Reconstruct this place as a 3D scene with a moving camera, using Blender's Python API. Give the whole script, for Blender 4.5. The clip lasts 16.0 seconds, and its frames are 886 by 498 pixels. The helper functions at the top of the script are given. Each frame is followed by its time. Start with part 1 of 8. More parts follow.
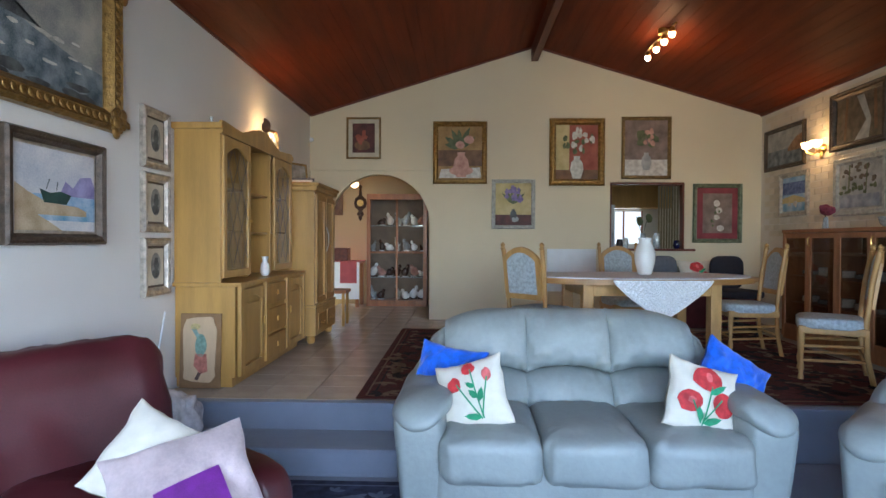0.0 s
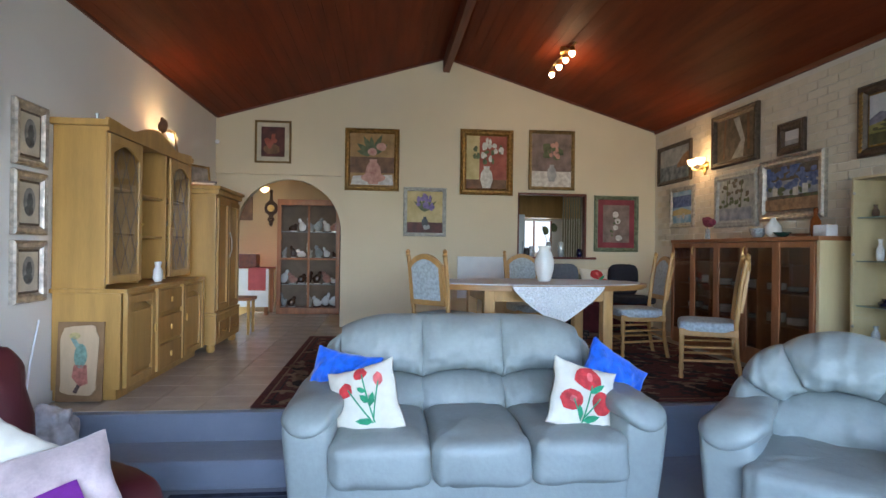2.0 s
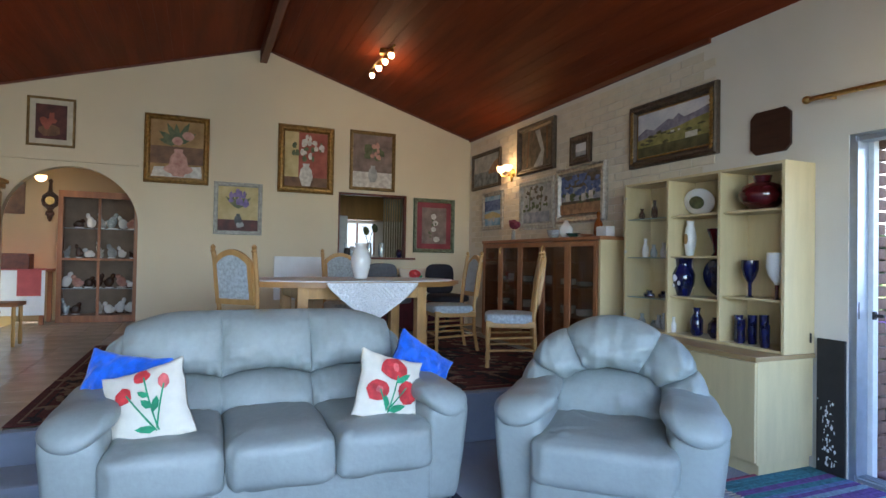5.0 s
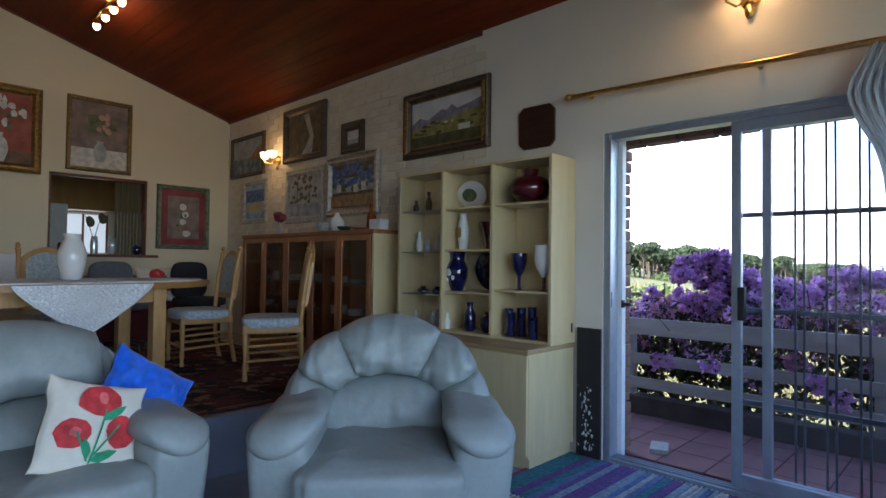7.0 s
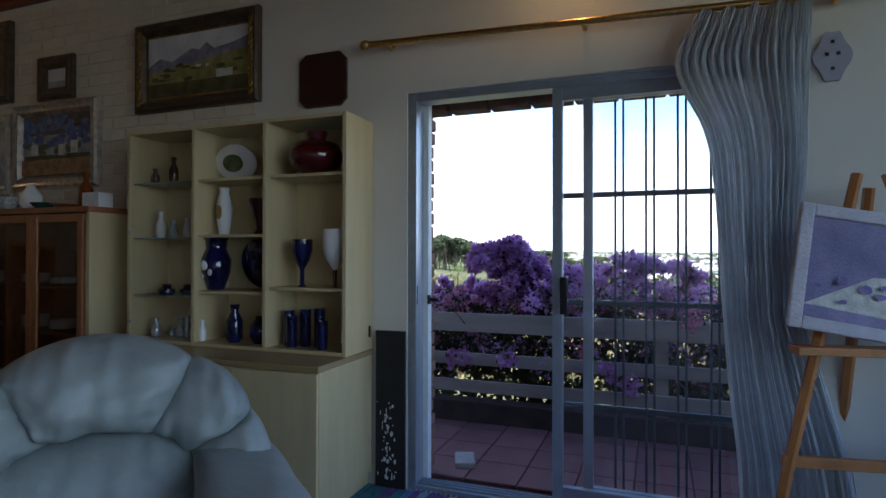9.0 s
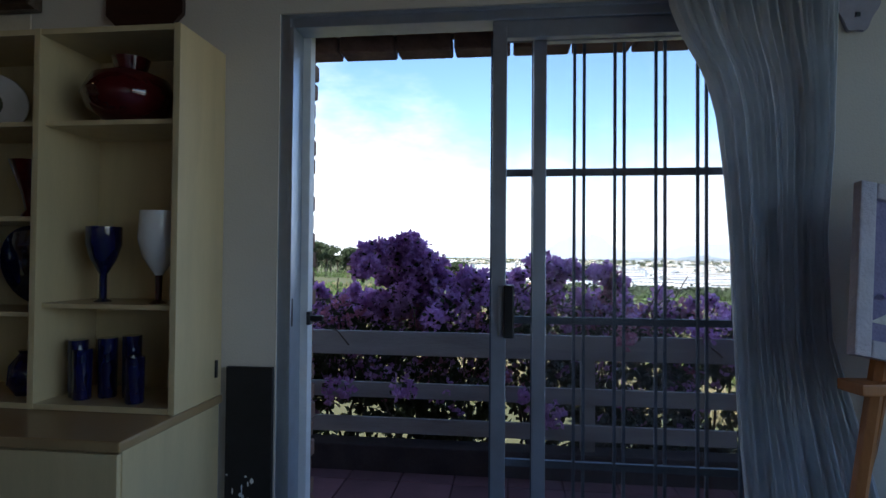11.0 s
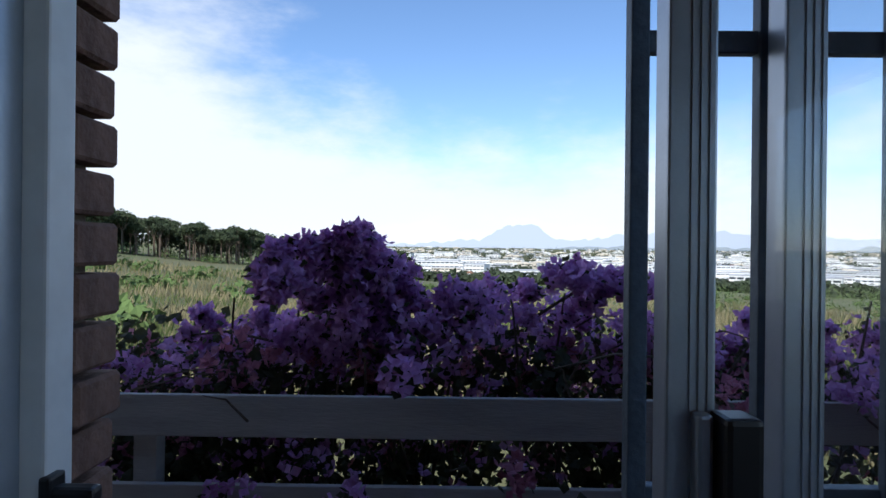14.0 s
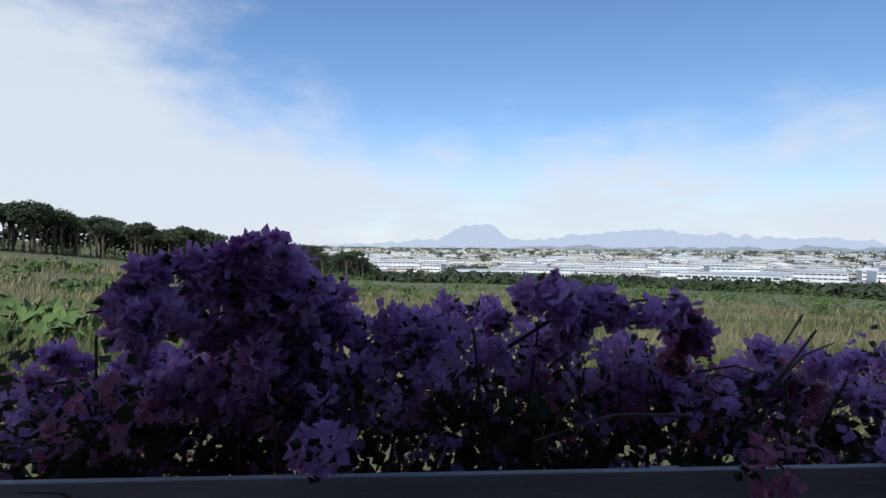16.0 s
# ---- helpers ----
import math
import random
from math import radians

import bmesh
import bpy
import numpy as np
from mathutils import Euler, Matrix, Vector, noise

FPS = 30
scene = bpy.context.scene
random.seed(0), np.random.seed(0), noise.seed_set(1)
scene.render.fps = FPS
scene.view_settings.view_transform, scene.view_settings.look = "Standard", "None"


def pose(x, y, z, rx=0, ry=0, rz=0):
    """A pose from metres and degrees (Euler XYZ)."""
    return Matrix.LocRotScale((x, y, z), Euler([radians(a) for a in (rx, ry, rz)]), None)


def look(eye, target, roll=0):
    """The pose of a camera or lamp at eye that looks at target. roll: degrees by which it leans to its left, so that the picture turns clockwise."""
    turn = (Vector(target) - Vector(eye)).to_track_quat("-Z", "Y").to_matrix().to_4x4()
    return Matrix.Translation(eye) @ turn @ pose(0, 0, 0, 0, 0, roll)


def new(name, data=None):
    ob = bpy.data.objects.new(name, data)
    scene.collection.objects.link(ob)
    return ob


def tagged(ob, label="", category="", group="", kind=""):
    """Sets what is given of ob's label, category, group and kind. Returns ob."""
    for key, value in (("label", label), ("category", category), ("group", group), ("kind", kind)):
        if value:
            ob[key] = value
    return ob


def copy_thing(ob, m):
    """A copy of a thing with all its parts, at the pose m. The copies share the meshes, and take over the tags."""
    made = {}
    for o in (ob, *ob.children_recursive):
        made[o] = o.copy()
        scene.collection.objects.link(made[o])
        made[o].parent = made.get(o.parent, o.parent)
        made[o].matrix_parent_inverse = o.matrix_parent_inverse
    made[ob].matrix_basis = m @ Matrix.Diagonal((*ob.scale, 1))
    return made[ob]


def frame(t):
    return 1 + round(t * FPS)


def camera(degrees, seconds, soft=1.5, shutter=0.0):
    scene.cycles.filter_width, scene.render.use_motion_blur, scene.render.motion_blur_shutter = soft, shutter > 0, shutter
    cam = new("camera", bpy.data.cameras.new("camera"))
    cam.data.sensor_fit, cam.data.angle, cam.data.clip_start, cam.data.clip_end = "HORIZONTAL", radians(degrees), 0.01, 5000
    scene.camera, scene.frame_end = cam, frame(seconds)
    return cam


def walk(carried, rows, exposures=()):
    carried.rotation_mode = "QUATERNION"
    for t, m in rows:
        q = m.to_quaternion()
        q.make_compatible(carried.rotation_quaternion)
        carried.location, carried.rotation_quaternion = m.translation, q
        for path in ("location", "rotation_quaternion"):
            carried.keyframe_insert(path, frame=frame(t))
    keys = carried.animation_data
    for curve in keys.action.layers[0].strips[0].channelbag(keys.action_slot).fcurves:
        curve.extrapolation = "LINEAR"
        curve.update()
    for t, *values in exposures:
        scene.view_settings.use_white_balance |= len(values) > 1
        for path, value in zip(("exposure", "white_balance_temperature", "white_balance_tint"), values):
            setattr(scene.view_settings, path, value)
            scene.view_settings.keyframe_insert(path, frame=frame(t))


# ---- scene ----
cam = camera(76.0, 16.0)
PATH = [
    (0, (0.301, 0.181, 1.392), (0.237, 2.18, 1.362), 0.3),
    (0.5, (0.337, 0.171, 1.394), (0.323, 2.171, 1.373), 0.5),
    (1, (0.377, 0.162, 1.393), (0.417, 2.162, 1.378), 0.6),
    (1.5, (0.424, 0.166, 1.379), (0.536, 2.163, 1.374), 0.7),
    (2, (0.454, 0.141, 1.381), (0.66, 2.13, 1.382), 0.8),
    (2.5, (0.466, 0.119, 1.373), (0.785, 2.093, 1.382), 0.9),
    (3, (0.482, 0.128, 1.356), (0.908, 2.083, 1.373), 1.0),
    (3.5, (0.496, 0.1, 1.346), (1.022, 2.029, 1.365), 1.0),
    (6, (0.651, 0.309, 1.258), (1.726, 1.996, 1.304), 1.0),
    (6.5, (0.716, 0.429, 1.245), (1.99, 1.97, 1.294), 0.9),
    (7, (0.867, 0.573, 1.254), (2.303, 1.964, 1.302), 0.7),
    (7.5, (0.989, 0.741, 1.251), (2.551, 1.99, 1.29), 0.6),
    (8, (1.104, 0.888, 1.236), (2.818, 1.918, 1.274), 0.5),
    (8.5, (1.298, 0.993, 1.258), (3.109, 1.841, 1.276), 0.1),
    (9, (1.459, 1.136, 1.249), (3.331, 1.84, 1.266), 0.1),
    (9.5, (1.608, 1.319, 1.254), (3.526, 1.886, 1.265), 0.1),
    (10, (1.803, 1.427, 1.222), (3.755, 1.861, 1.251), 0.2),
    (12.5, (3.008, 1.728, 1.253), (5.006, 1.813, 1.26), 0.7),
    (13, (3.235, 1.809, 1.272), (5.234, 1.871, 1.277), 0.6),
    (13.5, (3.432, 1.835, 1.277), (5.432, 1.868, 1.279), 0.6),
    (14, (3.662, 1.828, 1.296), (5.662, 1.847, 1.296), 0.6),
    (14.5, (3.87, 1.832, 1.307), (5.87, 1.828, 1.302), 0.6),
    (15, (3.987, 1.864, 1.32), (5.987, 1.82, 1.317), 0.5),
    (15.5, (4.087, 1.84, 1.335), (6.085, 1.743, 1.334), 0.5),
    (16, (4.175, 1.786, 1.348), (6.17, 1.653, 1.349), 0.4),
]
EXPOSURES = [(t, e, 5950, 10) for t, e in ((0.0, 3.3), (2.0, 3.4), (3.5, 3.45), (6.0, 2.85), (7.0, 2.35), (8.0, 1.9), (9.0, 1.5), (10.0, 1.1), (12.5, 0.65), (13.5, 0.38), (15.0, 0.08), (16.0, -0.15))]
walk(cam, [(t, look(eye, target, roll)) for t, eye, target, roll in PATH], EXPOSURES)

# ---- world, sun, large lights ----
world = bpy.data.worlds.new("world")
scene.world = world
world.use_nodes = True
wn = world.node_tree
sky = wn.nodes.new("ShaderNodeTexSky")
sky.sky_type = "NISHITA"
sky.sun_disc = False
sky.air_density, sky.dust_density, sky.ozone_density = 1.0, 0.2, 4.0
sky.sun_elevation = radians(42)
sky.sun_rotation = radians(-79)
wn.links.new(sky.outputs[0], wn.nodes["Background"].inputs[0])
wn.nodes["Background"].inputs[1].default_value = 0.15


def lamp(name, kind, m, energy, color, size=0.1, size_y=None):
    d = bpy.data.lights.new(name, kind)
    d.energy, d.color = energy, color
    if kind == "AREA":
        d.shape, d.size, d.size_y = "RECTANGLE", size, size_y or size
    elif kind == "SUN":
        d.angle = size
    else:
        d.shadow_soft_size = size
    ob = new(name, d)
    ob.matrix_world = m
    return ob


lamp("sun", "SUN", look((-20, 4, 18.4), (0, 0, 0)), 5.0, (1.0, 0.94, 0.84), radians(0.6))
# daylight of the big window behind the start of the walk
day = lamp("window_daylight", "AREA", look((0.7, -1.42, 1.6), (0.2, 4.6, 0.4)), 7.6, (0.8, 0.89, 1.0), 3.6, 1.6)
day.data.spread = radians(115)
WARM = (1.0, 0.62, 0.28)
lamp("sconce_bulb", "POINT", pose(-1.52, 5.72, 2.4), 0.95, WARM, 0.04)
lamp("sconce_bulb", "POINT", pose(4.0, 6.42, 2.44), 0.6, WARM, 0.04)
lamp("sconce_bulb", "POINT", pose(4.0, 1.5, 2.72), 0.75, WARM, 0.04)
lamp("track_bulb", "POINT", pose(2.38, 6.3, 3.38), 0.7, WARM, 0.08)
lamp("hall_bulb", "POINT", pose(-1.3, 8.75, 2.25), 0.09, WARM, 0.05)
lamp("kitchen_daylight", "AREA", look((3.0, 10.9, 1.9), (2.6, 8.0, 1.3)), 0.9, (0.8, 0.9, 1.0), 1.2, 1.0)

# ---- materials ----


def mat(name, color, rough=0.6, metal=0.0, vary=0.12, scale=8.0, bump=0.0, bump_scale=60.0, stretch=(1, 1, 1), second=None, spec=0.5, coat=0.0, sheen=0.0):
    """A surface with two scales of variation and a fine relief."""
    m = bpy.data.materials.new(name)
    m.use_nodes = True
    t = m.node_tree
    n, link = t.nodes, t.links.new
    p = n["Principled BSDF"]
    p.inputs["Roughness"].default_value, p.inputs["Metallic"].default_value = rough, metal
    p.inputs["Specular IOR Level"].default_value = spec
    p.inputs["Coat Weight"].default_value, p.inputs["Sheen Weight"].default_value = coat, sheen
    tc, mp = n.new("ShaderNodeTexCoord"), n.new("ShaderNodeMapping")
    mp.inputs["Scale"].default_value = stretch
    link(tc.outputs["Object"], mp.inputs[0])
    big, fine = n.new("ShaderNodeTexNoise"), n.new("ShaderNodeTexNoise")
    big.inputs["Scale"].default_value, big.inputs["Detail"].default_value = scale, 4
    fine.inputs["Scale"].default_value, fine.inputs["Detail"].default_value = bump_scale, 5
    link(mp.outputs[0], big.inputs[0])
    link(mp.outputs[0], fine.inputs[0])
    mix = n.new("ShaderNodeMix")
    mix.data_type = "RGBA"
    a = [c * (1 - vary) for c in color]
    b = list(second) if second else [min(1, c * (1 + vary)) for c in color]
    mix.inputs[6].default_value, mix.inputs[7].default_value = (*a, 1), (*b, 1)
    mul = n.new("ShaderNodeMath")
    mul.operation = "MULTIPLY_ADD"
    mul.inputs[1].default_value, mul.inputs[2].default_value = 0.35, -0.17
    link(fine.outputs[0], mul.inputs[0])
    add = n.new("ShaderNodeMath")
    add.use_clamp = True
    link(big.outputs[0], add.inputs[0])
    link(mul.outputs[0], add.inputs[1])
    ramp = n.new("ShaderNodeMapRange")
    ramp.inputs[1].default_value, ramp.inputs[2].default_value = 0.3, 0.7
    link(add.outputs[0], ramp.inputs[0])
    link(ramp.outputs[0], mix.inputs[0])
    link(mix.outputs[2], p.inputs["Base Color"])
    if bump:
        bp = n.new("ShaderNodeBump")
        bp.inputs["Strength"].default_value, bp.inputs["Distance"].default_value = bump, 0.01
        link(fine.outputs[0], bp.inputs["Height"])
        link(bp.outputs[0], p.inputs["Normal"])
    return m


def vary_pieces(m, amount=0.25):
    """Shade each piece a little differently."""
    t = m.node_tree
    p = t.nodes["Principled BSDF"]
    old = p.inputs["Base Color"].links[0].from_socket
    info, mr, mx = t.nodes.new("ShaderNodeObjectInfo"), t.nodes.new("ShaderNodeMapRange"), t.nodes.new("ShaderNodeVectorMath")
    mr.inputs[3].default_value, mr.inputs[4].default_value = 1 - amount, 1 + amount
    mx.operation = "SCALE"
    t.links.new(info.outputs["Random"], mr.inputs[0])
    t.links.new(old, mx.inputs[0])
    t.links.new(mr.outputs[0], mx.inputs["Scale"])
    t.links.new(mx.outputs[0], p.inputs["Base Color"])
    return m


def glow(name, color, strength):
    m = bpy.data.materials.new(name)
    m.use_nodes = True
    p = m.node_tree.nodes["Principled BSDF"]
    p.inputs["Base Color"].default_value = (*color, 1)
    p.inputs["Emission Color"].default_value, p.inputs["Emission Strength"].default_value = (*color, 1), strength
    return m


def glass(name, color=(1, 1, 1), rough=0.02):
    """A thin clear pane: mostly let through, glossy at a slant."""
    m = bpy.data.materials.new(name)
    m.use_nodes = True
    t = m.node_tree
    n = t.nodes
    tr, gl, fr, mx = n.new("ShaderNodeBsdfTransparent"), n.new("ShaderNodeBsdfGlossy"), n.new("ShaderNodeLayerWeight"), n.new("ShaderNodeMixShader")
    tr.inputs[0].default_value = (*color, 1)
    gl.inputs["Roughness"].default_value = rough
    fr.inputs[0].default_value = 0.5
    pw, ma = n.new("ShaderNodeMath"), n.new("ShaderNodeMath")
    pw.operation, ma.operation = "POWER", "MULTIPLY_ADD"
    pw.inputs[1].default_value, ma.inputs[1].default_value, ma.inputs[2].default_value = 4.0, 0.7, 0.03
    t.links.new(fr.outputs["Facing"], pw.inputs[0])
    t.links.new(pw.outputs[0], ma.inputs[0])
    t.links.new(ma.outputs[0], mx.inputs[0])
    t.links.new(tr.outputs[0], mx.inputs[1])
    t.links.new(gl.outputs[0], mx.inputs[2])
    t.links.new(mx.outputs[0], n["Material Output"].inputs[0])
    return m


W_CREAM = mat("cream wall paint", (0.68, 0.59, 0.42), 0.75, 0, 0.04, 1.2, 0.15, 140)
W_WHITE = mat("pale wall paint", (0.68, 0.63, 0.55), 0.75, 0, 0.04, 1.2, 0.15, 140)
W_BRICK = vary_pieces(mat("painted brick", (0.64, 0.57, 0.45), 0.7, 0, 0.06, 6, 0.3, 50), 0.05)
CEIL = mat("stained pine boards", (0.16, 0.025, 0.004), 0.62, 0, 0.24, 1.6, 0.06, 22, (5, 0.5, 5), spec=0.22)
BEAM = mat("dark stained beam", (0.13, 0.03, 0.012), 0.45, 0, 0.3, 3, 0.15, 40, (6, 0.4, 6))
TILE = vary_pieces(mat("beige floor tile", (0.54, 0.47, 0.39), 0.2, 0, 0.1, 5, 0.03, 40), 0.05)
GROUT = mat("tile grout", (0.4, 0.34, 0.27), 0.8)
CARPET = mat("blue grey carpet", (0.2, 0.23, 0.3), 0.95, 0, 0.14, 3, 0.6, 500, sheen=0.3)
PINE = mat("honey pine", (0.47, 0.27, 0.075), 0.38, 0, 0.16, 2.2, 0.08, 30, (5, 5, 0.5), coat=0.15)
# the same pine with shade painted into its colour, for drawers and doors
PINE_SHADED = mat("honey pine with painted shade", (0.4, 0.22, 0.06), 0.42, 0, 0.16, 2.2, 0.08, 30, (5, 5, 0.5))
OAK = mat("light oak chair wood", (0.46, 0.26, 0.09), 0.42, 0, 0.18, 6, 0.1, 60, (3, 3, 0.8))
RED_WOOD = mat("reddish cabinet wood", (0.33, 0.13, 0.05), 0.4, 0, 0.25, 3, 0.1, 40, (5, 5, 0.5), coat=0.1)
LAMINATE = mat("pale beech laminate", (0.62, 0.5, 0.28), 0.4, 0, 0.06, 4, 0.03, 60, (4, 4, 0.6))
LAM_EDGE = mat("darker laminate top", (0.36, 0.25, 0.12), 0.3, 0, 0.08, 4)
LEATHER = mat("grey green leather", (0.28, 0.315, 0.305), 0.47, 0, 0.1, 4, 0.2, 40)
WINE = mat("wine red leather", (0.075, 0.014, 0.018), 0.38, 0, 0.25, 3, 0.1, 140)
GOLD = mat("gilded wood", (0.3, 0.18, 0.055), 0.36, 0.7, 0.4, 30, 0.6, 90)
GOLD_D = mat("dull antique gold", (0.27, 0.18, 0.07), 0.45, 0.5, 0.35, 30, 0.5, 90)
DARKFRAME = mat("dark bronze frame", (0.075, 0.052, 0.035), 0.4, 0.25, 0.4, 25, 0.5, 80)
SILVER = mat("silver frame", (0.5, 0.46, 0.4), 0.3, 0.75, 0.3, 25, 0.4, 90)
PALEFRAME = mat("whitewashed frame", (0.42, 0.42, 0.38), 0.5, 0.1, 0.25, 25, 0.4, 90)
GREENFRAME = mat("green gilt frame", (0.16, 0.19, 0.12), 0.4, 0.35, 0.4, 25, 0.4, 90)
BRASS = mat("brass", (0.65, 0.42, 0.14), 0.28, 1.0, 0.15, 30)
ALU = mat("grey aluminium", (0.43, 0.48, 0.55), 0.38, 0.7, 0.06, 20, 0.05, 200)
ALU_W = mat("white coated aluminium", (0.72, 0.73, 0.73), 0.45, 0.0, 0.05, 20)
BLACK = mat("black plastic", (0.012, 0.012, 0.014), 0.4)
IRON = mat("blue grey painted steel", (0.1, 0.13, 0.17), 0.5, 0.3, 0.15, 30, 0.2, 120)
BULB = glow("lit frosted bulb", (1.0, 0.72, 0.38), 3)
SHADE = glow("lit glass shade", (1.0, 0.6, 0.25), 0.7)
PANE = glass("clear pane")
TABLE_WOOD = mat("honey oak table wood", (0.36, 0.18, 0.055), 0.4, 0, 0.2, 6, 0.1, 60, (0.8, 3, 3))
SMOKE = glass("dark cabinet glass", (0.78, 0.74, 0.7))
CLOTH_W = mat("white lace", (0.78, 0.78, 0.78), 0.9, 0, 0.06, 30, 0.5, 220)
SEAT_B = mat("pale blue damask", (0.42, 0.47, 0.5), 0.8, 0, 0.25, 45, 0.3, 200)
CURTAIN = mat("white voile", (0.8, 0.82, 0.84), 0.9, 0, 0.06, 12, 0.1, 300)
CERAMIC = mat("white glazed china", (0.78, 0.77, 0.74), 0.15, 0, 0.04, 8, coat=0.4)
COBALT = mat("cobalt glass", (0.006, 0.008, 0.055), 0.08, 0, 0.2, 10, coat=0.5)
RUBY = mat("ruby glass", (0.07, 0.006, 0.008), 0.08, 0, 0.25, 10, coat=0.5)
CRYSTAL = mat("cut crystal", (0.5, 0.55, 0.56), 0.06, 0.3, 0.3, 60)
DARKGLAZE = mat("dark brown glaze", (0.06, 0.03, 0.02), 0.2, 0, 0.3, 10)
WHITE_P = mat("white paint", (0.76, 0.78, 0.8), 0.5, 0, 0.04)
BLUE_SATIN = mat("bright blue satin", (0.015, 0.13, 0.7), 0.35, 0, 0.3, 20, 0.3, 60, sheen=0.4)
CANVAS = mat("cream canvas", (0.72, 0.68, 0.58), 0.85, 0, 0.05, 20, 0.4, 300)
C_RED = mat("red print", (0.5, 0.035, 0.04), 0.8, 0, 0.35, 18)
C_PINK = mat("pink print", (0.62, 0.13, 0.13), 0.8, 0, 0.35, 18)
C_GREEN = mat("green print", (0.03, 0.27, 0.13), 0.8, 0, 0.3, 18)
SATIN_P = mat("pale pink satin", (0.5, 0.4, 0.4), 0.32, 0, 0.2, 8, 0.2, 80, sheen=0.5)
PURPLE = mat("purple patch", (0.14, 0.012, 0.2), 0.7, 0, 0.2, 20, 0.2, 200)
PLASTIC = mat("clear plastic bag", (0.6, 0.57, 0.57), 0.25, 0, 0.2, 20, 0.6, 30)
NAVY_RUG = mat("navy flowered rug", (0.012, 0.014, 0.035), 0.95, 0, 0.3, 14, 0.5, 400, second=(0.05, 0.06, 0.12))
RED_RUG = mat("dark red rug", (0.1, 0.02, 0.016), 0.95, 0, 0.3, 20, 0.5, 300)
RUG_TAN = mat("tan rug motif", (0.24, 0.15, 0.09), 0.95, 0, 0.3, 30, 0.4, 300)
RUG_DARK = mat("black rug motif", (0.02, 0.012, 0.014), 0.95, 0, 0.3, 30, 0.4, 300)


def paint(name, a, b, scale=9.0, stretch=(1, 1, 1)):
    return mat(name, a, 0.55, 0, 0.25, scale, 0.35, 120, stretch, second=b)


# ---- mesh building ----


def pucker(u, v, x, z, seed):
    """Creases drawn in at the seams of a stuffed panel, and a slow unevenness over it."""
    near_v = math.exp(-6 * min(v, 1 - v))
    near_u = math.exp(-7 * min(u, 1 - u))
    return 0.034 * near_v * noise.noise(Vector((x * 30 + seed, z * 5, seed))) + 0.026 * near_u * noise.noise(Vector((x * 6, z * 28 + seed, 2))) + 0.02 * noise.noise(Vector((x * 7 + seed, z * 7, 3))) + 0.009 * noise.noise(Vector((x * 24, z * 15 + seed, 5)))


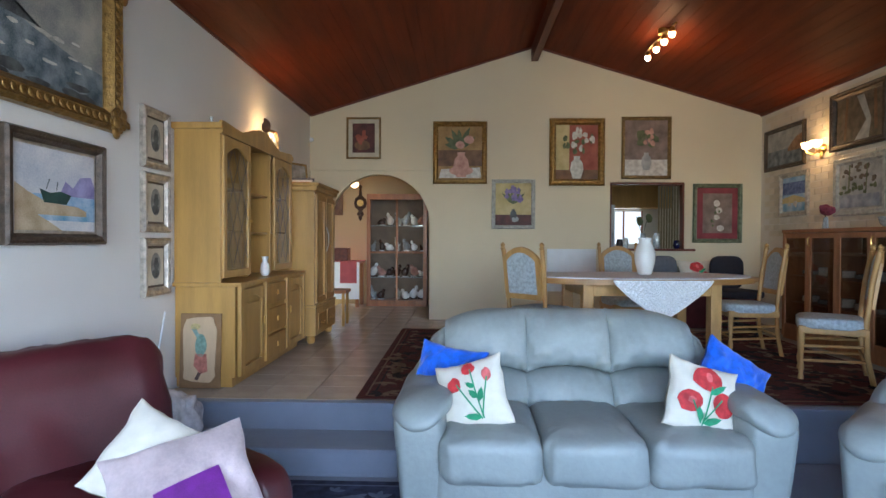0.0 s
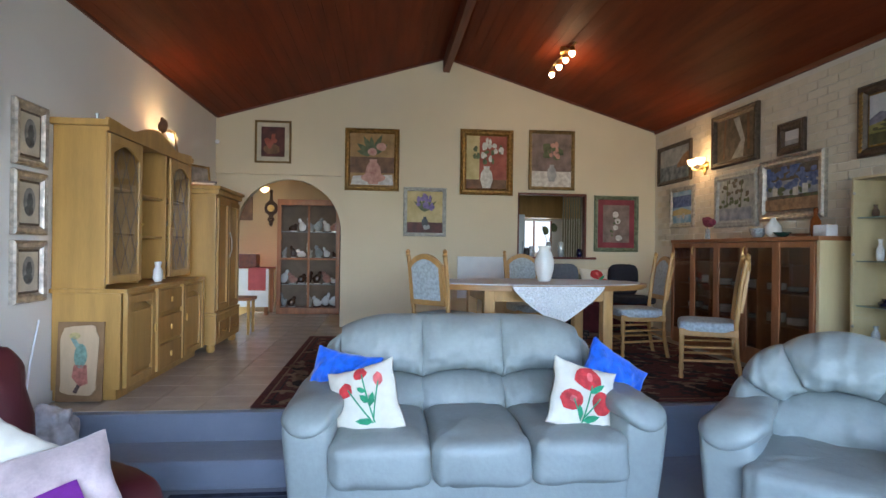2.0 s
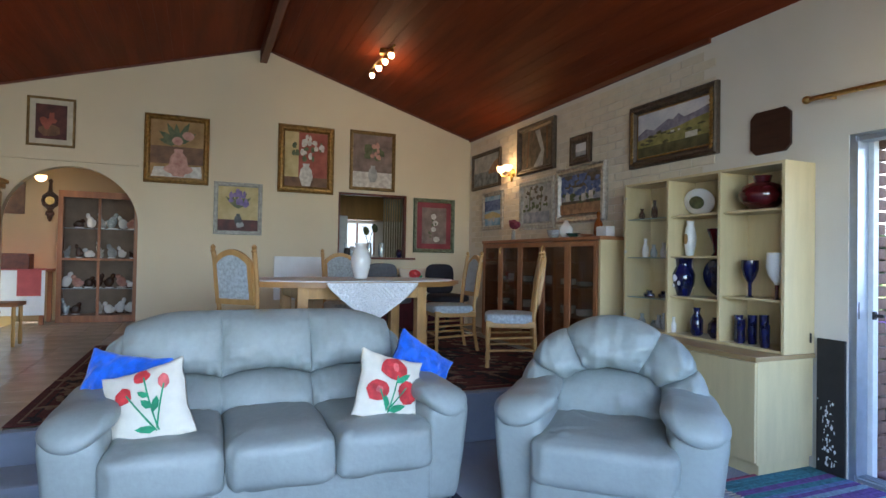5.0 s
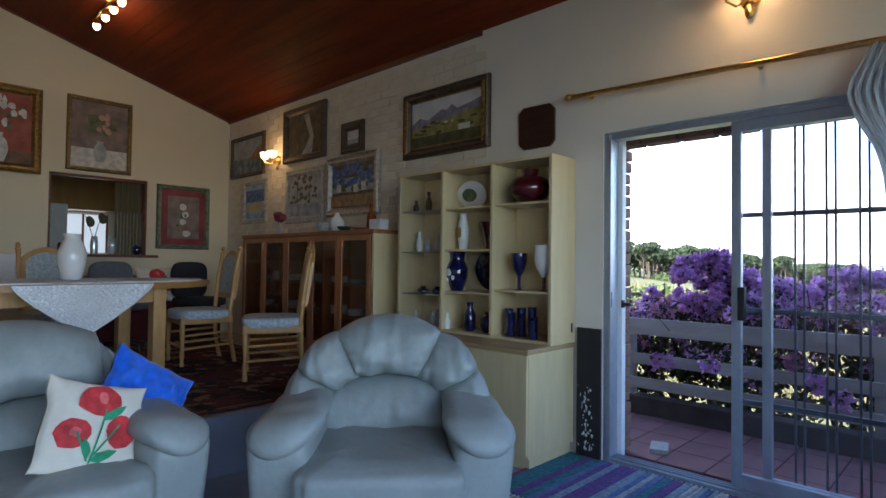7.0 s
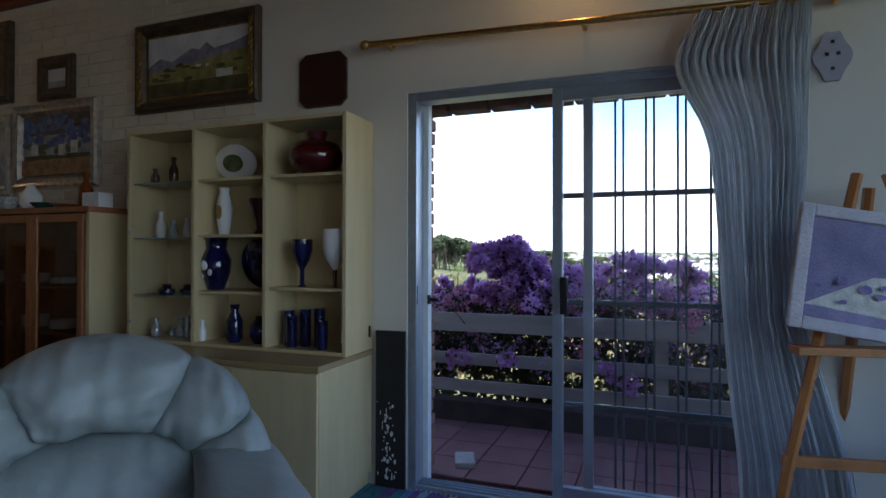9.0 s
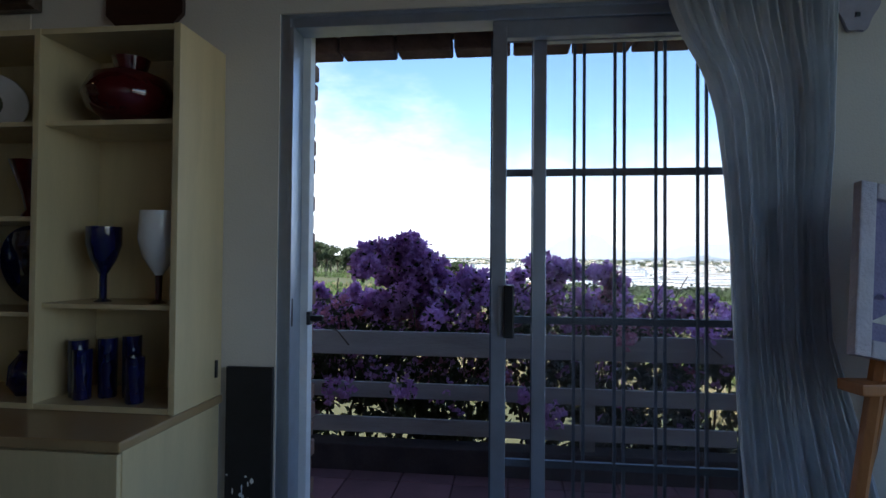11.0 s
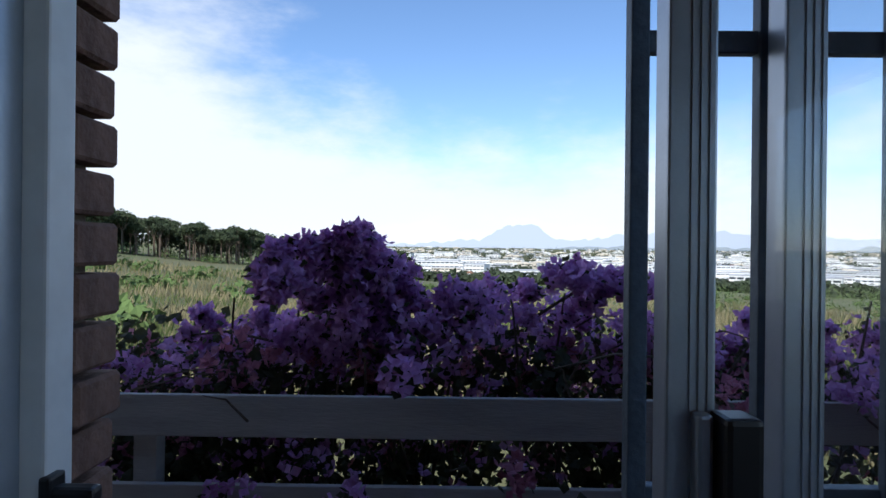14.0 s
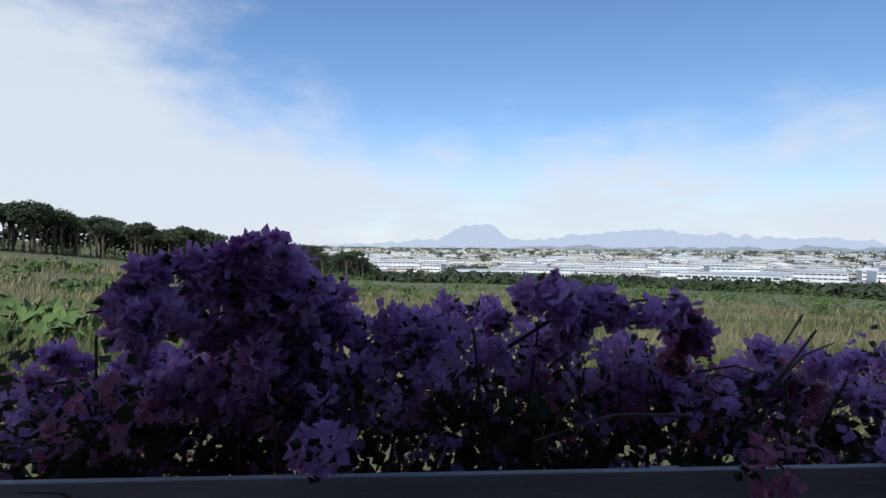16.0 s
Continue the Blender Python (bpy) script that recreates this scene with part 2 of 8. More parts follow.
class Build:
    """Collects shapes of one material into one mesh."""

    def __init__(self):
        self.bm = bmesh.new()

    def _add(self, verts, faces, m=None):
        m = m or Matrix()
        vs = [self.bm.verts.new(m @ Vector(v)) for v in verts]
        for f in faces:
            try:
                self.bm.faces.new([vs[i] for i in f])
            except ValueError:
                pass
        return self

    def box(self, c, s, bevel=0.0, m=None, rz=0.0, rx=0.0, ry=0.0, seg=2):
        b = bmesh.new()
        bmesh.ops.create_cube(b, size=1.0)
        for v in b.verts:
            v.co = Vector((v.co.x * s[0], v.co.y * s[1], v.co.z * s[2]))
        if bevel:
            bmesh.ops.bevel(b, geom=b.edges[:], offset=bevel, segments=seg, affect="EDGES", profile=0.6)
        return self._take(b, (m or Matrix()) @ pose(c[0], c[1], c[2], rx, ry, rz))

    def _take(self, b, m):
        b.verts.ensure_lookup_table()
        b.verts.index_update()
        vs = [self.bm.verts.new(m @ v.co) for v in b.verts]
        for f in b.faces:
            self.bm.faces.new([vs[v.index] for v in f.verts])
        b.free()
        return self

    def lathe(self, profile, c=(0, 0, 0), seg=16, m=None):
        verts, faces = [], []
        for r, z in profile:
            for k in range(seg):
                a = 2 * math.pi * k / seg
                verts.append((c[0] + r * math.cos(a), c[1] + r * math.sin(a), c[2] + z))
        for i in range(len(profile) - 1):
            for k in range(seg):
                k2 = (k + 1) % seg
                faces.append((i * seg + k, i * seg + k2, (i + 1) * seg + k2, (i + 1) * seg + k))
        faces.append(tuple(range(seg - 1, -1, -1)))
        faces.append(tuple((len(profile) - 1) * seg + k for k in range(seg)))
        return self._add(verts, faces, m)

    def tube(self, pts, r, seg=8, m=None, r_end=None):
        pts = [Vector(p) for p in pts]
        verts, faces = [], []
        n = len(pts)
        for i, p in enumerate(pts):
            d = (pts[min(i + 1, n - 1)] - pts[max(i - 1, 0)]).normalized()
            up = Vector((0, 0, 1)) if abs(d.z) < 0.9 else Vector((1, 0, 0))
            a = d.cross(up).normalized()
            b = d.cross(a)
            rr = r if r_end is None else r + (r_end - r) * i / (n - 1)
            for k in range(seg):
                t = 2 * math.pi * k / seg
                verts.append(p + a * (rr * math.cos(t)) + b * (rr * math.sin(t)))
        for i in range(n - 1):
            for k in range(seg):
                k2 = (k + 1) % seg
                faces.append((i * seg + k, i * seg + k2, (i + 1) * seg + k2, (i + 1) * seg + k))
        faces.append(tuple(range(seg)))
        faces.append(tuple((n - 1) * seg + k for k in range(seg - 1, -1, -1)))
        return self._add(verts, faces, m)

    def puff(self, c, s, e=0.45, m=None, rx=0.0, ry=0.0, rz=0.0, nu=28, nv=18, wrinkle=0.0, seed=0.0, edge=None, shape=None):
        """A stuffed cushion: a superellipsoid of size s; e near 0 is boxy, 1 is round."""
        verts, faces = [], []
        e2 = edge if edge is not None else e

        def pw(x, k):
            return math.copysign(abs(x) ** k, x)

        for i in range(nv + 1):
            v = -math.pi / 2 + math.pi * i / nv
            for k in range(nu):
                u = 2 * math.pi * k / nu
                p = Vector((pw(math.cos(v), e) * pw(math.cos(u), e2), pw(math.cos(v), e) * pw(math.sin(u), e2), pw(math.sin(v), e)))
                q = Vector((p.x * s[0] / 2, p.y * s[1] / 2, p.z * s[2] / 2))
                if wrinkle:
                    q += p * wrinkle * (noise.noise(Vector((q.x * 9 + seed, q.y * 9, q.z * 9))) + 0.5 * noise.noise(Vector((q.x * 25, q.y * 25 + seed, q.z * 6))))
                verts.append(shape(q) if shape else q)
        for i in range(nv):
            for k in range(nu):
                k2 = (k + 1) % nu
                faces.append((i * nu + k, i * nu + k2, (i + 1) * nu + k2, (i + 1) * nu + k))
        mm = (m or Matrix()) @ pose(c[0], c[1], c[2], rx, ry, rz)
        return self._add(verts, faces, mm)

    def prism(self, outline, y0, y1, m=None):
        """An outline in x and z, drawn out from y0 to y1."""
        n = len(outline)
        verts = [(x, y0, z) for x, z in outline] + [(x, y1, z) for x, z in outline]
        faces = [tuple(range(n)), tuple(range(2 * n - 1, n - 1, -1))]
        faces += [(i, i + n, (i + 1) % n + n, (i + 1) % n) for i in range(n)]
        return self._add(verts, faces, m)

    def padded(self, x0, x1, lo, hi, face, bulge, back, seed=0.0, nu=48, nv=34, power=2.3):
        """A stuffed leather panel between two seams: lo(x) and hi(x) bound it, face(x, z) is the seam's y."""
        def side(sgn):
            def fn(u, v):
                u, v = 0.5 - 0.5 * math.cos(math.pi * u), 0.5 - 0.5 * math.cos(math.pi * v)
                x = x0 + (x1 - x0) * u
                z = lo(x) + (hi(x) - lo(x)) * v
                kv = max(0.0, 1 - abs(2 * v - 1) ** power) ** 0.5
                ku = max(0.0, 1 - abs(2 * u - 1) ** power) ** 0.5
                k = kv * (0.6 + 0.4 * ku)
                y = face(x, z)
                if sgn < 0:
                    return (x, y - k * bulge - pucker(u, v, x, z, seed) * min(1.0, ku * kv * 5), z)
                return (x, y + k * back, z)
            return fn
        return self.pillow(side(-1), side(1), nu, nv)

    def pillow(self, front, back, nu, nv):
        """Two faces of a cushion, closed along their sides."""
        self.grid(front, nu, nv).grid(back, nu, nv)
        for e in (0.0, 1.0):
            self.grid(lambda t, v, e=e: Vector(front(e, v)).lerp(Vector(back(e, v)), t), 2, nv)
        return self

    def grid(self, fn, nu, nv, m=None):
        verts = [fn(i / nu, j / nv) for j in range(nv + 1) for i in range(nu + 1)]
        w = nu + 1
        faces = [(j * w + i, j * w + i + 1, (j + 1) * w + i + 1, (j + 1) * w + i) for j in range(nv) for i in range(nu)]
        return self._add(verts, faces, m)

    def data(self, name, material, smooth=False, angle=40, merge=True):
        if merge:
            bmesh.ops.remove_doubles(self.bm, verts=self.bm.verts, dist=1e-5)
        bmesh.ops.recalc_face_normals(self.bm, faces=self.bm.faces)
        d = bpy.data.meshes.new(name)
        self.bm.to_mesh(d)
        self.bm.free()
        d.materials.append(material)
        if smooth:
            for p in d.polygons:
                p.use_smooth = True
            d.set_sharp_from_angle(angle=radians(angle))
        return d

    def part(self, name, material, parent=None, smooth=False, angle=40, label="", kind="", m=None):
        ob = new(name, self.data(name, material, smooth, angle))
        if parent:
            ob.parent = parent
        if m:
            ob.matrix_basis = m
        return tagged(ob, label=label, kind=kind)


def thing(name, label, category, m=None, group="", kind=""):
    ob = new(name)
    ob.empty_display_size = 0.1
    ob.matrix_basis = m or Matrix()
    return tagged(ob, label, category, group, kind)


def structure(build, name, material, label, category, smooth=False):
    ob = new(name, build.data(name, material, smooth))
    return tagged(ob, label, category, kind="structure")


def ellipse(cx, cz, rx, rz, n=16, wob=0.0, seed=0):
    rnd = random.Random(seed)
    return [(cx + rx * math.cos(2 * math.pi * k / n) * (1 + wob * rnd.uniform(-1, 1)), cz + rz * math.sin(2 * math.pi * k / n) * (1 + wob * rnd.uniform(-1, 1))) for k in range(n)]

# ---- the large structure ----
XL, XR, YB, YF, UP = -1.72, 4.2, -1.5, 7.7, 0.34
RIDGE_X, RIDGE_Z, EAVE = 1.25, 3.95, 3.05

b = Build().box((1.24, 1.15, -0.06), (5.92, 5.3, 0.12)).box((1.24, 1.15, -0.5), (6.5, 5.6, 0.7))
structure(b, "floor_lower", CARPET, "blue grey fitted carpet of the sunken lounge", "floor")
b = Build().box((1.24, 7.45, 0.15), (5.92, 7.2, 0.36))
structure(b, "floor_upper", GROUT, "tiled floor of the raised dining level", "floor")
upper_floor = bpy.data.objects["floor_upper"]
b = Build().box((1.24, 3.83, 0.171), (5.92, 0.08, 0.345), 0.012)
b.box((-0.89, 3.64, 0.085), (1.66, 0.37, 0.17), 0.025)
structure(b, "steps", CARPET, "two carpeted steps up to the dining level", "steps")

# far wall with arch and hatch
AX, AR, AZ = -0.79, 0.67, 1.6


def far_wall():
    b = Build()
    top = lambda x: EAVE + (RIDGE_Z - EAVE) * (1 - abs(x - RIDGE_X) / (RIDGE_X - XL if x < RIDGE_X else XR - RIDGE_X))
    y0, y1 = YF, YF + 0.14
    b.prism([(XL, UP), (AX - AR, UP), (AX - AR, AZ), (AX - AR, 2.32), (XL, 2.32)], y0 + 0.02, y1)
    arc = [(AX + AR * math.cos(a), AZ + AR * math.sin(a)) for a in [math.pi * k / 24 for k in range(25)]]
    for (x0, z0), (x1, z1) in zip(arc, arc[1:]):
        b.prism([(x0, z0), (x1, z1), (x1, 2.32), (x0, 2.32)], y0 + 0.02, y1)
    b.prism([(XL, 2.32), (AX + AR, 2.32), (AX + AR, top(AX + AR)), (XL, EAVE)], y0, y1)
    b.prism([(AX + AR, UP), (2.25, UP), (2.25, top(2.25)), (RIDGE_X, RIDGE_Z), (AX + AR, top(AX + AR))], y0, y1)
    b.prism([(2.25, UP), (3.22, UP), (3.22, 1.3), (2.25, 1.3)], y0, y1)
    b.prism([(2.25, 2.17), (3.22, 2.17), (3.22, top(3.22)), (2.25, top(2.25))], y0, y1)
    b.prism([(3.22, UP), (XR, UP), (XR, EAVE), (3.22, top(3.22))], y0, y1)
    structure(b, "wall_north", W_CREAM, "cream plastered gable wall with an arched opening", "wall")


far_wall()
b = Build().box((-0.92, YF - 0.004, 2.327), (1.6, 0.03, 0.014))
structure(b, "trim_arch", W_CREAM, "thin plaster ledge over the archway", "trim")
b = Build().box((XL - 0.1, 3.1, 1.55), (0.2, 9.8, 3.3))
structure(b, "wall_west", mat("white wall paint", (0.78, 0.75, 0.7), 0.75, 0, 0.04, 1.2, 0.15, 140), "pale plastered side wall", "wall")
# east wall: door opening
DY0, DY1, DZ = 0.57, 2.37, 2.1
b = Build().box((XR + 0.11, 5.1, 1.55), (0.22, 5.46, 3.3)).box((XR + 0.11, (DY0 + DY1) / 2, 2.65), (0.22, DY1 - DY0, 1.1)).box((XR + 0.11, -0.47, 1.55), (0.22, 2.08, 3.3))
structure(b, "wall_east", W_WHITE, "pale side wall with the sliding door", "wall")
b = Build().box((-1.52, YB - 0.1, 1.9), (0.4, 0.2, 4.0)).box((3.95, YB - 0.1, 1.9), (0.5, 0.2, 4.0)).box((1.19, YB - 0.1, 0.38), (5.02, 0.2, 0.8)).box((1.19, YB - 0.1, 3.4), (5.02, 0.2, 1.3))
structure(b, "wall_south", W_WHITE, "plain wall behind with a wide window", "wall")


def roof_z(x):
    return EAVE + (RIDGE_Z - EAVE) * (1 - abs(x - RIDGE_X) / (RIDGE_X - XL))


def ceiling():
    b = Build()
    n = 26
    for side in (-1, 1):
        for k in range(n):
            u0, u1 = k / n + 0.0005, (k + 1) / n - 0.0005
            xa, xb = RIDGE_X + side * 2.98 * u0, RIDGE_X + side * 2.98 * u1
            za, zb = roof_z(xa), roof_z(xb)
            b.prism([(xa, za), (xb, zb), (xb, zb + 0.02), (xa, za + 0.02)], YB - 0.2, YF)
        x0, x1 = RIDGE_X, RIDGE_X + side * 3.2
        b.prism([(x0, RIDGE_Z + 0.012), (x1, roof_z(x1) + 0.012), (x1, roof_z(x1) + 0.2), (x0, RIDGE_Z + 0.2)], YB - 0.2, YF + 0.14)
    structure(b, "ceiling", CEIL, "sloping ceiling of red-brown stained pine boards", "ceiling")
    b = Build().box((RIDGE_X, 3.05, RIDGE_Z - 0.09), (0.085, 9.3, 0.22), 0.006)
    structure(b, "ridge_beam", BEAM, "dark stained timber ridge beam", "beam")
    b = Build()
    b.box((XR - 0.012, 5.55, EAVE - 0.005), (0.03, 4.3, 0.05), 0.004)
    b.box((XL + 0.01, 3.1, EAVE - 0.0), (0.02, 9.2, 0.03), 0.004)
    for side in (-1, 1):
        b.box((RIDGE_X + side * 1.475, YF - 0.009, (EAVE + RIDGE_Z) / 2 - 0.005), (3.09, 0.018, 0.035), 0.004, ry=side * math.degrees(math.atan2(0.9, 2.97)))
    structure(b, "trim_ceiling", BEAM, "dark wooden strip where ceiling meets wall", "trim")


ceiling()
# hall and kitchen beyond
b = Build().box((-2.3, 8.6, 1.5), (0.1, 1.7, 2.6)).box((-0.2, 9.55, 1.5), (4.2, 0.1, 2.6)).box((1.7, 8.6, 1.5), (0.1, 1.7, 2.6))
structure(b, "wall_hall", mat("ochre hall paint", (0.5, 0.36, 0.2), 0.75, 0, 0.05, 1.2, 0.15, 140), "warm cream walls of the hall beyond the arch", "wall")
b = Build().box((-0.3, 8.65, 2.78), (4.2, 1.7, 0.06))
structure(b, "ceiling_hall", W_WHITE, "plain hall ceiling", "ceiling")
b = Build().box((3.0, 11.05, 1.5), (2.7, 0.1, 2.6)).box((4.35, 9.4, 1.5), (0.1, 3.3, 2.6)).box((1.78, 9.4, 1.5), (0.06, 3.3, 2.6)).box((3.05, 9.45, 2.78), (2.7, 3.3, 0.06))
structure(b, "wall_kitchen", W_WHITE, "pale kitchen walls and ceiling beyond the hatch", "wall")
# ---- sliding door ----


def sliding_door():
    d = thing("sliding_door", "grey aluminium sliding glass door standing half open", "door", pose(XR, 0, 0), kind="structure")
    x = 0.07
    b = Build()
    b.box((x, DY1 - 0.022, DZ / 2), (0.1, 0.045, DZ), 0.004).box((x, DY0 + 0.022, DZ / 2), (0.1, 0.045, DZ), 0.004)
    b.box((x, (DY0 + DY1) / 2, DZ - 0.022), (0.1, DY1 - DY0 - 0.09, 0.045), 0.004).box((x, (DY0 + DY1) / 2, 0.014), (0.1, DY1 - DY0 - 0.09, 0.028), 0.004)
    b.box((x - 0.055, DY1 - 0.01, DZ / 2), (0.012, 0.05, DZ), 0.003).box((x - 0.058, DY1 - 0.042, DZ / 2), (0.012, 0.016, DZ - 0.09), 0.003).box((x - 0.055, (DY0 + DY1) / 2, DZ + 0.008), (0.012, DY1 - DY0, 0.04), 0.003)
    for k in (-0.03, 0.0, 0.03):
        b.box((x + k, (DY0 + DY1) / 2, 0.034), (0.006, DY1 - DY0 - 0.09, 0.014))
    b.part("frame", ALU, d)
    b = Build().box((x + 0.075, DY1 - 0.043, DZ / 2), (0.05, 0.06, DZ - 0.03), 0.004)
    b.part("jamb_lining", ALU_W, d, label="white jamb lining")
    # moving sash, then the fixed one
    for name, y1, y0, xs in (("sliding_sash", 1.61, 0.72, x - 0.022), ("fixed_sash", 1.468, DY0 + 0.045, x + 0.022)):
        b = Build()
        w = 0.05 if name == "sliding_sash" else 0.046
        b.box((xs, y1 - w / 2, DZ / 2), (0.036, w, DZ - 0.09), 0.003).box((xs, y0 + w / 2, DZ / 2), (0.036, w, DZ - 0.09), 0.003)
        b.box((xs, (y0 + y1) / 2, DZ - 0.075), (0.034, y1 - y0 - 2 * w, 0.06), 0.003).box((xs, (y0 + y1) / 2, 0.085), (0.034, y1 - y0 - 2 * w, 0.08), 0.003)
        for k in (-0.018, -0.009, 0.0):
            b.box((xs - 0.0185, y1 - w / 2 + k, DZ / 2), (0.003, 0.004, DZ - 0.1))
        sash = b.part(name, ALU, d)
        p = Build().box((xs, (y0 + y1) / 2, DZ / 2), (0.005, y1 - y0 - 2 * w, DZ - 0.22)).part("pane", PANE, d)
        p.visible_shadow = False
    b = Build().box((x - 0.06, 1.55, 1.05), (0.04, 0.036, 0.18), 0.006)
    b.part("handle", BLACK, d, label="black plastic pull handle")
    Build().box((x - 0.05, 1.578, 1.05), (0.02, 0.016, 0.176), 0.004).part("handle_plate", ALU, d)
    b = Build().box((x + 0.06, DY1 - 0.1, 1.0), (0.022, 0.06, 0.022), 0.006).box((x + 0.06, DY1 - 0.075, 1.0), (0.03, 0.014, 0.05), 0.004)
    b.part("latch", BLACK, d)
    b = Build().box((x - 0.045, DY1 - 0.047, 1.03), (0.012, 0.006, 0.1), 0.002)
    b.part("strike_plate", BLACK, d)


sliding_door()


def grille():
    g = thing("security_gate", "blue grey steel security gate slid aside behind the glass", "security gate", pose(XR + 0.13, 0, 0))
    b = Build()
    y0, y1 = 0.62, 1.608
    b.box((0, y1, 1.04), (0.022, 0.022, 1.98), 0.002).box((0, y0, 1.04), (0.022, 0.022, 1.98), 0.002)
    for z in (0.06, 0.5, 1.01, 1.54, 2.03):
        b.box((0, (y0 + y1) / 2, z), (0.016, y1 - y0, 0.026), 0.002)
    b.box((-0.004, 1.463, 1.04), (0.018, 0.018, 1.96), 0.002)
    for k in range(5):
        y = 1.303 - k * 0.14
        b.box((-0.01, y + 0.018, 1.04), (0.011, 0.011, 1.96), 0.002)
        b.box((0.01, y - 0.018, 1.04), (0.011, 0.011, 1.96), 0.002)
    b.part("bars", IRON, g)


grille()


def doorway_bricks():
    """The raked brick edge of the outer leaf seen past the jamb."""
    base = Build().box((0, 0, 0), (0.11, 0.22, 0.066), 0.006, seg=1).data("brick", mat("brown facing brick", (0.2, 0.11, 0.08), 0.9, 0, 0.3, 10, 0.6, 60))
    holder = structure(Build().box((XR + 0.3, 3.6, 1.5), (0.1, 2.4, 3.2)).box((XR + 0.3, -0.5, 1.5), (0.1, 2.1, 3.2)).box((XR + 0.3, 1.5, 2.62), (0.1, 2.0, 1.0)), "wall_outer", mat("dark mortar", (0.13, 0.1, 0.08), 0.95, 0, 0.2, 20, 0.5, 80), "outer brick leaf of the wall beside the terrace door", "wall")
    rnd = random.Random(3)
    for row in range(27):
        z = 0.05 + row * 0.078
        for k in range(3):
            for y, s in ((2.362 + 0.11 + (0.11 if row % 2 and k else 0) + k * 0.232, 1), ):
                o = new("brick", base)
                o.parent = holder
                o.location = (XR + 0.32, y + rnd.uniform(-0.012, 0.006), z)
    for k in range(10):
        o = new("brick", base)
        o.parent = holder
        o.location, o.rotation_euler = (XR + 0.32, 0.5 + k * 0.232, 2.085), (radians(90) * 0, 0, 0)


doorway_bricks()

# ---- seating ----


def arm_parts(s, side, x, length, y_mid, top=0.585):
    """An upholstered arm: a body that narrows to the floor and a thick pad that curls down over its front."""
    def taper(q):
        k = (q.z + 0.29) / 0.58
        return Vector((q.x * (0.8 + 0.2 * k) + side * 0.03 * k, q.y * (0.9 + 0.1 * k), q.z))

    Build().puff((x + side * 0.0, y_mid, 0.285), (0.275, length - 0.03, 0.53), 0.2, edge=0.3, nu=48, nv=26, wrinkle=0.004, seed=side, shape=taper).part("arm", LEATHER, s, True, 60)
    y0, y1, R, half, thick = y_mid + length / 2 - 0.06, y_mid - length / 2 - 0.015, 0.13, 0.14, 0.066
    straight = y0 - y1 - R
    total = straight + R * 1.12
    n, seg = 54, 36
    verts, faces = [], []
    for i in range(n + 1):
        t = 0.5 - 0.5 * math.cos(math.pi * i / n)
        d = t * total
        a = max(0.0, (d - straight) / R)
        y = y0 - min(d, straight) - R * math.sin(a)
        z = top - 0.02 * (d / total) - R * (1 - math.cos(a))
        g = max(0.0, 1 - abs(2 * t - 1) ** 5) ** 0.5
        flare = 1.0 + 0.12 * math.exp(-((d - straight) / 0.16) ** 2)
        for k in range(seg):
            c, w = math.cos(2 * math.pi * k / seg), math.sin(2 * math.pi * k / seg)
            px = math.copysign(abs(c) ** 0.75, c) * half * g * flare
            pn = math.copysign(abs(w) ** 0.85, w) * thick * g
            crease = noise.noise(Vector((px * 26 + side * 7, d * 5, k * 0.01))) * 0.011 * (0.35 + math.exp(-((d - straight - 0.06) / 0.09) ** 2)) + noise.noise(Vector((px * 9, d * 8, side * 4.0))) * 0.012
            pn += crease * g if w > -0.2 else 0.0
            verts.append((x + side * 0.012 + px, y - math.sin(a) * pn, z + math.cos(a) * pn - side * px * 0.16))
    for i in range(n):
        for k in range(seg):
            k2 = (k + 1) % seg
            faces.append((i * seg + k, i * seg + k2, (i + 1) * seg + k2, (i + 1) * seg + k))
    Build()._add(verts, faces).part("arm_pad", LEATHER, s, True, 60)

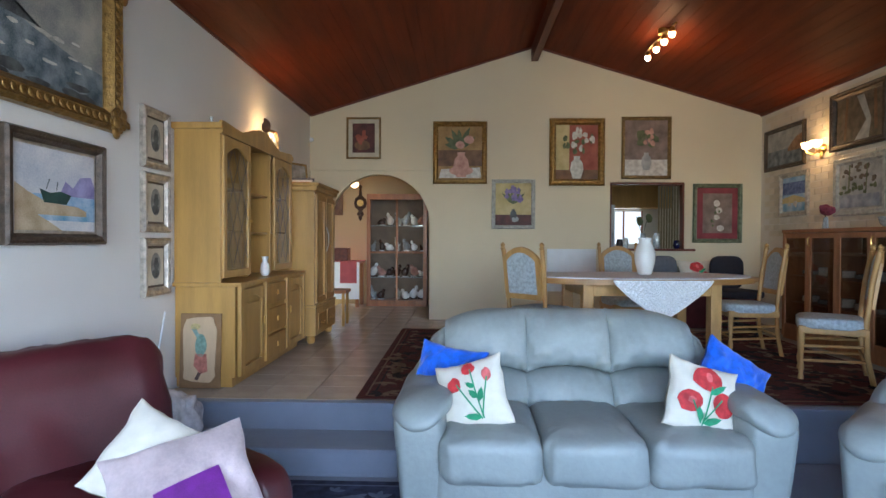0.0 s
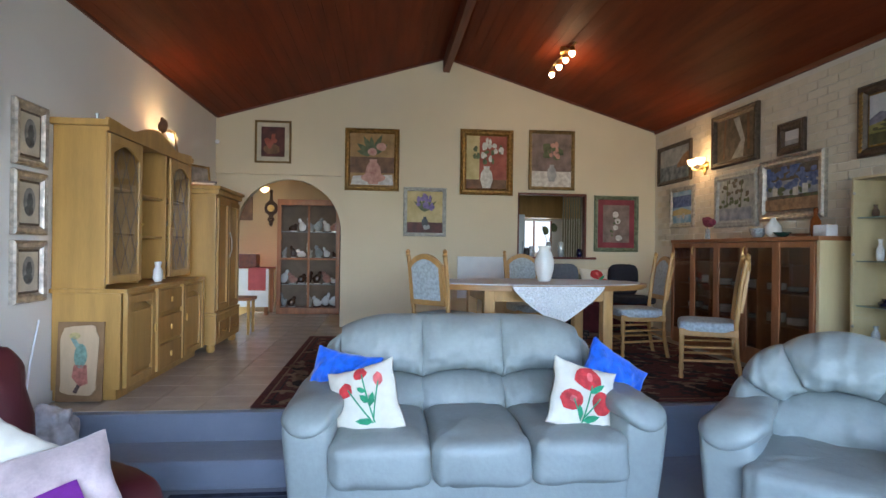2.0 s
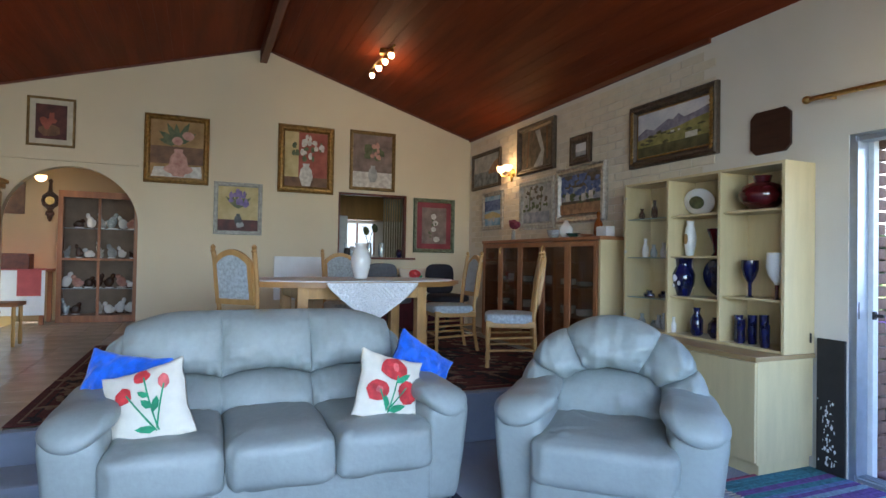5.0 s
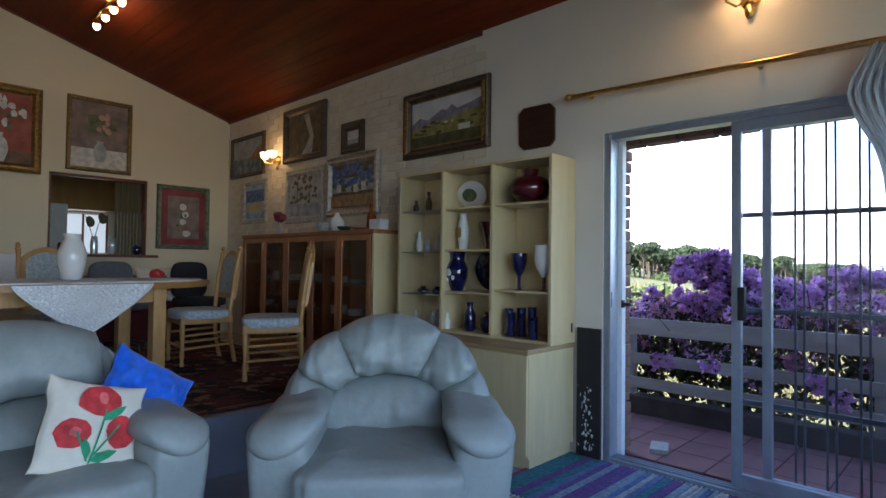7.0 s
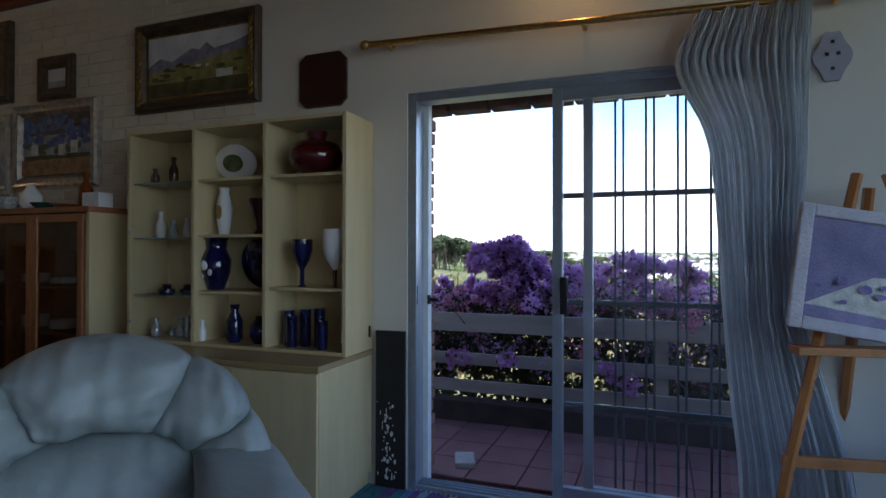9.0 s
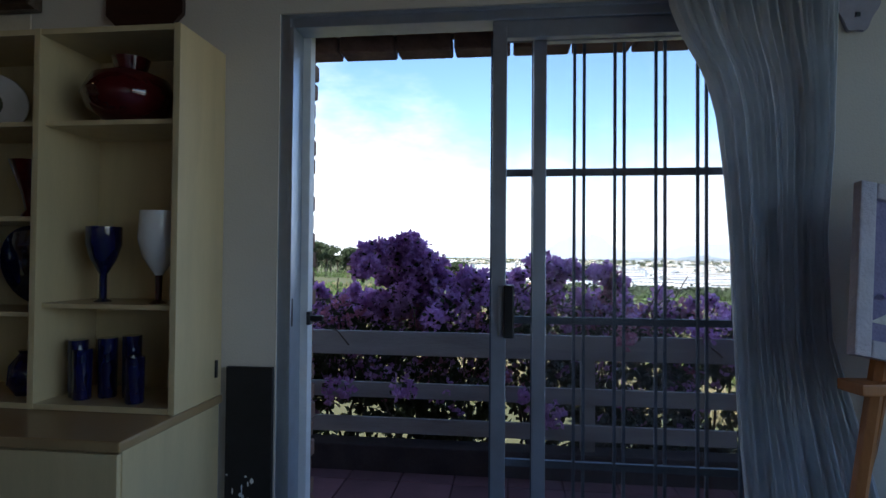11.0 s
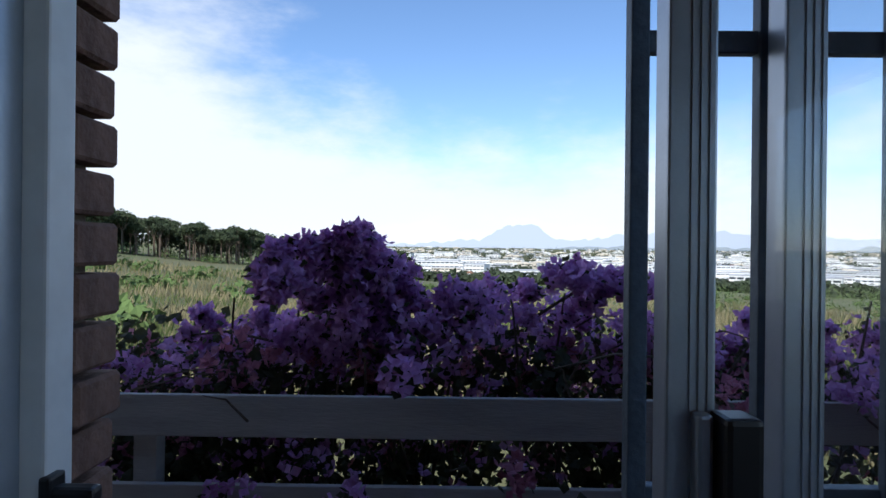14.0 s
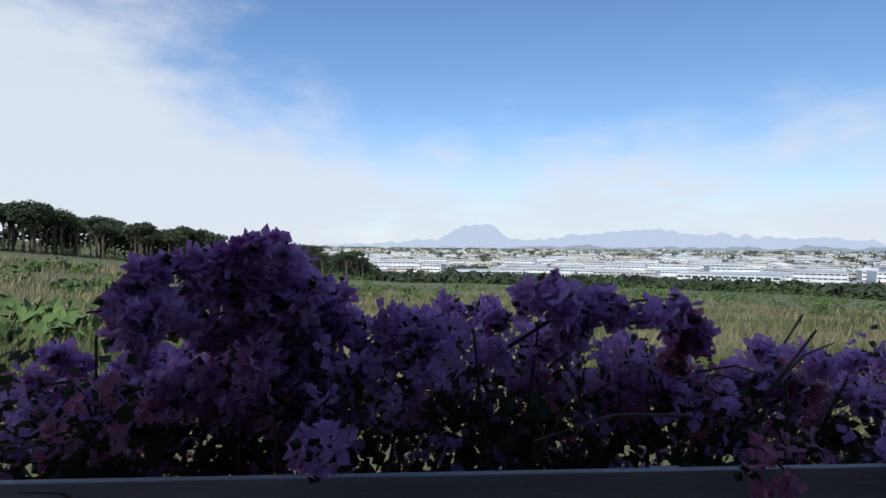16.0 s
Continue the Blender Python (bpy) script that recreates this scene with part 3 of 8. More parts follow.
def sofa_like(seats, name, label, m, width, group=""):
    s = thing(name, label, "sofa" if seats > 1 else "armchair", m, group)
    sw = (width - 0.46) / seats
    half = width / 2
    b = Build()
    b.box((0, 0.08, 0.17), (width - 0.3, 0.72, 0.3), 0.03)
    b.puff((0, -0.3, 0.19), (width - 0.42, 0.18, 0.3), 0.2)
    b.puff((0, 0.46, 0.47), (width - 0.24, 0.14, 0.78), 0.25, edge=0.3)
    b.part("body", LEATHER, s, True)

    def crest(x):
        k = abs(x) / half
        return 0.975 - 0.015 * k * k - 0.72 * max(0.0, k - 0.45) ** 2

    def lean(x, z):
        return 0.3 + 0.17 * (z - 0.45) / 0.5

    for k in range(seats):
        x0 = -(width - 0.46) / 2 + sw * k
        x = x0 + sw / 2

        def fold(q, c=x):
            return 0.6 + 0.045 * max(0.0, 1 - ((q - c) / (sw * 0.5)) ** 2) ** 0.8

        Build().puff((x, -0.08, 0.355), (sw + 0.012, 0.78, 0.27), 0.46, wrinkle=0.013, seed=k * 3.1, nu=72, nv=36, edge=0.26).part("seat_cushion", LEATHER, s, True, 60)
        Build().padded(x0, x0 + sw, lambda q: 0.4, fold, lean, 0.15, 0.03, k * 2.3 + 1).part("lumbar_cushion", LEATHER, s, True, 60)
        Build().padded(x0, x0 + sw, fold, crest, lean, 0.17, 0.12, k * 1.7 + 5).part("back_cushion", LEATHER, s, True, 60)
    for side in (-1, 1):
        arm_parts(s, side, side * (width / 2 - 0.15), 0.94, 0.05)
        xi, xo = side * (width / 2 - 0.23), side * (width / 2 - 0.015)
        Build().padded(min(xi, xo), max(xi, xo), lambda q: 0.5, lambda q: crest(q) - 0.04 - 0.8 * max(0.0, abs(q) - half + 0.2), lambda q, z: lean(q, z) + 0.02, 0.13, 0.1, side * 6.0, 30, 30, 2.0).part("wing", LEATHER, s, True, 60)
        for y in (-0.25, 0.4):
            Build().lathe([(0.03, 0), (0.034, 0.03)], (side * (width / 2 - 0.16), y, 0.0)).part("foot", BLACK, s)
    return s


sofa_like(3, "sofa", "three-seat grey-green leather sofa with puffy cushions", pose(0.94, 3.25, 0), 1.93)


def shell_chair(m):
    """The armchair with a fan-shaped back of five stuffed petals round a lumbar roll."""
    s = thing("armchair", "grey-green leather armchair with a shell-shaped back", "armchair", m)
    w = 1.09
    b = Build().box((0, 0.06, 0.16), (w - 0.3, 0.7, 0.28), 0.03).puff((0, -0.28, 0.19), (w - 0.42, 0.18, 0.32), 0.3)
    b.puff((0, 0.41, 0.42), (w - 0.26, 0.16, 0.72), 0.3)
    b.part("body", LEATHER, s, True)
    Build().puff((0, -0.05, 0.355), (w - 0.42, 0.74, 0.25), 0.4, wrinkle=0.013, nu=72, nv=36, edge=0.22).part("seat_cushion", LEATHER, s, True, 60)

    def lean(x, z):
        return 0.27 + 0.26 * (z - 0.45) - 0.55 * max(0.0, abs(x) - 0.1) ** 2

    def rim(a, k):
        """A point of the fan at angle a from upright, k from the lumbar seam to the outer rim."""
        ca, sa = math.cos(a), math.sin(a)
        x = sa * (0.25 + (0.475 - 0.25) * k)
        z = 0.575 + ca * (0.12 + (0.385 - 0.12) * k if ca > 0 else 0.1 + 0.1 * k)
        return x, z

    Build().padded(-0.3, 0.3, lambda q: 0.41, lambda q: 0.56 + 0.135 * max(0.0, 1 - (q / 0.31) ** 2) ** 0.5, lambda q, z: lean(q, z) - 0.01, 0.15, 0.03, 3.0, 56, 36).part("lumbar_cushion", LEATHER, s, True, 60)
    for q, (a0, a1) in enumerate(((-106, -67), (-67, -33), (-33, 33), (33, 67), (67, 106))):
        a0, a1 = radians(a0), radians(a1)

        def petal(sgn, a0=a0, a1=a1, q=q):
            def f(u, v):
                u, v = 0.5 - 0.5 * math.cos(math.pi * u), 0.5 - 0.5 * math.cos(math.pi * v)
                a = a0 + (a1 - a0) * u
                # each petal's rim swells out between its two seams
                x, z = rim(a, v * (1.0 + 0.1 * math.sin(math.pi * u) ** 0.6))
                kv = max(0.0, 1 - abs(2 * v - 1) ** 2.6) ** 0.5
                ku = max(0.0, 1 - abs(2 * u - 1) ** 2.2) ** 0.5
                y = lean(x, z)
                if sgn < 0:
                    return (x, y - kv * (0.1 + 0.075 * ku) - 1.3 * pucker(u, v, x, z, q * 2.7) * min(1.0, ku * kv * 5), z)
                return (x, y + kv * (0.06 + 0.06 * ku), z)
            return f

        Build().pillow(petal(-1), petal(1), 48, 40).part("back_cushion", LEATHER, s, True, 60)
    for side in (-1, 1):
        arm_parts(s, side, side * (w / 2 - 0.16), 0.77, 0.055, 0.585)
        for y in (-0.25, 0.36):
            Build().lathe([(0.03, 0), (0.034, 0.03)], (side * (w / 2 - 0.18), y, 0)).part("foot", BLACK, s)
    return s

shell_chair(pose(2.52, 2.52, 0, 0, 0, -43))


def wine_chair(m):
    s = thing("recliner", "wine-red leather recliner with a high padded back", "armchair", m)
    Build().box((0, 0.0, 0.2), (0.6, 0.75, 0.32), 0.04).puff((0, -0.36, 0.25), (0.58, 0.14, 0.36), 0.3).part("body", WINE, s, True)
    Build().puff((0, -0.08, 0.42), (0.6, 0.76, 0.2), 0.35, wrinkle=0.012).part("seat_cushion", WINE, s, True, 60)
    Build().puff((0, 0.4, 0.63), (0.84, 0.3, 0.66), 0.42, rx=-13, wrinkle=0.02, nu=44, nv=30).part("backrest", WINE, s, True, 60)
    for side in (-1, 1):
        Build().puff((side * 0.39, -0.02, 0.27), (0.2, 0.86, 0.5), 0.4, wrinkle=0.01, seed=side).part("arm", WINE, s, True, 60)
        for y in (-0.28, 0.3):
            Build().lathe([(0.03, 0), (0.034, 0.05)], (side * 0.25, y, 0)).part("foot", BLACK, s)
    return s


wine_chair(pose(-0.97, 2.22, 0, 0, 0, 60))


def cushion(m, size, material, label, art=()):
    """A square scatter cushion standing in its own x and z, facing -y."""
    c = thing("cushion", label, "cushion", m, "scatter cushions")
    h = size / 2

    def side(sgn):
        def fn(u, v):
            x, z = (u - 0.5) * 2, (v - 0.5) * 2
            t = max(0.0, (1 - x * x) * (1 - z * z)) ** 0.5
            pinch = 1 - 0.07 * (1 - abs(x) ** 2) * abs(z) ** 3 - 0.0
            pinch2 = 1 - 0.07 * (1 - abs(z) ** 2) * abs(x) ** 3
            soft = 0.024 if material in (SATIN_P, BLUE_SATIN) else 0.008
            fold = soft * (noise.noise(Vector((x * 2.2 + z * 1.4 + size * 9, z * 0.9, 1.0))) + 0.6 * noise.noise(Vector((x * 5 - z * 3, z * 2 + x, size * 20)))) * (t if soft < 0.02 else 0.15 + t)
            if soft > 0.02 and material == SATIN_P:
                fold *= 0.25 + abs(x) if abs(x) < 0.55 and abs(z) < 0.6 and sgn < 0 else 1.0
            return (x * h * pinch2 + 0.01 * noise.noise(Vector((z * 3, size * 7, 2))), sgn * (0.008 + 0.065 * t) + fold, z * h * pinch + 0.01 * noise.noise(Vector((x * 3, size * 7, 4))))
        return fn

    b = Build().grid(side(-1), 40, 40).grid(side(1), 40, 40)
    b.part("cover", material, c, True, 60)
    art = [((o,), mt, name) for shape, mt, name in art if name == "printed_blooms" for o in shape] + [a for a in art if a[2] != "printed_blooms"]
    def on_cover(x, z, lift):
        t = max(0.0, (1 - x * x) * (1 - z * z)) ** 0.5
        return (x * h, -(0.008 + lift + 0.065 * t), z * h)

    lift = 0.012 if material == SATIN_P else 0.007
    for shape, mt, name in art:
        bb = Build()
        for outline in shape:
            lift += 0.0005
            n = len(outline)
            if n == 4:
                c4 = [Vector((x, 0, z)) for x, z in outline]

                def on(u, v, c4=c4, lift=lift):
                    p = c4[0].lerp(c4[1], u).lerp(c4[3].lerp(c4[2], u), v)
                    return on_cover(p.x, p.z, lift)

                bb.grid(on, 12, 12 if mt == PURPLE else 1)
                continue
            cx, cz = sum(p[0] for p in outline) / n, sum(p[1] for p in outline) / n
            rings = [[on_cover(cx + (x - cx) * k, cz + (z - cz) * k, lift) for x, z in outline] for k in (1.0, 0.66, 0.33)]
            faces = [(r * n + i, r * n + (i + 1) % n, (r + 1) * n + (i + 1) % n, (r + 1) * n + i) for r in (0, 1) for i in range(n)]
            faces += [(2 * n + i, 2 * n + (i + 1) % n, 3 * n) for i in range(n)]
            bb._add([p for ring in rings for p in ring] + [on_cover(cx, cz, lift)], faces)
        bb.part("printed_bloom" if name == "printed_blooms" else name, mt, c, True, 60, kind="stuff" if name == "printed_leaves" else "")
    return c


def leaf(cx, cz, a, l, w):
    ca, sa = math.cos(radians(a)), math.sin(radians(a))
    return [(cx + ca * x - sa * z, cz + sa * x + ca * z) for x, z in ((0, 0), (l * 0.3, w), (l * 0.7, w * 0.8), (l, 0), (l * 0.7, -w * 0.8), (l * 0.3, -w))]


def strip(x0, z0, x1, z1, w):
    d = math.hypot(x1 - x0, z1 - z0)
    nx, nz = -(z1 - z0) / d * w, (x1 - x0) / d * w
    return [(x0 + nx, z0 + nz), (x1 + nx, z1 + nz), (x1 - nx, z1 - nz), (x0 - nx, z0 - nz)]


STEMS_A = ([strip(-0.35, 0.3, 0.2, -0.75, 0.02), strip(0.1, 0.65, 0.25, -0.75, 0.02), strip(0.55, 0.35, 0.22, -0.7, 0.02), leaf(0.22, -0.3, 70, 0.4, 0.09), leaf(0.2, -0.2, 130, 0.35, 0.09), leaf(0.2, -0.72, 165, 0.5, 0.09), leaf(0.15, 0.1, 140, 0.3, 0.07)], C_GREEN, "printed_leaves")
ART_A = (([ellipse(-0.42, 0.3, 0.2, 0.22, 12, 0.1, 1), ellipse(0.05, 0.68, 0.2, 0.18, 12, 0.1, 2)], C_RED, "printed_blooms"), ([ellipse(0.55, 0.42, 0.13, 0.2, 12, 0.1, 3)], C_PINK, "printed_bloom"), STEMS_A)
STEMS_B = ([strip(0.1, 0.3, -0.05, -0.8, 0.02), strip(-0.4, -0.2, -0.1, -0.75, 0.02), strip(0.4, 0.0, -0.05, -0.7, 0.02), leaf(0.05, 0.05, 40, 0.6, 0.09), leaf(-0.05, -0.75, 25, 0.55, 0.1), leaf(-0.1, -0.7, 110, 0.4, 0.08)], C_GREEN, "printed_leaves")
ART_B = (([ellipse(-0.02, 0.5, 0.44, 0.34, 14, 0.1, 4), ellipse(-0.46, -0.24, 0.33, 0.31, 14, 0.1, 5), ellipse(0.46, -0.14, 0.31, 0.34, 14, 0.1, 6)], C_RED, "printed_blooms"), ([ellipse(-0.42, -0.2, 0.12, 0.1, 10, 0.2, 7), ellipse(0.02, 0.55, 0.1, 0.16, 10, 0.2, 8)], C_PINK, "printed_blooms"), STEMS_B)
LEAN = 24
cushion(pose(0.225, 3.33, 0.61, -LEAN, 0, -20) @ pose(0, 0, 0, 0, 7, 0), 0.4, BLUE_SATIN, "bright blue satin cushion on the sofa")
cushion(pose(0.37, 3.08, 0.6, -LEAN, 0, -18) @ pose(0, 0, 0, 0, -19, 0), 0.36, CANVAS, "cream canvas cushion printed with red poppies", ART_A)
cushion(pose(1.765, 3.31, 0.62, -LEAN, 0, 14) @ pose(0, 0, 0, 0, 38, 0), 0.39, BLUE_SATIN, "bright blue satin cushion on the sofa")
cushion(pose(1.51, 3.07, 0.6, -LEAN, 0, 8) @ pose(0, 0, 0, 0, 18, 0), 0.36, CANVAS, "cream canvas cushion printed with red poppies", ART_B)
cushion(pose(-0.61, 2.05, 0.51, -42, 0, 30) @ pose(0, 0, 0, 0, -11, 0), 0.47, SATIN_P, "pale pink satin cushion with a purple patch", (([[(-0.4, -0.55), (0.5, -0.45), (0.45, 0.25), (-0.45, 0.15)]], PURPLE, "patch"),))
cushion(pose(-0.78, 2.14, 0.6, -34, 0, 36) @ pose(0, 0, 0, 0, 38, 0), 0.34, CANVAS, "plain cream cushion on the recliner")

# ---- dining table and chairs ----


def dining_table(m):
    t = thing("dining_table", "light oak oval dining table with turned legs", "table", m)
    n = 40
    oval = [(1.03 * math.copysign(abs(math.cos(a)) ** 0.88, math.cos(a)), 0.54 * math.copysign(abs(math.sin(a)) ** 0.88, math.sin(a))) for a in [2 * math.pi * k / n for k in range(n)]]
    b = Build()
    for (k, z0, z1) in ((1.0, 0.715, 0.745), (0.97, 0.7, 0.715)):
        verts = [(x * k, y * k, z0) for x, y in oval] + [(x * k, y * k, z1) for x, y in oval]
        b._add(verts, [tuple(range(n)), tuple(range(n, 2 * n))] + [(i, (i + 1) % n, n + (i + 1) % n, n + i) for i in range(n)])
    b.part("top", TABLE_WOOD, t, True, 30)
    Build().box((0, 0.33, 0.65), (1.1, 0.025, 0.1), 0.003).box((0, -0.33, 0.65), (1.1, 0.025, 0.1), 0.003).box((0.55, 0, 0.65), (0.025, 0.66, 0.1), 0.003).box((-0.55, 0, 0.65), (0.025, 0.66, 0.1), 0.003).part("apron", OAK, t)
    for sx in (-1, 1):
        for sy in (-1, 1):
            Build().box((sx * 0.53, sy * 0.31, 0.35), (0.09, 0.09, 0.7), 0.008).part("leg", OAK, t)
    return t


TABLE = pose(1.84, 5.2, UP + 0.006, 0, 0, 4)
dining_table(TABLE)


def tablecloth():
    c = thing("tablecloth", "white crocheted tablecloth hanging over the oak table in a point", "tablecloth", TABLE)
    b = Build()
    n = 48
    oval = [(0.97 * math.copysign(abs(math.cos(a)) ** 0.88, math.cos(a)) + 0.008 * math.cos(9 * a), 0.5 * math.copysign(abs(math.sin(a)) ** 0.88, math.sin(a)) + 0.006 * math.sin(11 * a)) for a in [2 * math.pi * k / n for k in range(n)]]
    b._add([(x, y, z) for z in (0.7455, 0.7535) for x, y in oval], [tuple(range(n)), tuple(range(n, 2 * n))] + [(i, (i + 1) % n, n + (i + 1) % n, n + i) for i in range(n)])
    b.part("cloth_top", CLOTH_W, c)
    # hanging point, crocheted from cords with open mesh
    b = Build()
    y = -0.56
    cx, half, depth = 0.0, 0.39, 0.31

    def inside(x, z):
        return abs(x - cx) < half * (1 - (z / depth) ** 1.3) if z < depth else False

    for r in (0.03, 0.06, 0.09, 0.12, 0.15, 0.19, 0.23, 0.28, 0.34, 0.4):
        for q in range(4):
            pts = []
            for k in range(9):
                a = q * math.pi / 2 + math.pi / 2 * k / 8
                rr = r / (abs(math.cos(a)) + abs(math.sin(a))) * 1.15
                x, z = cx + rr * math.cos(a), 0.13 - rr * math.sin(a)
                if 0 < z < depth and inside(x, z):
                    pts.append((x, y - 0.003 * math.sin(20 * x), 0.742 - z))
            if len(pts) > 1:
                b.tube(pts, 0.0052, 4)
    for k in range(28):
        a = 2 * math.pi * k / 28
        pts = []
        for j in range(12):
            rr = 0.02 + j * 0.037
            x, z = cx + rr * math.cos(a), 0.13 - rr * math.sin(a)
            if 0 < z < depth and inside(x, z):
                pts.append((x, y, 0.742 - z))
        if len(pts) > 1:
            b.tube(pts, 0.0042, 4)
    edge = [(cx - half * (1 - (z / depth) ** 1.3), y, 0.742 - z) for z in [depth * k / 14 for k in range(15)]]
    edge += [(cx + half * (1 - (z / depth) ** 1.3), y, 0.742 - z) for z in [depth * (14 - k) / 14 for k in range(15)]]
    b.tube(edge, 0.009, 5)
    b.part("crochet_point", CLOTH_W, c, True)
    b = Build()
    verts = [(cx + s * half * (1 - (z / depth) ** 1.3) * 0.98, y + 0.008, 0.742 - z) for z in [depth * k / 14 for k in range(15)] for s in (-1, 1)]
    b._add(verts, [(2 * k, 2 * k + 1, 2 * k + 3, 2 * k + 2) for k in range(14)])
    b.box((cx, -0.475, 0.7565), (0.78, 0.17, 0.004), 0.0015)
    b.part("cloth_backing", mat("loose white crochet", (0.74, 0.75, 0.77), 0.95, 0, 0.3, 90, 0.5, 300), c)


tablecloth()


def dining_chair(m, label="light oak dining chair with pale blue damask seat and back"):
    c = thing("dining_chair", label, "chair", m, "chairs round the table")
    turned = [(0.018, 0), (0.02, 0.03), (0.014, 0.05), (0.022, 0.1), (0.014, 0.16), (0.02, 0.24), (0.022, 0.3), (0.022, 0.385)]
    for sx in (-1, 1):
        Build().lathe(turned, (sx * 0.2, -0.2, 0), 12).part("front_leg", OAK, c, True, 50)
        b = Build()
        b.tube([(sx * 0.19, 0.25, 0), (sx * 0.19, 0.21, 0.2), (sx * 0.19, 0.2, 0.45), (sx * 0.2, 0.23, 0.75), (sx * 0.205, 0.27, 0.98)], 0.019, 8)
        b.lathe([(0.012, 0), (0.024, 0.012), (0.014, 0.025), (0.022, 0.045), (0.004, 0.065)], (sx * 0.206, 0.275, 0.97), 10)
        b.part("back_post", OAK, c, True, 50)
    b = Build()
    for y, z in ((-0.2, 0.17), (0.2, 0.2)):
        b.tube([(-0.19, y, z), (0.19, y, z)], 0.011, 8)
    for sx in (-1, 1):
        b.tube([(sx * 0.2, -0.2, 0.15), (sx * 0.19, 0.21, 0.17)], 0.011, 8)
        b.tube([(sx * 0.2, -0.2, 0.26), (sx * 0.19, 0.21, 0.28)], 0.011, 8)
    b.part("stretchers", OAK, c, True)
    Build().box((0, 0.0, 0.385), (0.44, 0.44, 0.06), 0.012).part("seat_rail", OAK, c)
    Build().puff((0, -0.01, 0.432), (0.46, 0.45, 0.1), 0.4).part("seat", SEAT_B, c, True)
    back = pose(0, 0.235, 0.56, -8)
    n = 18
    outer = [(-0.19, 0.0), (-0.19, 0.34)] + [(-0.19 + 0.38 * k / n, 0.34 + 0.1 * math.sin(math.pi * k / n) ** 0.8) for k in range(1, n)] + [(0.19, 0.34), (0.19, 0.0)]
    inner = [(-0.15, 0.045), (-0.15, 0.32)] + [(-0.15 + 0.3 * k / n, 0.32 + 0.075 * math.sin(math.pi * k / n) ** 0.8) for k in range(1, n)] + [(0.15, 0.32), (0.15, 0.045)]
    b = Build()
    cnt = len(outer)
    for y0, y1 in ((-0.014, 0.014),):
        verts = [(x, y0, z) for x, z in outer] + [(x, y0, z) for x, z in inner] + [(x, y1, z) for x, z in outer] + [(x, y1, z) for x, z in inner]
        faces = []
        for i in range(cnt):
            j = (i + 1) % cnt
            faces += [(i, j, cnt + j, cnt + i), (2 * cnt + i, 3 * cnt + i, 3 * cnt + j, 2 * cnt + j), (i, 2 * cnt + i, 2 * cnt + j, j), (cnt + i, cnt + j, 3 * cnt + j, 3 * cnt + i)]
        b._add(verts, faces, back)
    b.part("back_frame", OAK, c, True, 40)
    b = Build()
    b.prism([(x * 1.01, z) for x, z in inner], -0.02, 0.012, back)
    b.part("back_pad", SEAT_B, c)
    return c


ch = dining_chair(pose(1.0, 5.12, UP + 0.006, 0, 0, 135))
copy_thing(ch, pose(2.02, 6.1, UP + 0.006, 0, 0, 6))
copy_thing(ch, pose(3.0, 5.65, UP + 0.006, 0, 0, -95))
copy_thing(ch, pose(3.17, 4.66, UP + 0.006, 0, 0, -119))

# ---- cabinets ----


def panel_door(b, x, y0, y1, z0, z1, arch=0.0):
    """A framed raised panel facing +x."""
    w = 0.055
    b.box((x, y0 + w / 2, (z0 + z1) / 2), (0.022, w, z1 - z0), 0.004).box((x, y1 - w / 2, (z0 + z1) / 2), (0.022, w, z1 - z0), 0.004)
    b.box((x, (y0 + y1) / 2, z0 + w / 2), (0.02, y1 - y0 - 2 * w, w), 0.004).box((x, (y0 + y1) / 2, z1 - w / 2), (0.02, y1 - y0 - 2 * w, w), 0.004)
    if arch:
        n = 12
        pts = [(y0 + w, z1 - w)] + [(y0 + w + (y1 - y0 - 2 * w) * k / n, z1 - w - arch * (1 - math.sin(math.pi * k / n))) for k in range(n + 1)] + [(y1 - w, z1 - w)]
        b.prism([(p, q) for p, q in pts], -0.009, 0.009, Matrix.Translation((x, 0, 0)) @ pose(0, 0, 0, 0, 0, 90))


LEADED = glass("leaded cabinet glass", (0.93, 0.92, 0.9))


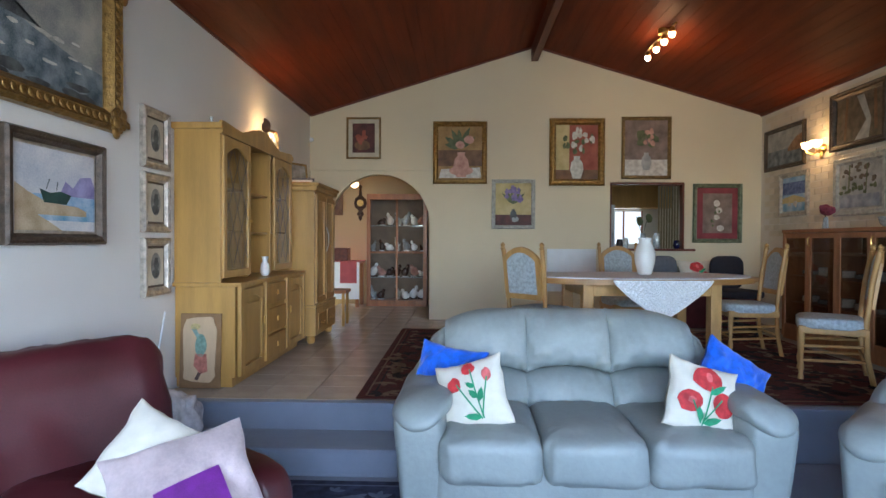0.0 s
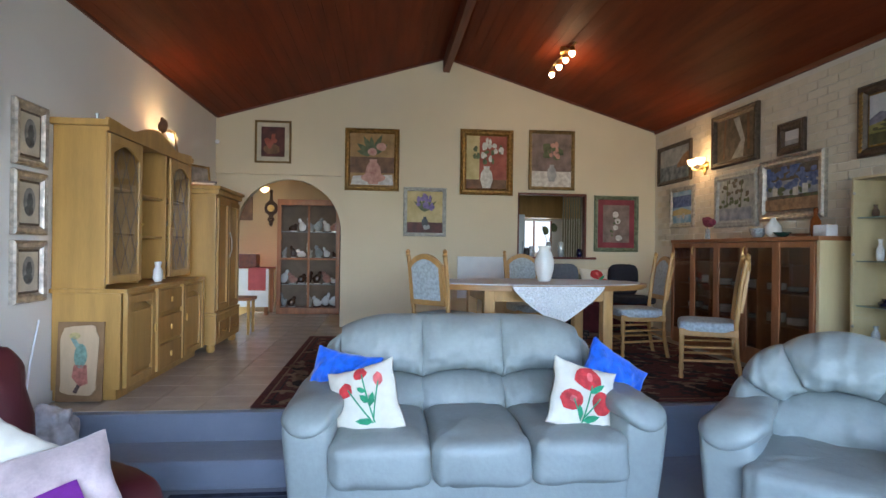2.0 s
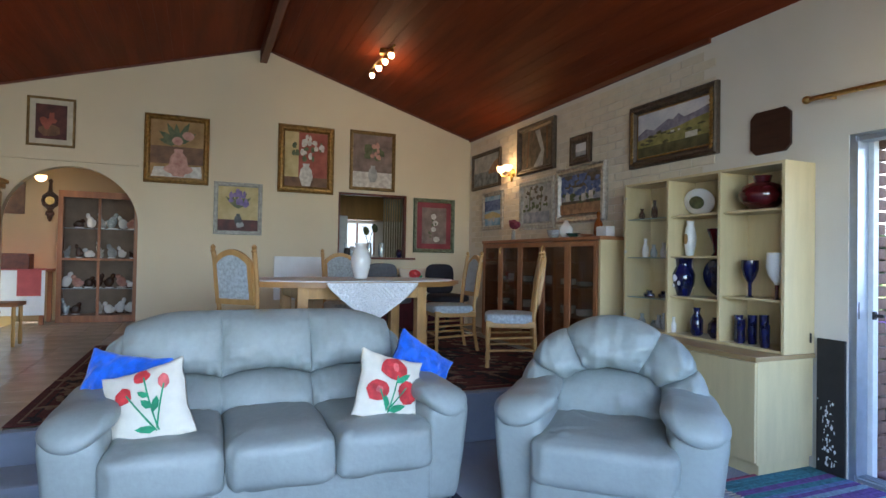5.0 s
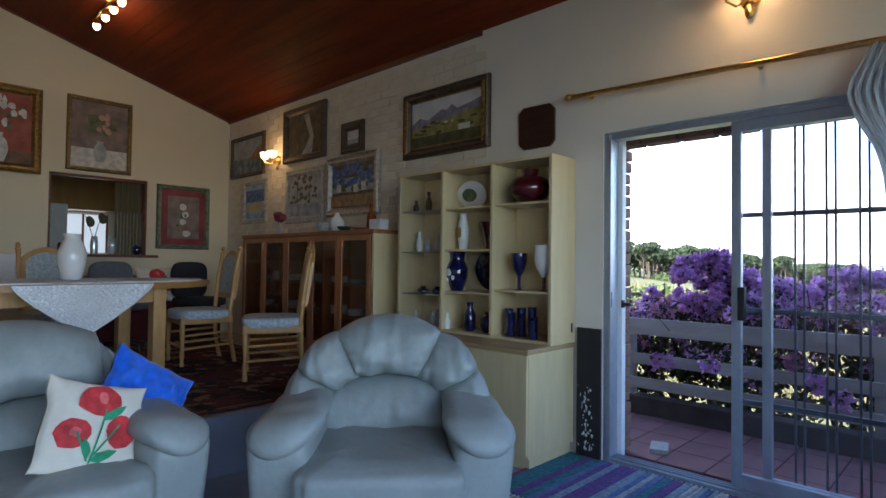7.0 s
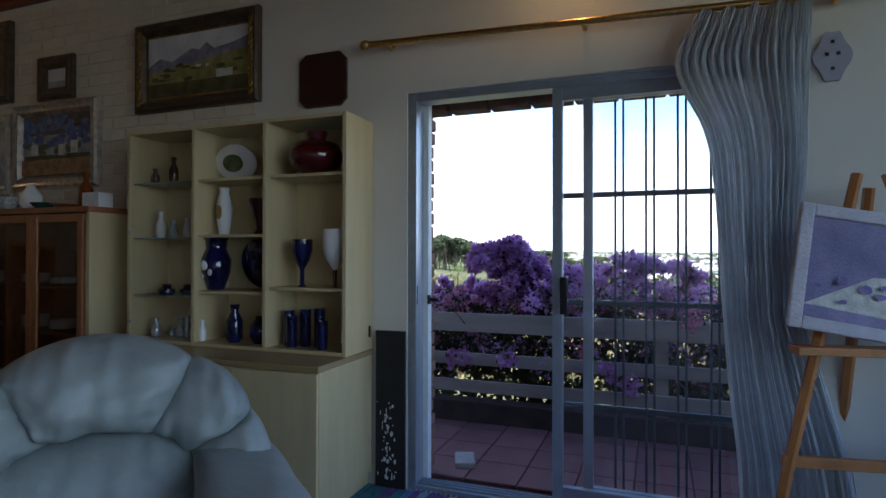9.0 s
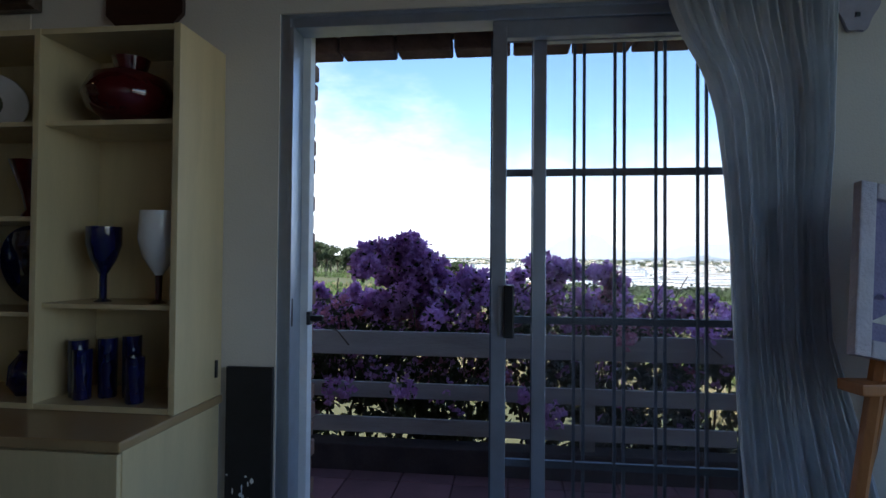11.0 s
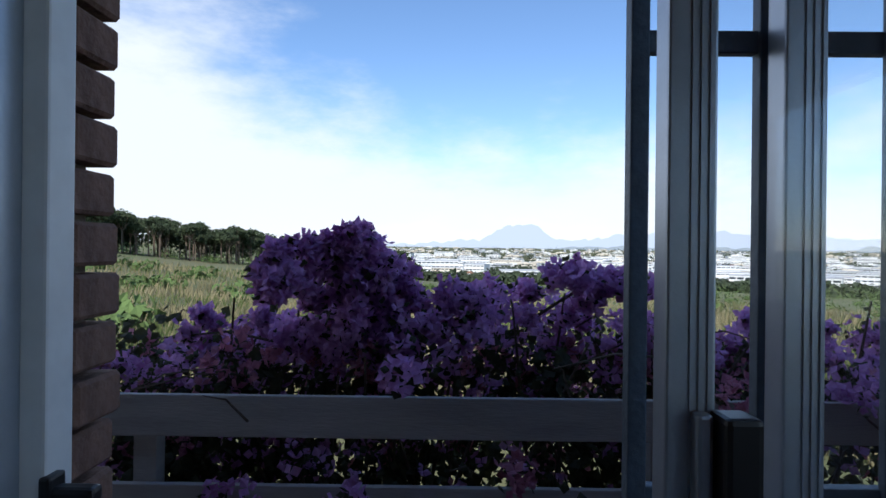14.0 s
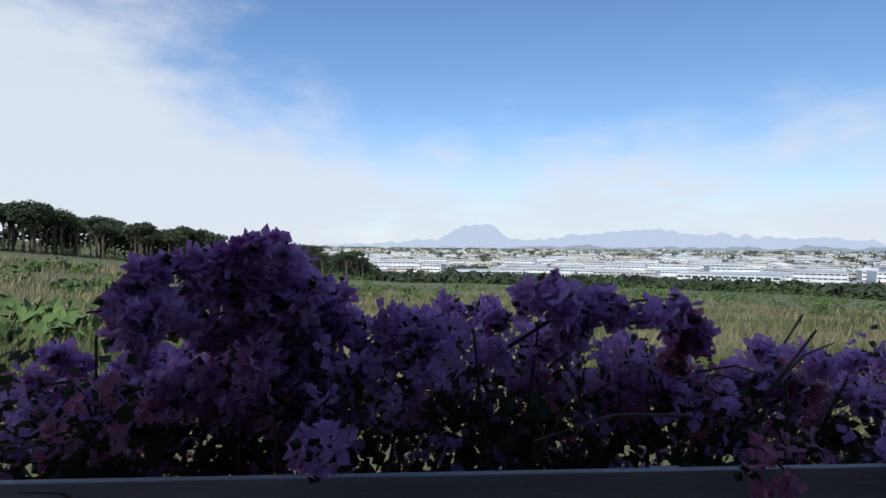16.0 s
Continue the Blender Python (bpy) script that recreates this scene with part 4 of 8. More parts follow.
def hutch():
    h = thing("hutch", "honey pine hutch with leaded glass doors over drawers and cupboards", "cabinet", pose(XL + 0.006, 4.1, UP + 0.006))
    W, D, DU, ZB, ZT = 1.62, 0.47, 0.33, 0.74, 1.84
    b = Build()
    b.box((D / 2 - 0.02, W / 2, 0.4), (D - 0.04, W - 0.02, 0.66), 0.004).box((D / 2 - 0.03, W / 2, 0.035), (D - 0.07, W - 0.04, 0.07), 0.004)
    b.box((D / 2, W / 2, ZB - 0.013), (D + 0.02, W + 0.03, 0.03), 0.008)
    b.part("base", PINE, h)
    b = Build()
    third = W / 3
    for k in (0, 2):
        b = Build()
        panel_door(b, D - 0.01, third * k + 0.05, third * (k + 1) - 0.05, 0.08, 0.69, 0.05)
        b.box((D - 0.014, third * (k + 0.5), 0.37), (0.02, third - 0.23, 0.42), 0.008)
        b.part("cupboard_door", PINE, h)
    for z, hh in ((0.17, 0.19), (0.385, 0.2), (0.605, 0.17)):
        Build().box((D - 0.012, W / 2, z), (0.024, third - 0.06, hh), 0.008).part("drawer", PINE_SHADED, h)
        Build().box((D + 0.006, W / 2, z), (0.012, 0.028, 0.04), 0.005).part("drawer_pull", BRASS, h)
    for y in (third * 1 - 0.07, third * 2 + 0.07):
        Build().box((D + 0.01, y, 0.42), (0.014, 0.018, 0.06), 0.005).part("knob", BRASS, h)
    for y in (0.0, third, 2 * third, W):
        Build().box((D - 0.006, min(max(y, 0.024), W - 0.024), 0.4), (0.03, 0.048, 0.64), 0.006).part("stile", PINE, h)
    # upper part: open shell
    b = Build()
    b.box((DU / 2, 0.012, (ZB + ZT) / 2), (DU, 0.024, ZT - ZB), 0.003).box((DU / 2, W - 0.012, (ZB + ZT) / 2), (DU, 0.024, ZT - ZB), 0.003)
    b.box((0.008, W / 2, (ZB + ZT) / 2), (0.014, W - 0.05, ZT - ZB), 0.002)
    b.box((DU / 2, third, (ZB + ZT) / 2), (DU - 0.02, 0.02, ZT - ZB - 0.02), 0.002).box((DU / 2, 2 * third, (ZB + ZT) / 2), (DU - 0.02, 0.02, ZT - ZB - 0.02), 0.002)
    b.box((DU / 2, W / 2, ZT - 0.012), (DU, W - 0.05, 0.024), 0.003)
    b.part("carcass", PINE, h)
    for z in (0.36, 0.68):
        for y, dz in ((W / 2, 0.0), (third / 2, 0.01), (W - third / 2, 0.01)):
            Build().box((DU / 2, y, ZB + z + dz), (DU - 0.07, third - 0.035, 0.016), 0.003).part("shelf", PINE, h)
    # waved cornice
    n = 40
    crest = lambda u: 0.03 + 0.075 * max(0.0, math.cos((u - 0.5) * 2 * math.pi * 0.95)) ** 1.2 * (1 if abs(u - 0.5) < 0.27 else 0) + 0.01 * math.cos((u - 0.5) * 12)
    pts = [(W * k / n, ZT + crest(k / n)) for k in range(n + 1)]
    b = Build().prism([(0, ZT - 0.05), *pts, (W, ZT - 0.05)][::-1], -0.012, 0.012, Matrix.Translation((DU + 0.005, 0, 0)) @ pose(0, 0, 0, 0, 0, 90))
    b.part("cornice", PINE, h)
    for y in (-0.01, W + 0.01):
        Build().box((DU / 2, y, ZT), (DU + 0.05, 0.045, 0.045), 0.01).part("cornice_return", PINE, h)
    for y0, nm in ((0.0, "glass_door"), (2 * third, "glass_door")):
        y1 = y0 + third
        b = Build()
        panel_door(b, DU + 0.008, y0 + 0.02, y1 - 0.01, ZB + 0.03, ZT - 0.06, 0.07)
        d = b.part(nm, PINE, h)
        p = Build().box((DU + 0.006, (y0 + y1) / 2, (ZB + ZT) / 2 - 0.01), (0.004, third - 0.14, ZT - ZB - 0.2)).part("pane", LEADED, h)
        b = Build()
        za, zb, ya, yb = ZB + 0.09, ZT - 0.14, y0 + 0.075, y1 - 0.065
        step = 0.125
        k = -6
        while k < 12:
            for s in (1, -1):
                zz = za + k * step * 1.0
                pts = []
                for q in range(21):
                    y = ya + (yb - ya) * q / 20
                    z = zz + s * (y - (ya + yb) / 2) * 1.9
                    if za <= z <= zb:
                        pts.append((DU + 0.011, y, z))
                if len(pts) > 1:
                    b.tube([pts[0], pts[-1]], 0.0022, 4)
            k += 2.4
        b.part("lead_lines", mat("lead came", (0.14, 0.13, 0.12), 0.5, 0.5), h)
        Build().lathe([(0.006, 0), (0.012, 0.012), (0.004, 0.024)], (0, 0, 0), 10, pose(DU + 0.02, (y1 - 0.035) if y0 == 0 else y0 + 0.045, ZB + 0.45, 0, 90)).part("knob", BRASS, h, True)


hutch()


def wardrobe():
    w = thing("wardrobe", "tall honey pine wardrobe with moulded cornice and drawers below", "wardrobe", pose(XL + 0.006, 5.8, UP + 0.006))
    D, W, H = 0.56, 0.88, 1.62
    Build().box((D / 2, W / 2, 0.86), (D - 0.03, W - 0.03, 1.46), 0.006).part("body", PINE, w)
    Build().box((D / 2, W / 2, 0.22), (D + 0.01, W + 0.01, 0.28), 0.008).part("plinth_drawers", PINE, w)
    Build().box((D / 2 + 0.01, W / 2, H - 0.02), (D + 0.06, W + 0.06, 0.035), 0.01).part("cornice", PINE, w)
    Build().box((D / 2 + 0.005, W / 2, H - 0.06), (D + 0.03, W + 0.03, 0.05), 0.012).part("cornice_moulding", PINE, w)
    Build().box((D / 2, W / 2, 0.375), (D + 0.02, W + 0.02, 0.03), 0.01).part("waist_moulding", PINE, w)
    for k in (0, 1):
        b = Build()
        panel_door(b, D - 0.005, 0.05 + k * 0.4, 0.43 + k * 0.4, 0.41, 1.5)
        b.part("door", PINE_SHADED, w)
        Build().box((D + 0.012, 0.25 + k * 0.38, 0.22), (0.012, 0.34, 0.16), 0.006).part("drawer", PINE_SHADED, w)
        Build().tube([(D + 0.02, 0.17 + k * 0.4, 0.2), (D + 0.035, 0.22 + k * 0.4, 0.19), (D + 0.035, 0.27 + k * 0.4, 0.19), (D + 0.02, 0.32 + k * 0.4, 0.2)], 0.006, 6).part("pull", BRASS, w, True)
    Build().tube([(D + 0.01, 0.43, 0.92), (D + 0.03, 0.44, 1.0), (D + 0.03, 0.44, 1.1), (D + 0.01, 0.43, 1.18)], 0.007, 6).part("handle", SILVER, w, True)
    for y in (0.06, W - 0.06):
        for x in (0.06, D - 0.06):
            Build().lathe([(0.03, 0), (0.045, 0.03), (0.04, 0.06), (0.03, 0.085)], (x, y, 0), 12).part("foot", PINE, w, True)


wardrobe()


def china_cabinet():
    c = thing("china_cabinet", "low reddish wood display cabinet with dark glass doors", "cabinet", pose(XR - 0.006, 6.56, UP + 0.006, 0, 0, 180))
    # local x runs into the room, local y toward the viewer
    D, W, H = 0.345, 2.3, 1.18
    b = Build().box((D / 2, W / 2, H - 0.015), (D + 0.02, W + 0.01, 0.035), 0.004).box((D / 2, W / 2, 0.06), (D - 0.02, W - 0.02, 0.12), 0.003).box((D / 2, 0.012, H / 2), (D, 0.024, H - 0.05), 0.003).box((0.01, W / 2, H / 2), (0.018, W - 0.05, H - 0.06))
    for k in (1, 2):
        b.box((D / 2, W * k / 3, H / 2), (D - 0.03, 0.02, H - 0.06))
    b.part("carcass", RED_WOOD, c)
    Build().box((D / 2, W - 0.016, H / 2 - 0.01), (D - 0.004, 0.03, H - 0.03), 0.003).part("end_panel", LAMINATE, c, label="pale laminate end panel")
    for z in (0.42, 0.72, 0.98):
        Build().box((D / 2 - 0.02, W / 2, z * 0.95), (D - 0.08, W - 0.1, 0.014)).part("shelf", RED_WOOD, c)
    n = 5
    for k in range(n):
        y0, y1 = 0.03 + (W - 0.07) * k / n, 0.03 + (W - 0.07) * (k + 1) / n
        b = Build()
        fw = 0.05
        b.box((D, y0 + fw / 2, H / 2 + 0.04), (0.022, fw - 0.004, H - 0.16), 0.004).box((D, y1 - fw / 2, H / 2 + 0.04), (0.022, fw - 0.004, H - 0.16), 0.004)
        b.box((D, (y0 + y1) / 2, H - 0.065), (0.02, y1 - y0 - 2 * fw, 0.05), 0.004).box((D, (y0 + y1) / 2, 0.145), (0.02, y1 - y0 - 2 * fw, 0.05), 0.004)
        b.part("door", RED_WOOD, c)
        Build().box((D, (y0 + y1) / 2, H / 2 + 0.04), (0.004, y1 - y0 - 2 * fw, H - 0.26)).part("pane", SMOKE, c)
        if k % 2:
            Build().tube([(D + 0.012, y0 + 0.025, H - 0.17), (D + 0.03, y0 + 0.025, H - 0.15), (D + 0.03, y0 + 0.025, H - 0.1), (D + 0.012, y0 + 0.025, H - 0.08)], 0.006, 6).part("handle", BRASS, c, True)
    return c


china_cabinet()


def shelf_unit():
    u = thing("shelf_unit", "pale laminate shelf unit on a cupboard base, full of ornaments", "shelf unit", pose(XR - 0.004, 4.03, 0, 0, 0, 180))
    D, DB, W, ZB, ZT = 0.285, 0.53, 1.46, 0.735, 1.955
    b = Build().box((DB / 2, W / 2, 0.4), (DB - 0.024, W, 0.63), 0.003).box((DB / 2 - 0.02, W / 2, 0.045), (DB - 0.07, W - 0.04, 0.09))
    b.part("base", LAMINATE, u)
    Build().box((DB / 2 + 0.003, W / 2, ZB - 0.014), (DB + 0.012, W + 0.012, 0.03), 0.006).part("base_top", LAM_EDGE, u)
    for k in range(3):
        Build().box((DB - 0.005, W * (k + 0.5) / 3, 0.4), (0.018, W / 3 - 0.008, 0.6), 0.003).part("cupboard_door", LAMINATE, u)
    b = Build()
    col = (W - 0.022) / 3
    for k in range(4):
        b.box((D / 2, 0.011 + col * k, (ZB + ZT) / 2 + 0.002), (D, 0.022, ZT - ZB), 0.002)
    b.box((0.006, W / 2, (ZB + ZT) / 2), (0.01, W - 0.03, ZT - ZB - 0.02)).box((D / 2, W / 2, ZT - 0.009), (D - 0.004, W - 0.05, 0.018)).box((D / 2, W / 2, ZB + 0.012), (D - 0.004, W - 0.05, 0.018))
    b.part("carcass", LAMINATE, u)
    for k, zs in ((0, (0.27, 0.6, 0.92)), (1, (0.3, 0.61, 0.92)), (2, (0.33, 0.92))):
        y = 0.011 + col * (k + 0.5)
        for z in zs:
            Build().box((D / 2 - 0.01, y, ZB + z), (D - 0.03, col - 0.024, 0.016 if k else 0.008), 0.002).part("shelf", LAMINATE if k else mat("green glass shelf", (0.25, 0.33, 0.3), 0.15), u)
    Build().box((D - 0.002, 0.011 + col / 2, (ZB + ZT) / 2), (0.004, col - 0.03, ZT - ZB - 0.05)).part("glass_door", PANE, u)
    for z in (0.12, 0.65, 1.1):
        Build().lathe([(0.008, 0), (0.013, 0.008), (0.008, 0.016)], (0, 0, 0), 10, pose(D + 0.004, 0.035, ZB + z, 0, 90)).part("hinge", SILVER, u, True)
    Build().box((D / 2, W + 0.004, ZB + 0.1), (0.012, 0.006, 0.06)).part("lock_plate", BLACK, u, m=Matrix.Translation((-0.1, 0, 0)))
    return u


shelf_unit()
# ---- pictures on the walls ----
P = {k: paint(k, a, b, s) for k, a, b, s in (
    ("stormy sky paint", (0.16, 0.2, 0.24), (0.5, 0.47, 0.4), 4), ("sea paint", (0.06, 0.1, 0.13), (0.3, 0.34, 0.36), 10),
    ("pale sky paint", (0.6, 0.64, 0.72), (0.8, 0.77, 0.75), 4), ("lagoon paint", (0.12, 0.4, 0.68), (0.5, 0.62, 0.72), 7),
    ("sand paint", (0.5, 0.36, 0.2), (0.62, 0.5, 0.34), 8), ("violet hill paint", (0.24, 0.2, 0.45), (0.4, 0.36, 0.6), 9),
    ("hull paint", (0.02, 0.05, 0.05), (0.03, 0.09, 0.07), 12), ("photo grey", (0.16, 0.16, 0.15), (0.36, 0.36, 0.34), 14),
    ("photo dark", (0.04, 0.045, 0.05), (0.12, 0.13, 0.13), 14), ("mount cream", (0.6, 0.54, 0.42), (0.66, 0.6, 0.47), 5),
    ("dark red paint", (0.05, 0.012, 0.012), (0.12, 0.03, 0.025), 9), ("ochre paint", (0.3, 0.17, 0.05), (0.42, 0.25, 0.09), 7),
    ("brown paint", (0.12, 0.06, 0.03), (0.22, 0.11, 0.05), 8), ("rose paint", (0.5, 0.22, 0.17), (0.62, 0.36, 0.28), 14),
    ("white paint dab", (0.6, 0.56, 0.5), (0.72, 0.7, 0.64), 20), ("leaf paint", (0.06, 0.09, 0.035), (0.14, 0.16, 0.07), 16),
    ("red ground paint", (0.28, 0.05, 0.03), (0.38, 0.1, 0.06), 7), ("yellow ground paint", (0.55, 0.42, 0.16), (0.62, 0.52, 0.26), 6),
    ("iris paint", (0.14, 0.1, 0.3), (0.28, 0.2, 0.42), 20), ("maroon mount", (0.22, 0.025, 0.04), (0.27, 0.04, 0.055), 6),
    ("pink mount", (0.5, 0.26, 0.24), (0.56, 0.32, 0.3), 6), ("grey brown paint", (0.17, 0.12, 0.1), (0.27, 0.2, 0.17), 8),
    ("mountain paint", (0.16, 0.15, 0.24), (0.3, 0.28, 0.36), 14), ("field paint", (0.2, 0.2, 0.05), (0.34, 0.3, 0.1), 14),
    ("dark field paint", (0.05, 0.05, 0.02), (0.11, 0.1, 0.04), 14), ("blue tree paint", (0.05, 0.09, 0.26), (0.16, 0.22, 0.42), 22),
    ("earth paint", (0.26, 0.14, 0.07), (0.42, 0.24, 0.12), 16), ("mist paint", (0.3, 0.32, 0.32), (0.5, 0.5, 0.48), 8),
    ("forest paint", (0.06, 0.05, 0.03), (0.16, 0.12, 0.08), 12), ("lake paint", (0.25, 0.28, 0.34), (0.45, 0.46, 0.5), 10), ("lilac paint", (0.17, 0.14, 0.3), (0.28, 0.24, 0.4), 6))}


def picture(wall, u, z0, z1, w, frame_mat, layers, label, fw=0.05, depth=0.035, mount=None, ornate=False, slip=None):
    """A framed picture. wall: n, w or e; u: the middle along the wall; layers: (material, outlines) back to front in -1..1."""
    zc, h = (z0 + z1) / 2, z1 - z0
    m = {"n": pose(u, YF - 0.003, zc), "w": pose(XL + 0.003, u, zc, 0, 0, 90), "e": pose(XR - EDGE, u, zc, 0, 0, -90)}[wall]
    t = thing("picture", label, "picture", m, "pictures on the walls")
    prof = [(0, 0), (0.0, -depth * 0.7), (fw * 0.2, -depth), (fw * 0.45, -depth * 0.75), (fw * 0.7, -depth * 0.85), (fw * 0.92, -depth * 0.4), (fw, -depth * 0.3), (fw, 0)]
    b = Build()
    corners = [(-1, -1), (1, -1), (1, 1), (-1, 1)]
    verts, faces = [], []
    for sx, sz in corners:
        for a, y in prof:
            verts.append((sx * (w / 2 - a), y, sz * (h / 2 - a)))
    n = len(prof)
    for c in range(4):
        for k in range(n):
            k2, c2 = (k + 1) % n, (c + 1) % 4
            faces.append((c * n + k, c2 * n + k, c2 * n + k2, c * n + k2))
    b._add(verts, faces)
    if ornate:
        rnd = random.Random(int(w * 1000))
        for sx, sz in corners:
            for k in range(10):
                b.puff((sx * (w / 2 - fw * rnd.uniform(-0.15, 0.9)), -depth * rnd.uniform(0.8, 1.1), sz * (h / 2 - fw * rnd.uniform(-0.15, 0.9))), (fw * 0.6, 0.03, fw * 0.5), 1.0, ry=rnd.uniform(0, 180), nu=8, nv=6)
        for k in range(int(w / 0.05)):
            for sz in (-1, 1):
                b.puff((-w / 2 + fw + k * 0.05, -depth * 0.85, sz * (h / 2 - fw * 0.45)), (0.035, 0.016, fw * 0.4), 1.0, ry=30 * sz, nu=8, nv=6)
        for k in range(int(h / 0.05)):
            for sx in (-1, 1):
                b.puff((sx * (w / 2 - fw * 0.45), -depth * 0.85, -h / 2 + fw + k * 0.05), (fw * 0.4, 0.016, 0.035), 1.0, ry=30, nu=8, nv=6)
    b.part("frame", frame_mat, t, True, 35)
    iw, ih, y = w / 2 - fw * 0.95, h / 2 - fw * 0.95, -0.008
    if slip:
        Build().prism([(-iw, -ih), (iw, -ih), (iw, ih), (-iw, ih)], y - 0.001, y).part("slip", slip, t)
        iw, ih, y = iw - 0.018, ih - 0.018, y - 0.003
    if mount:
        Build().prism([(-iw, -ih), (iw, -ih), (iw, ih), (-iw, ih)], y - 0.001, y).part("mount", mount[0], t)
        iw, ih, y = iw - mount[1], ih - mount[1], y - 0.003
    for k, (mt, outlines) in enumerate(layers):
        if outlines is None:
            Build().prism([(-iw, -ih), (iw, -ih), (iw, ih), (-iw, ih)], y - 0.001, y).part("painted_ground", P[mt], t)
        else:
            bb = Build()
            for o in outlines:
                bb.prism([(max(-1, min(1, x)) * iw, max(-1, min(1, q)) * ih) for x, q in o], y - 0.0006, y)
                y -= 0.00015
            bb.part("painted_shape", P[mt], t, kind="stuff" if len(outlines) > 1 else "")
        y -= 0.0012
    return t


EDGE = 0.009


def R(x0, z0, x1, z1):
    return [(x0, z0), (x1, z0), (x1, z1), (x0, z1)]


def ridge(pts, base=-1.0):
    return [(pts[0][0], base), *pts, (pts[-1][0], base)]


def dabs(seed, n, x0, x1, z0, z1, r, stretch=1.0):
    rnd = random.Random(seed)
    return [ellipse(rnd.uniform(x0, x1), rnd.uniform(z0, z1), r * rnd.uniform(0.6, 1.3), r * stretch * rnd.uniform(0.6, 1.3), 8, 0.25, seed + k) for k in range(n)]


VASE = [(-0.14, -0.55), (-0.24, -0.3), (-0.2, -0.1), (-0.1, 0.0), (-0.12, 0.08), (0.12, 0.08), (0.1, 0.0), (0.2, -0.1), (0.24, -0.3), (0.14, -0.55)]


def at(outline, dx, dz, k=1.0):
    return [(x * k + dx, z * k + dz) for x, z in outline]


# west wall
picture("w", 2.78, 2.0, 2.86, 1.28, GOLD, [("stormy sky paint", None), ("sea paint", [ridge([(-1, 0.0), (-0.5, 0.12), (0, -0.15), (0.6, -0.35), (1, -0.42)])]), ("photo dark", [ridge([(-1, 0.1), (-0.7, 0.45), (-0.45, 0.3), (-0.2, 0.1), (0.1, -0.15)], -0.1)]), ("white paint dab", dabs(3, 14, -0.9, 0.8, -0.6, -0.1, 0.07, 0.4)), ("photo dark", dabs(4, 8, -0.8, 0.9, -0.98, -0.75, 0.16, 0.5))], "seascape with rocks in a heavy carved gilt frame", 0.12, 0.07, ornate=True)
picture("w", 2.94, 1.36, 1.9, 0.7, DARKFRAME, [("pale sky paint", None), ("violet hill paint", [ridge([(0.05, -0.1), (0.2, 0.25), (0.4, 0.1), (0.6, 0.4), (0.9, 0.45), (1, 0.2)], -0.15)]), ("lagoon paint", [R(-0.6, -0.75, 1, -0.12)]), ("sand paint", [ridge([(-1, 0.1), (-0.7, -0.1), (-0.3, -0.3), (0.5, -0.38), (0.75, -0.48)], -0.62), ridge([(-1, -0.3), (-0.7, -0.5), (-0.2, -0.8), (0.1, -1)])]), ("hull paint", [[(-0.45, 0.0), (-0.35, -0.32), (0.2, -0.34), (0.33, -0.1), (0.05, -0.02), (-0.2, -0.08)], strip(-0.3, 0, -0.22, 0.25, 0.01), strip(-0.05, 0, -0.02, 0.2, 0.01)])], "beached fishing boat painting in a dark bronze frame", 0.055, 0.045, slip=SILVER)
for z0, z1 in ((1.85, 2.24), (1.435, 1.82), (1.02, 1.4)):
    picture("w", 3.845, z0, z1, 0.33, SILVER, [("mount cream", None), ("photo grey", [ellipse(0, 0.05, 0.62, 0.72, 20)]), ("photo dark", [ellipse(0.05, 0.1, 0.3, 0.42, 12, 0.12, 2), ellipse(-0.05, -0.35, 0.45, 0.25, 12, 0.1, 3)])], "old oval photograph in a silver frame", 0.055, 0.035, slip=DARKFRAME)
# north wall
picture("n", -1.0, 2.47, 3.02, 0.46, GOLD_D, [("dark red paint", None), ("brown paint", [ellipse(-0.1, -0.5, 0.7, 0.35, 12, 0.1, 1)]), ("red ground paint", dabs(9, 7, -0.5, 0.4, -0.3, 0.5, 0.22))], "dark still life with a wide cream mount", 0.028, 0.025, mount=(mat("cream mount", (0.55, 0.5, 0.38), 0.8), 0.055))
picture("n", 0.28, 2.14, 2.96, 0.71, GOLD, [("ochre paint", None), ("brown paint", [R(-1, -0.5, 1, 0.1)]), ("white paint dab", [[(-0.95, -0.95), (0.95, -0.95), (0.9, -0.55), (-0.85, -0.62)]]), ("leaf paint", [leaf(0, 0.2, a, l, 0.12) for a, l in ((150, 0.8), (120, 0.8), (95, 0.7), (60, 0.9), (30, 0.8), (170, 0.7))]), ("rose paint", [at(VASE, 0.05, -0.1, 1.5), ellipse(0.05, -0.68, 0.55, 0.18, 16), ellipse(0.4, 0.5, 0.22, 0.16, 10, 0.1), ellipse(0.0, 0.3, 0.2, 0.15, 10, 0.1)])], "jug with roses painted in a gilt frame", 0.065, 0.05)
picture("n", 1.81, 2.12, 3.0, 0.72, GOLD, [("red ground paint", None), ("yellow ground paint", [R(-1, -1, -0.35, 1)]), ("brown paint", [R(-1, -1, 1, -0.65)]), ("leaf paint", dabs(12, 16, -0.6, 0.7, 0.0, 0.6, 0.1)), ("white paint dab", [at(VASE, 0.0, -0.25, 1.3)] + dabs(8, 14, -0.2, 0.8, 0.05, 0.85, 0.11))], "white daisies in a vase in a broad gilt frame", 0.085, 0.05)
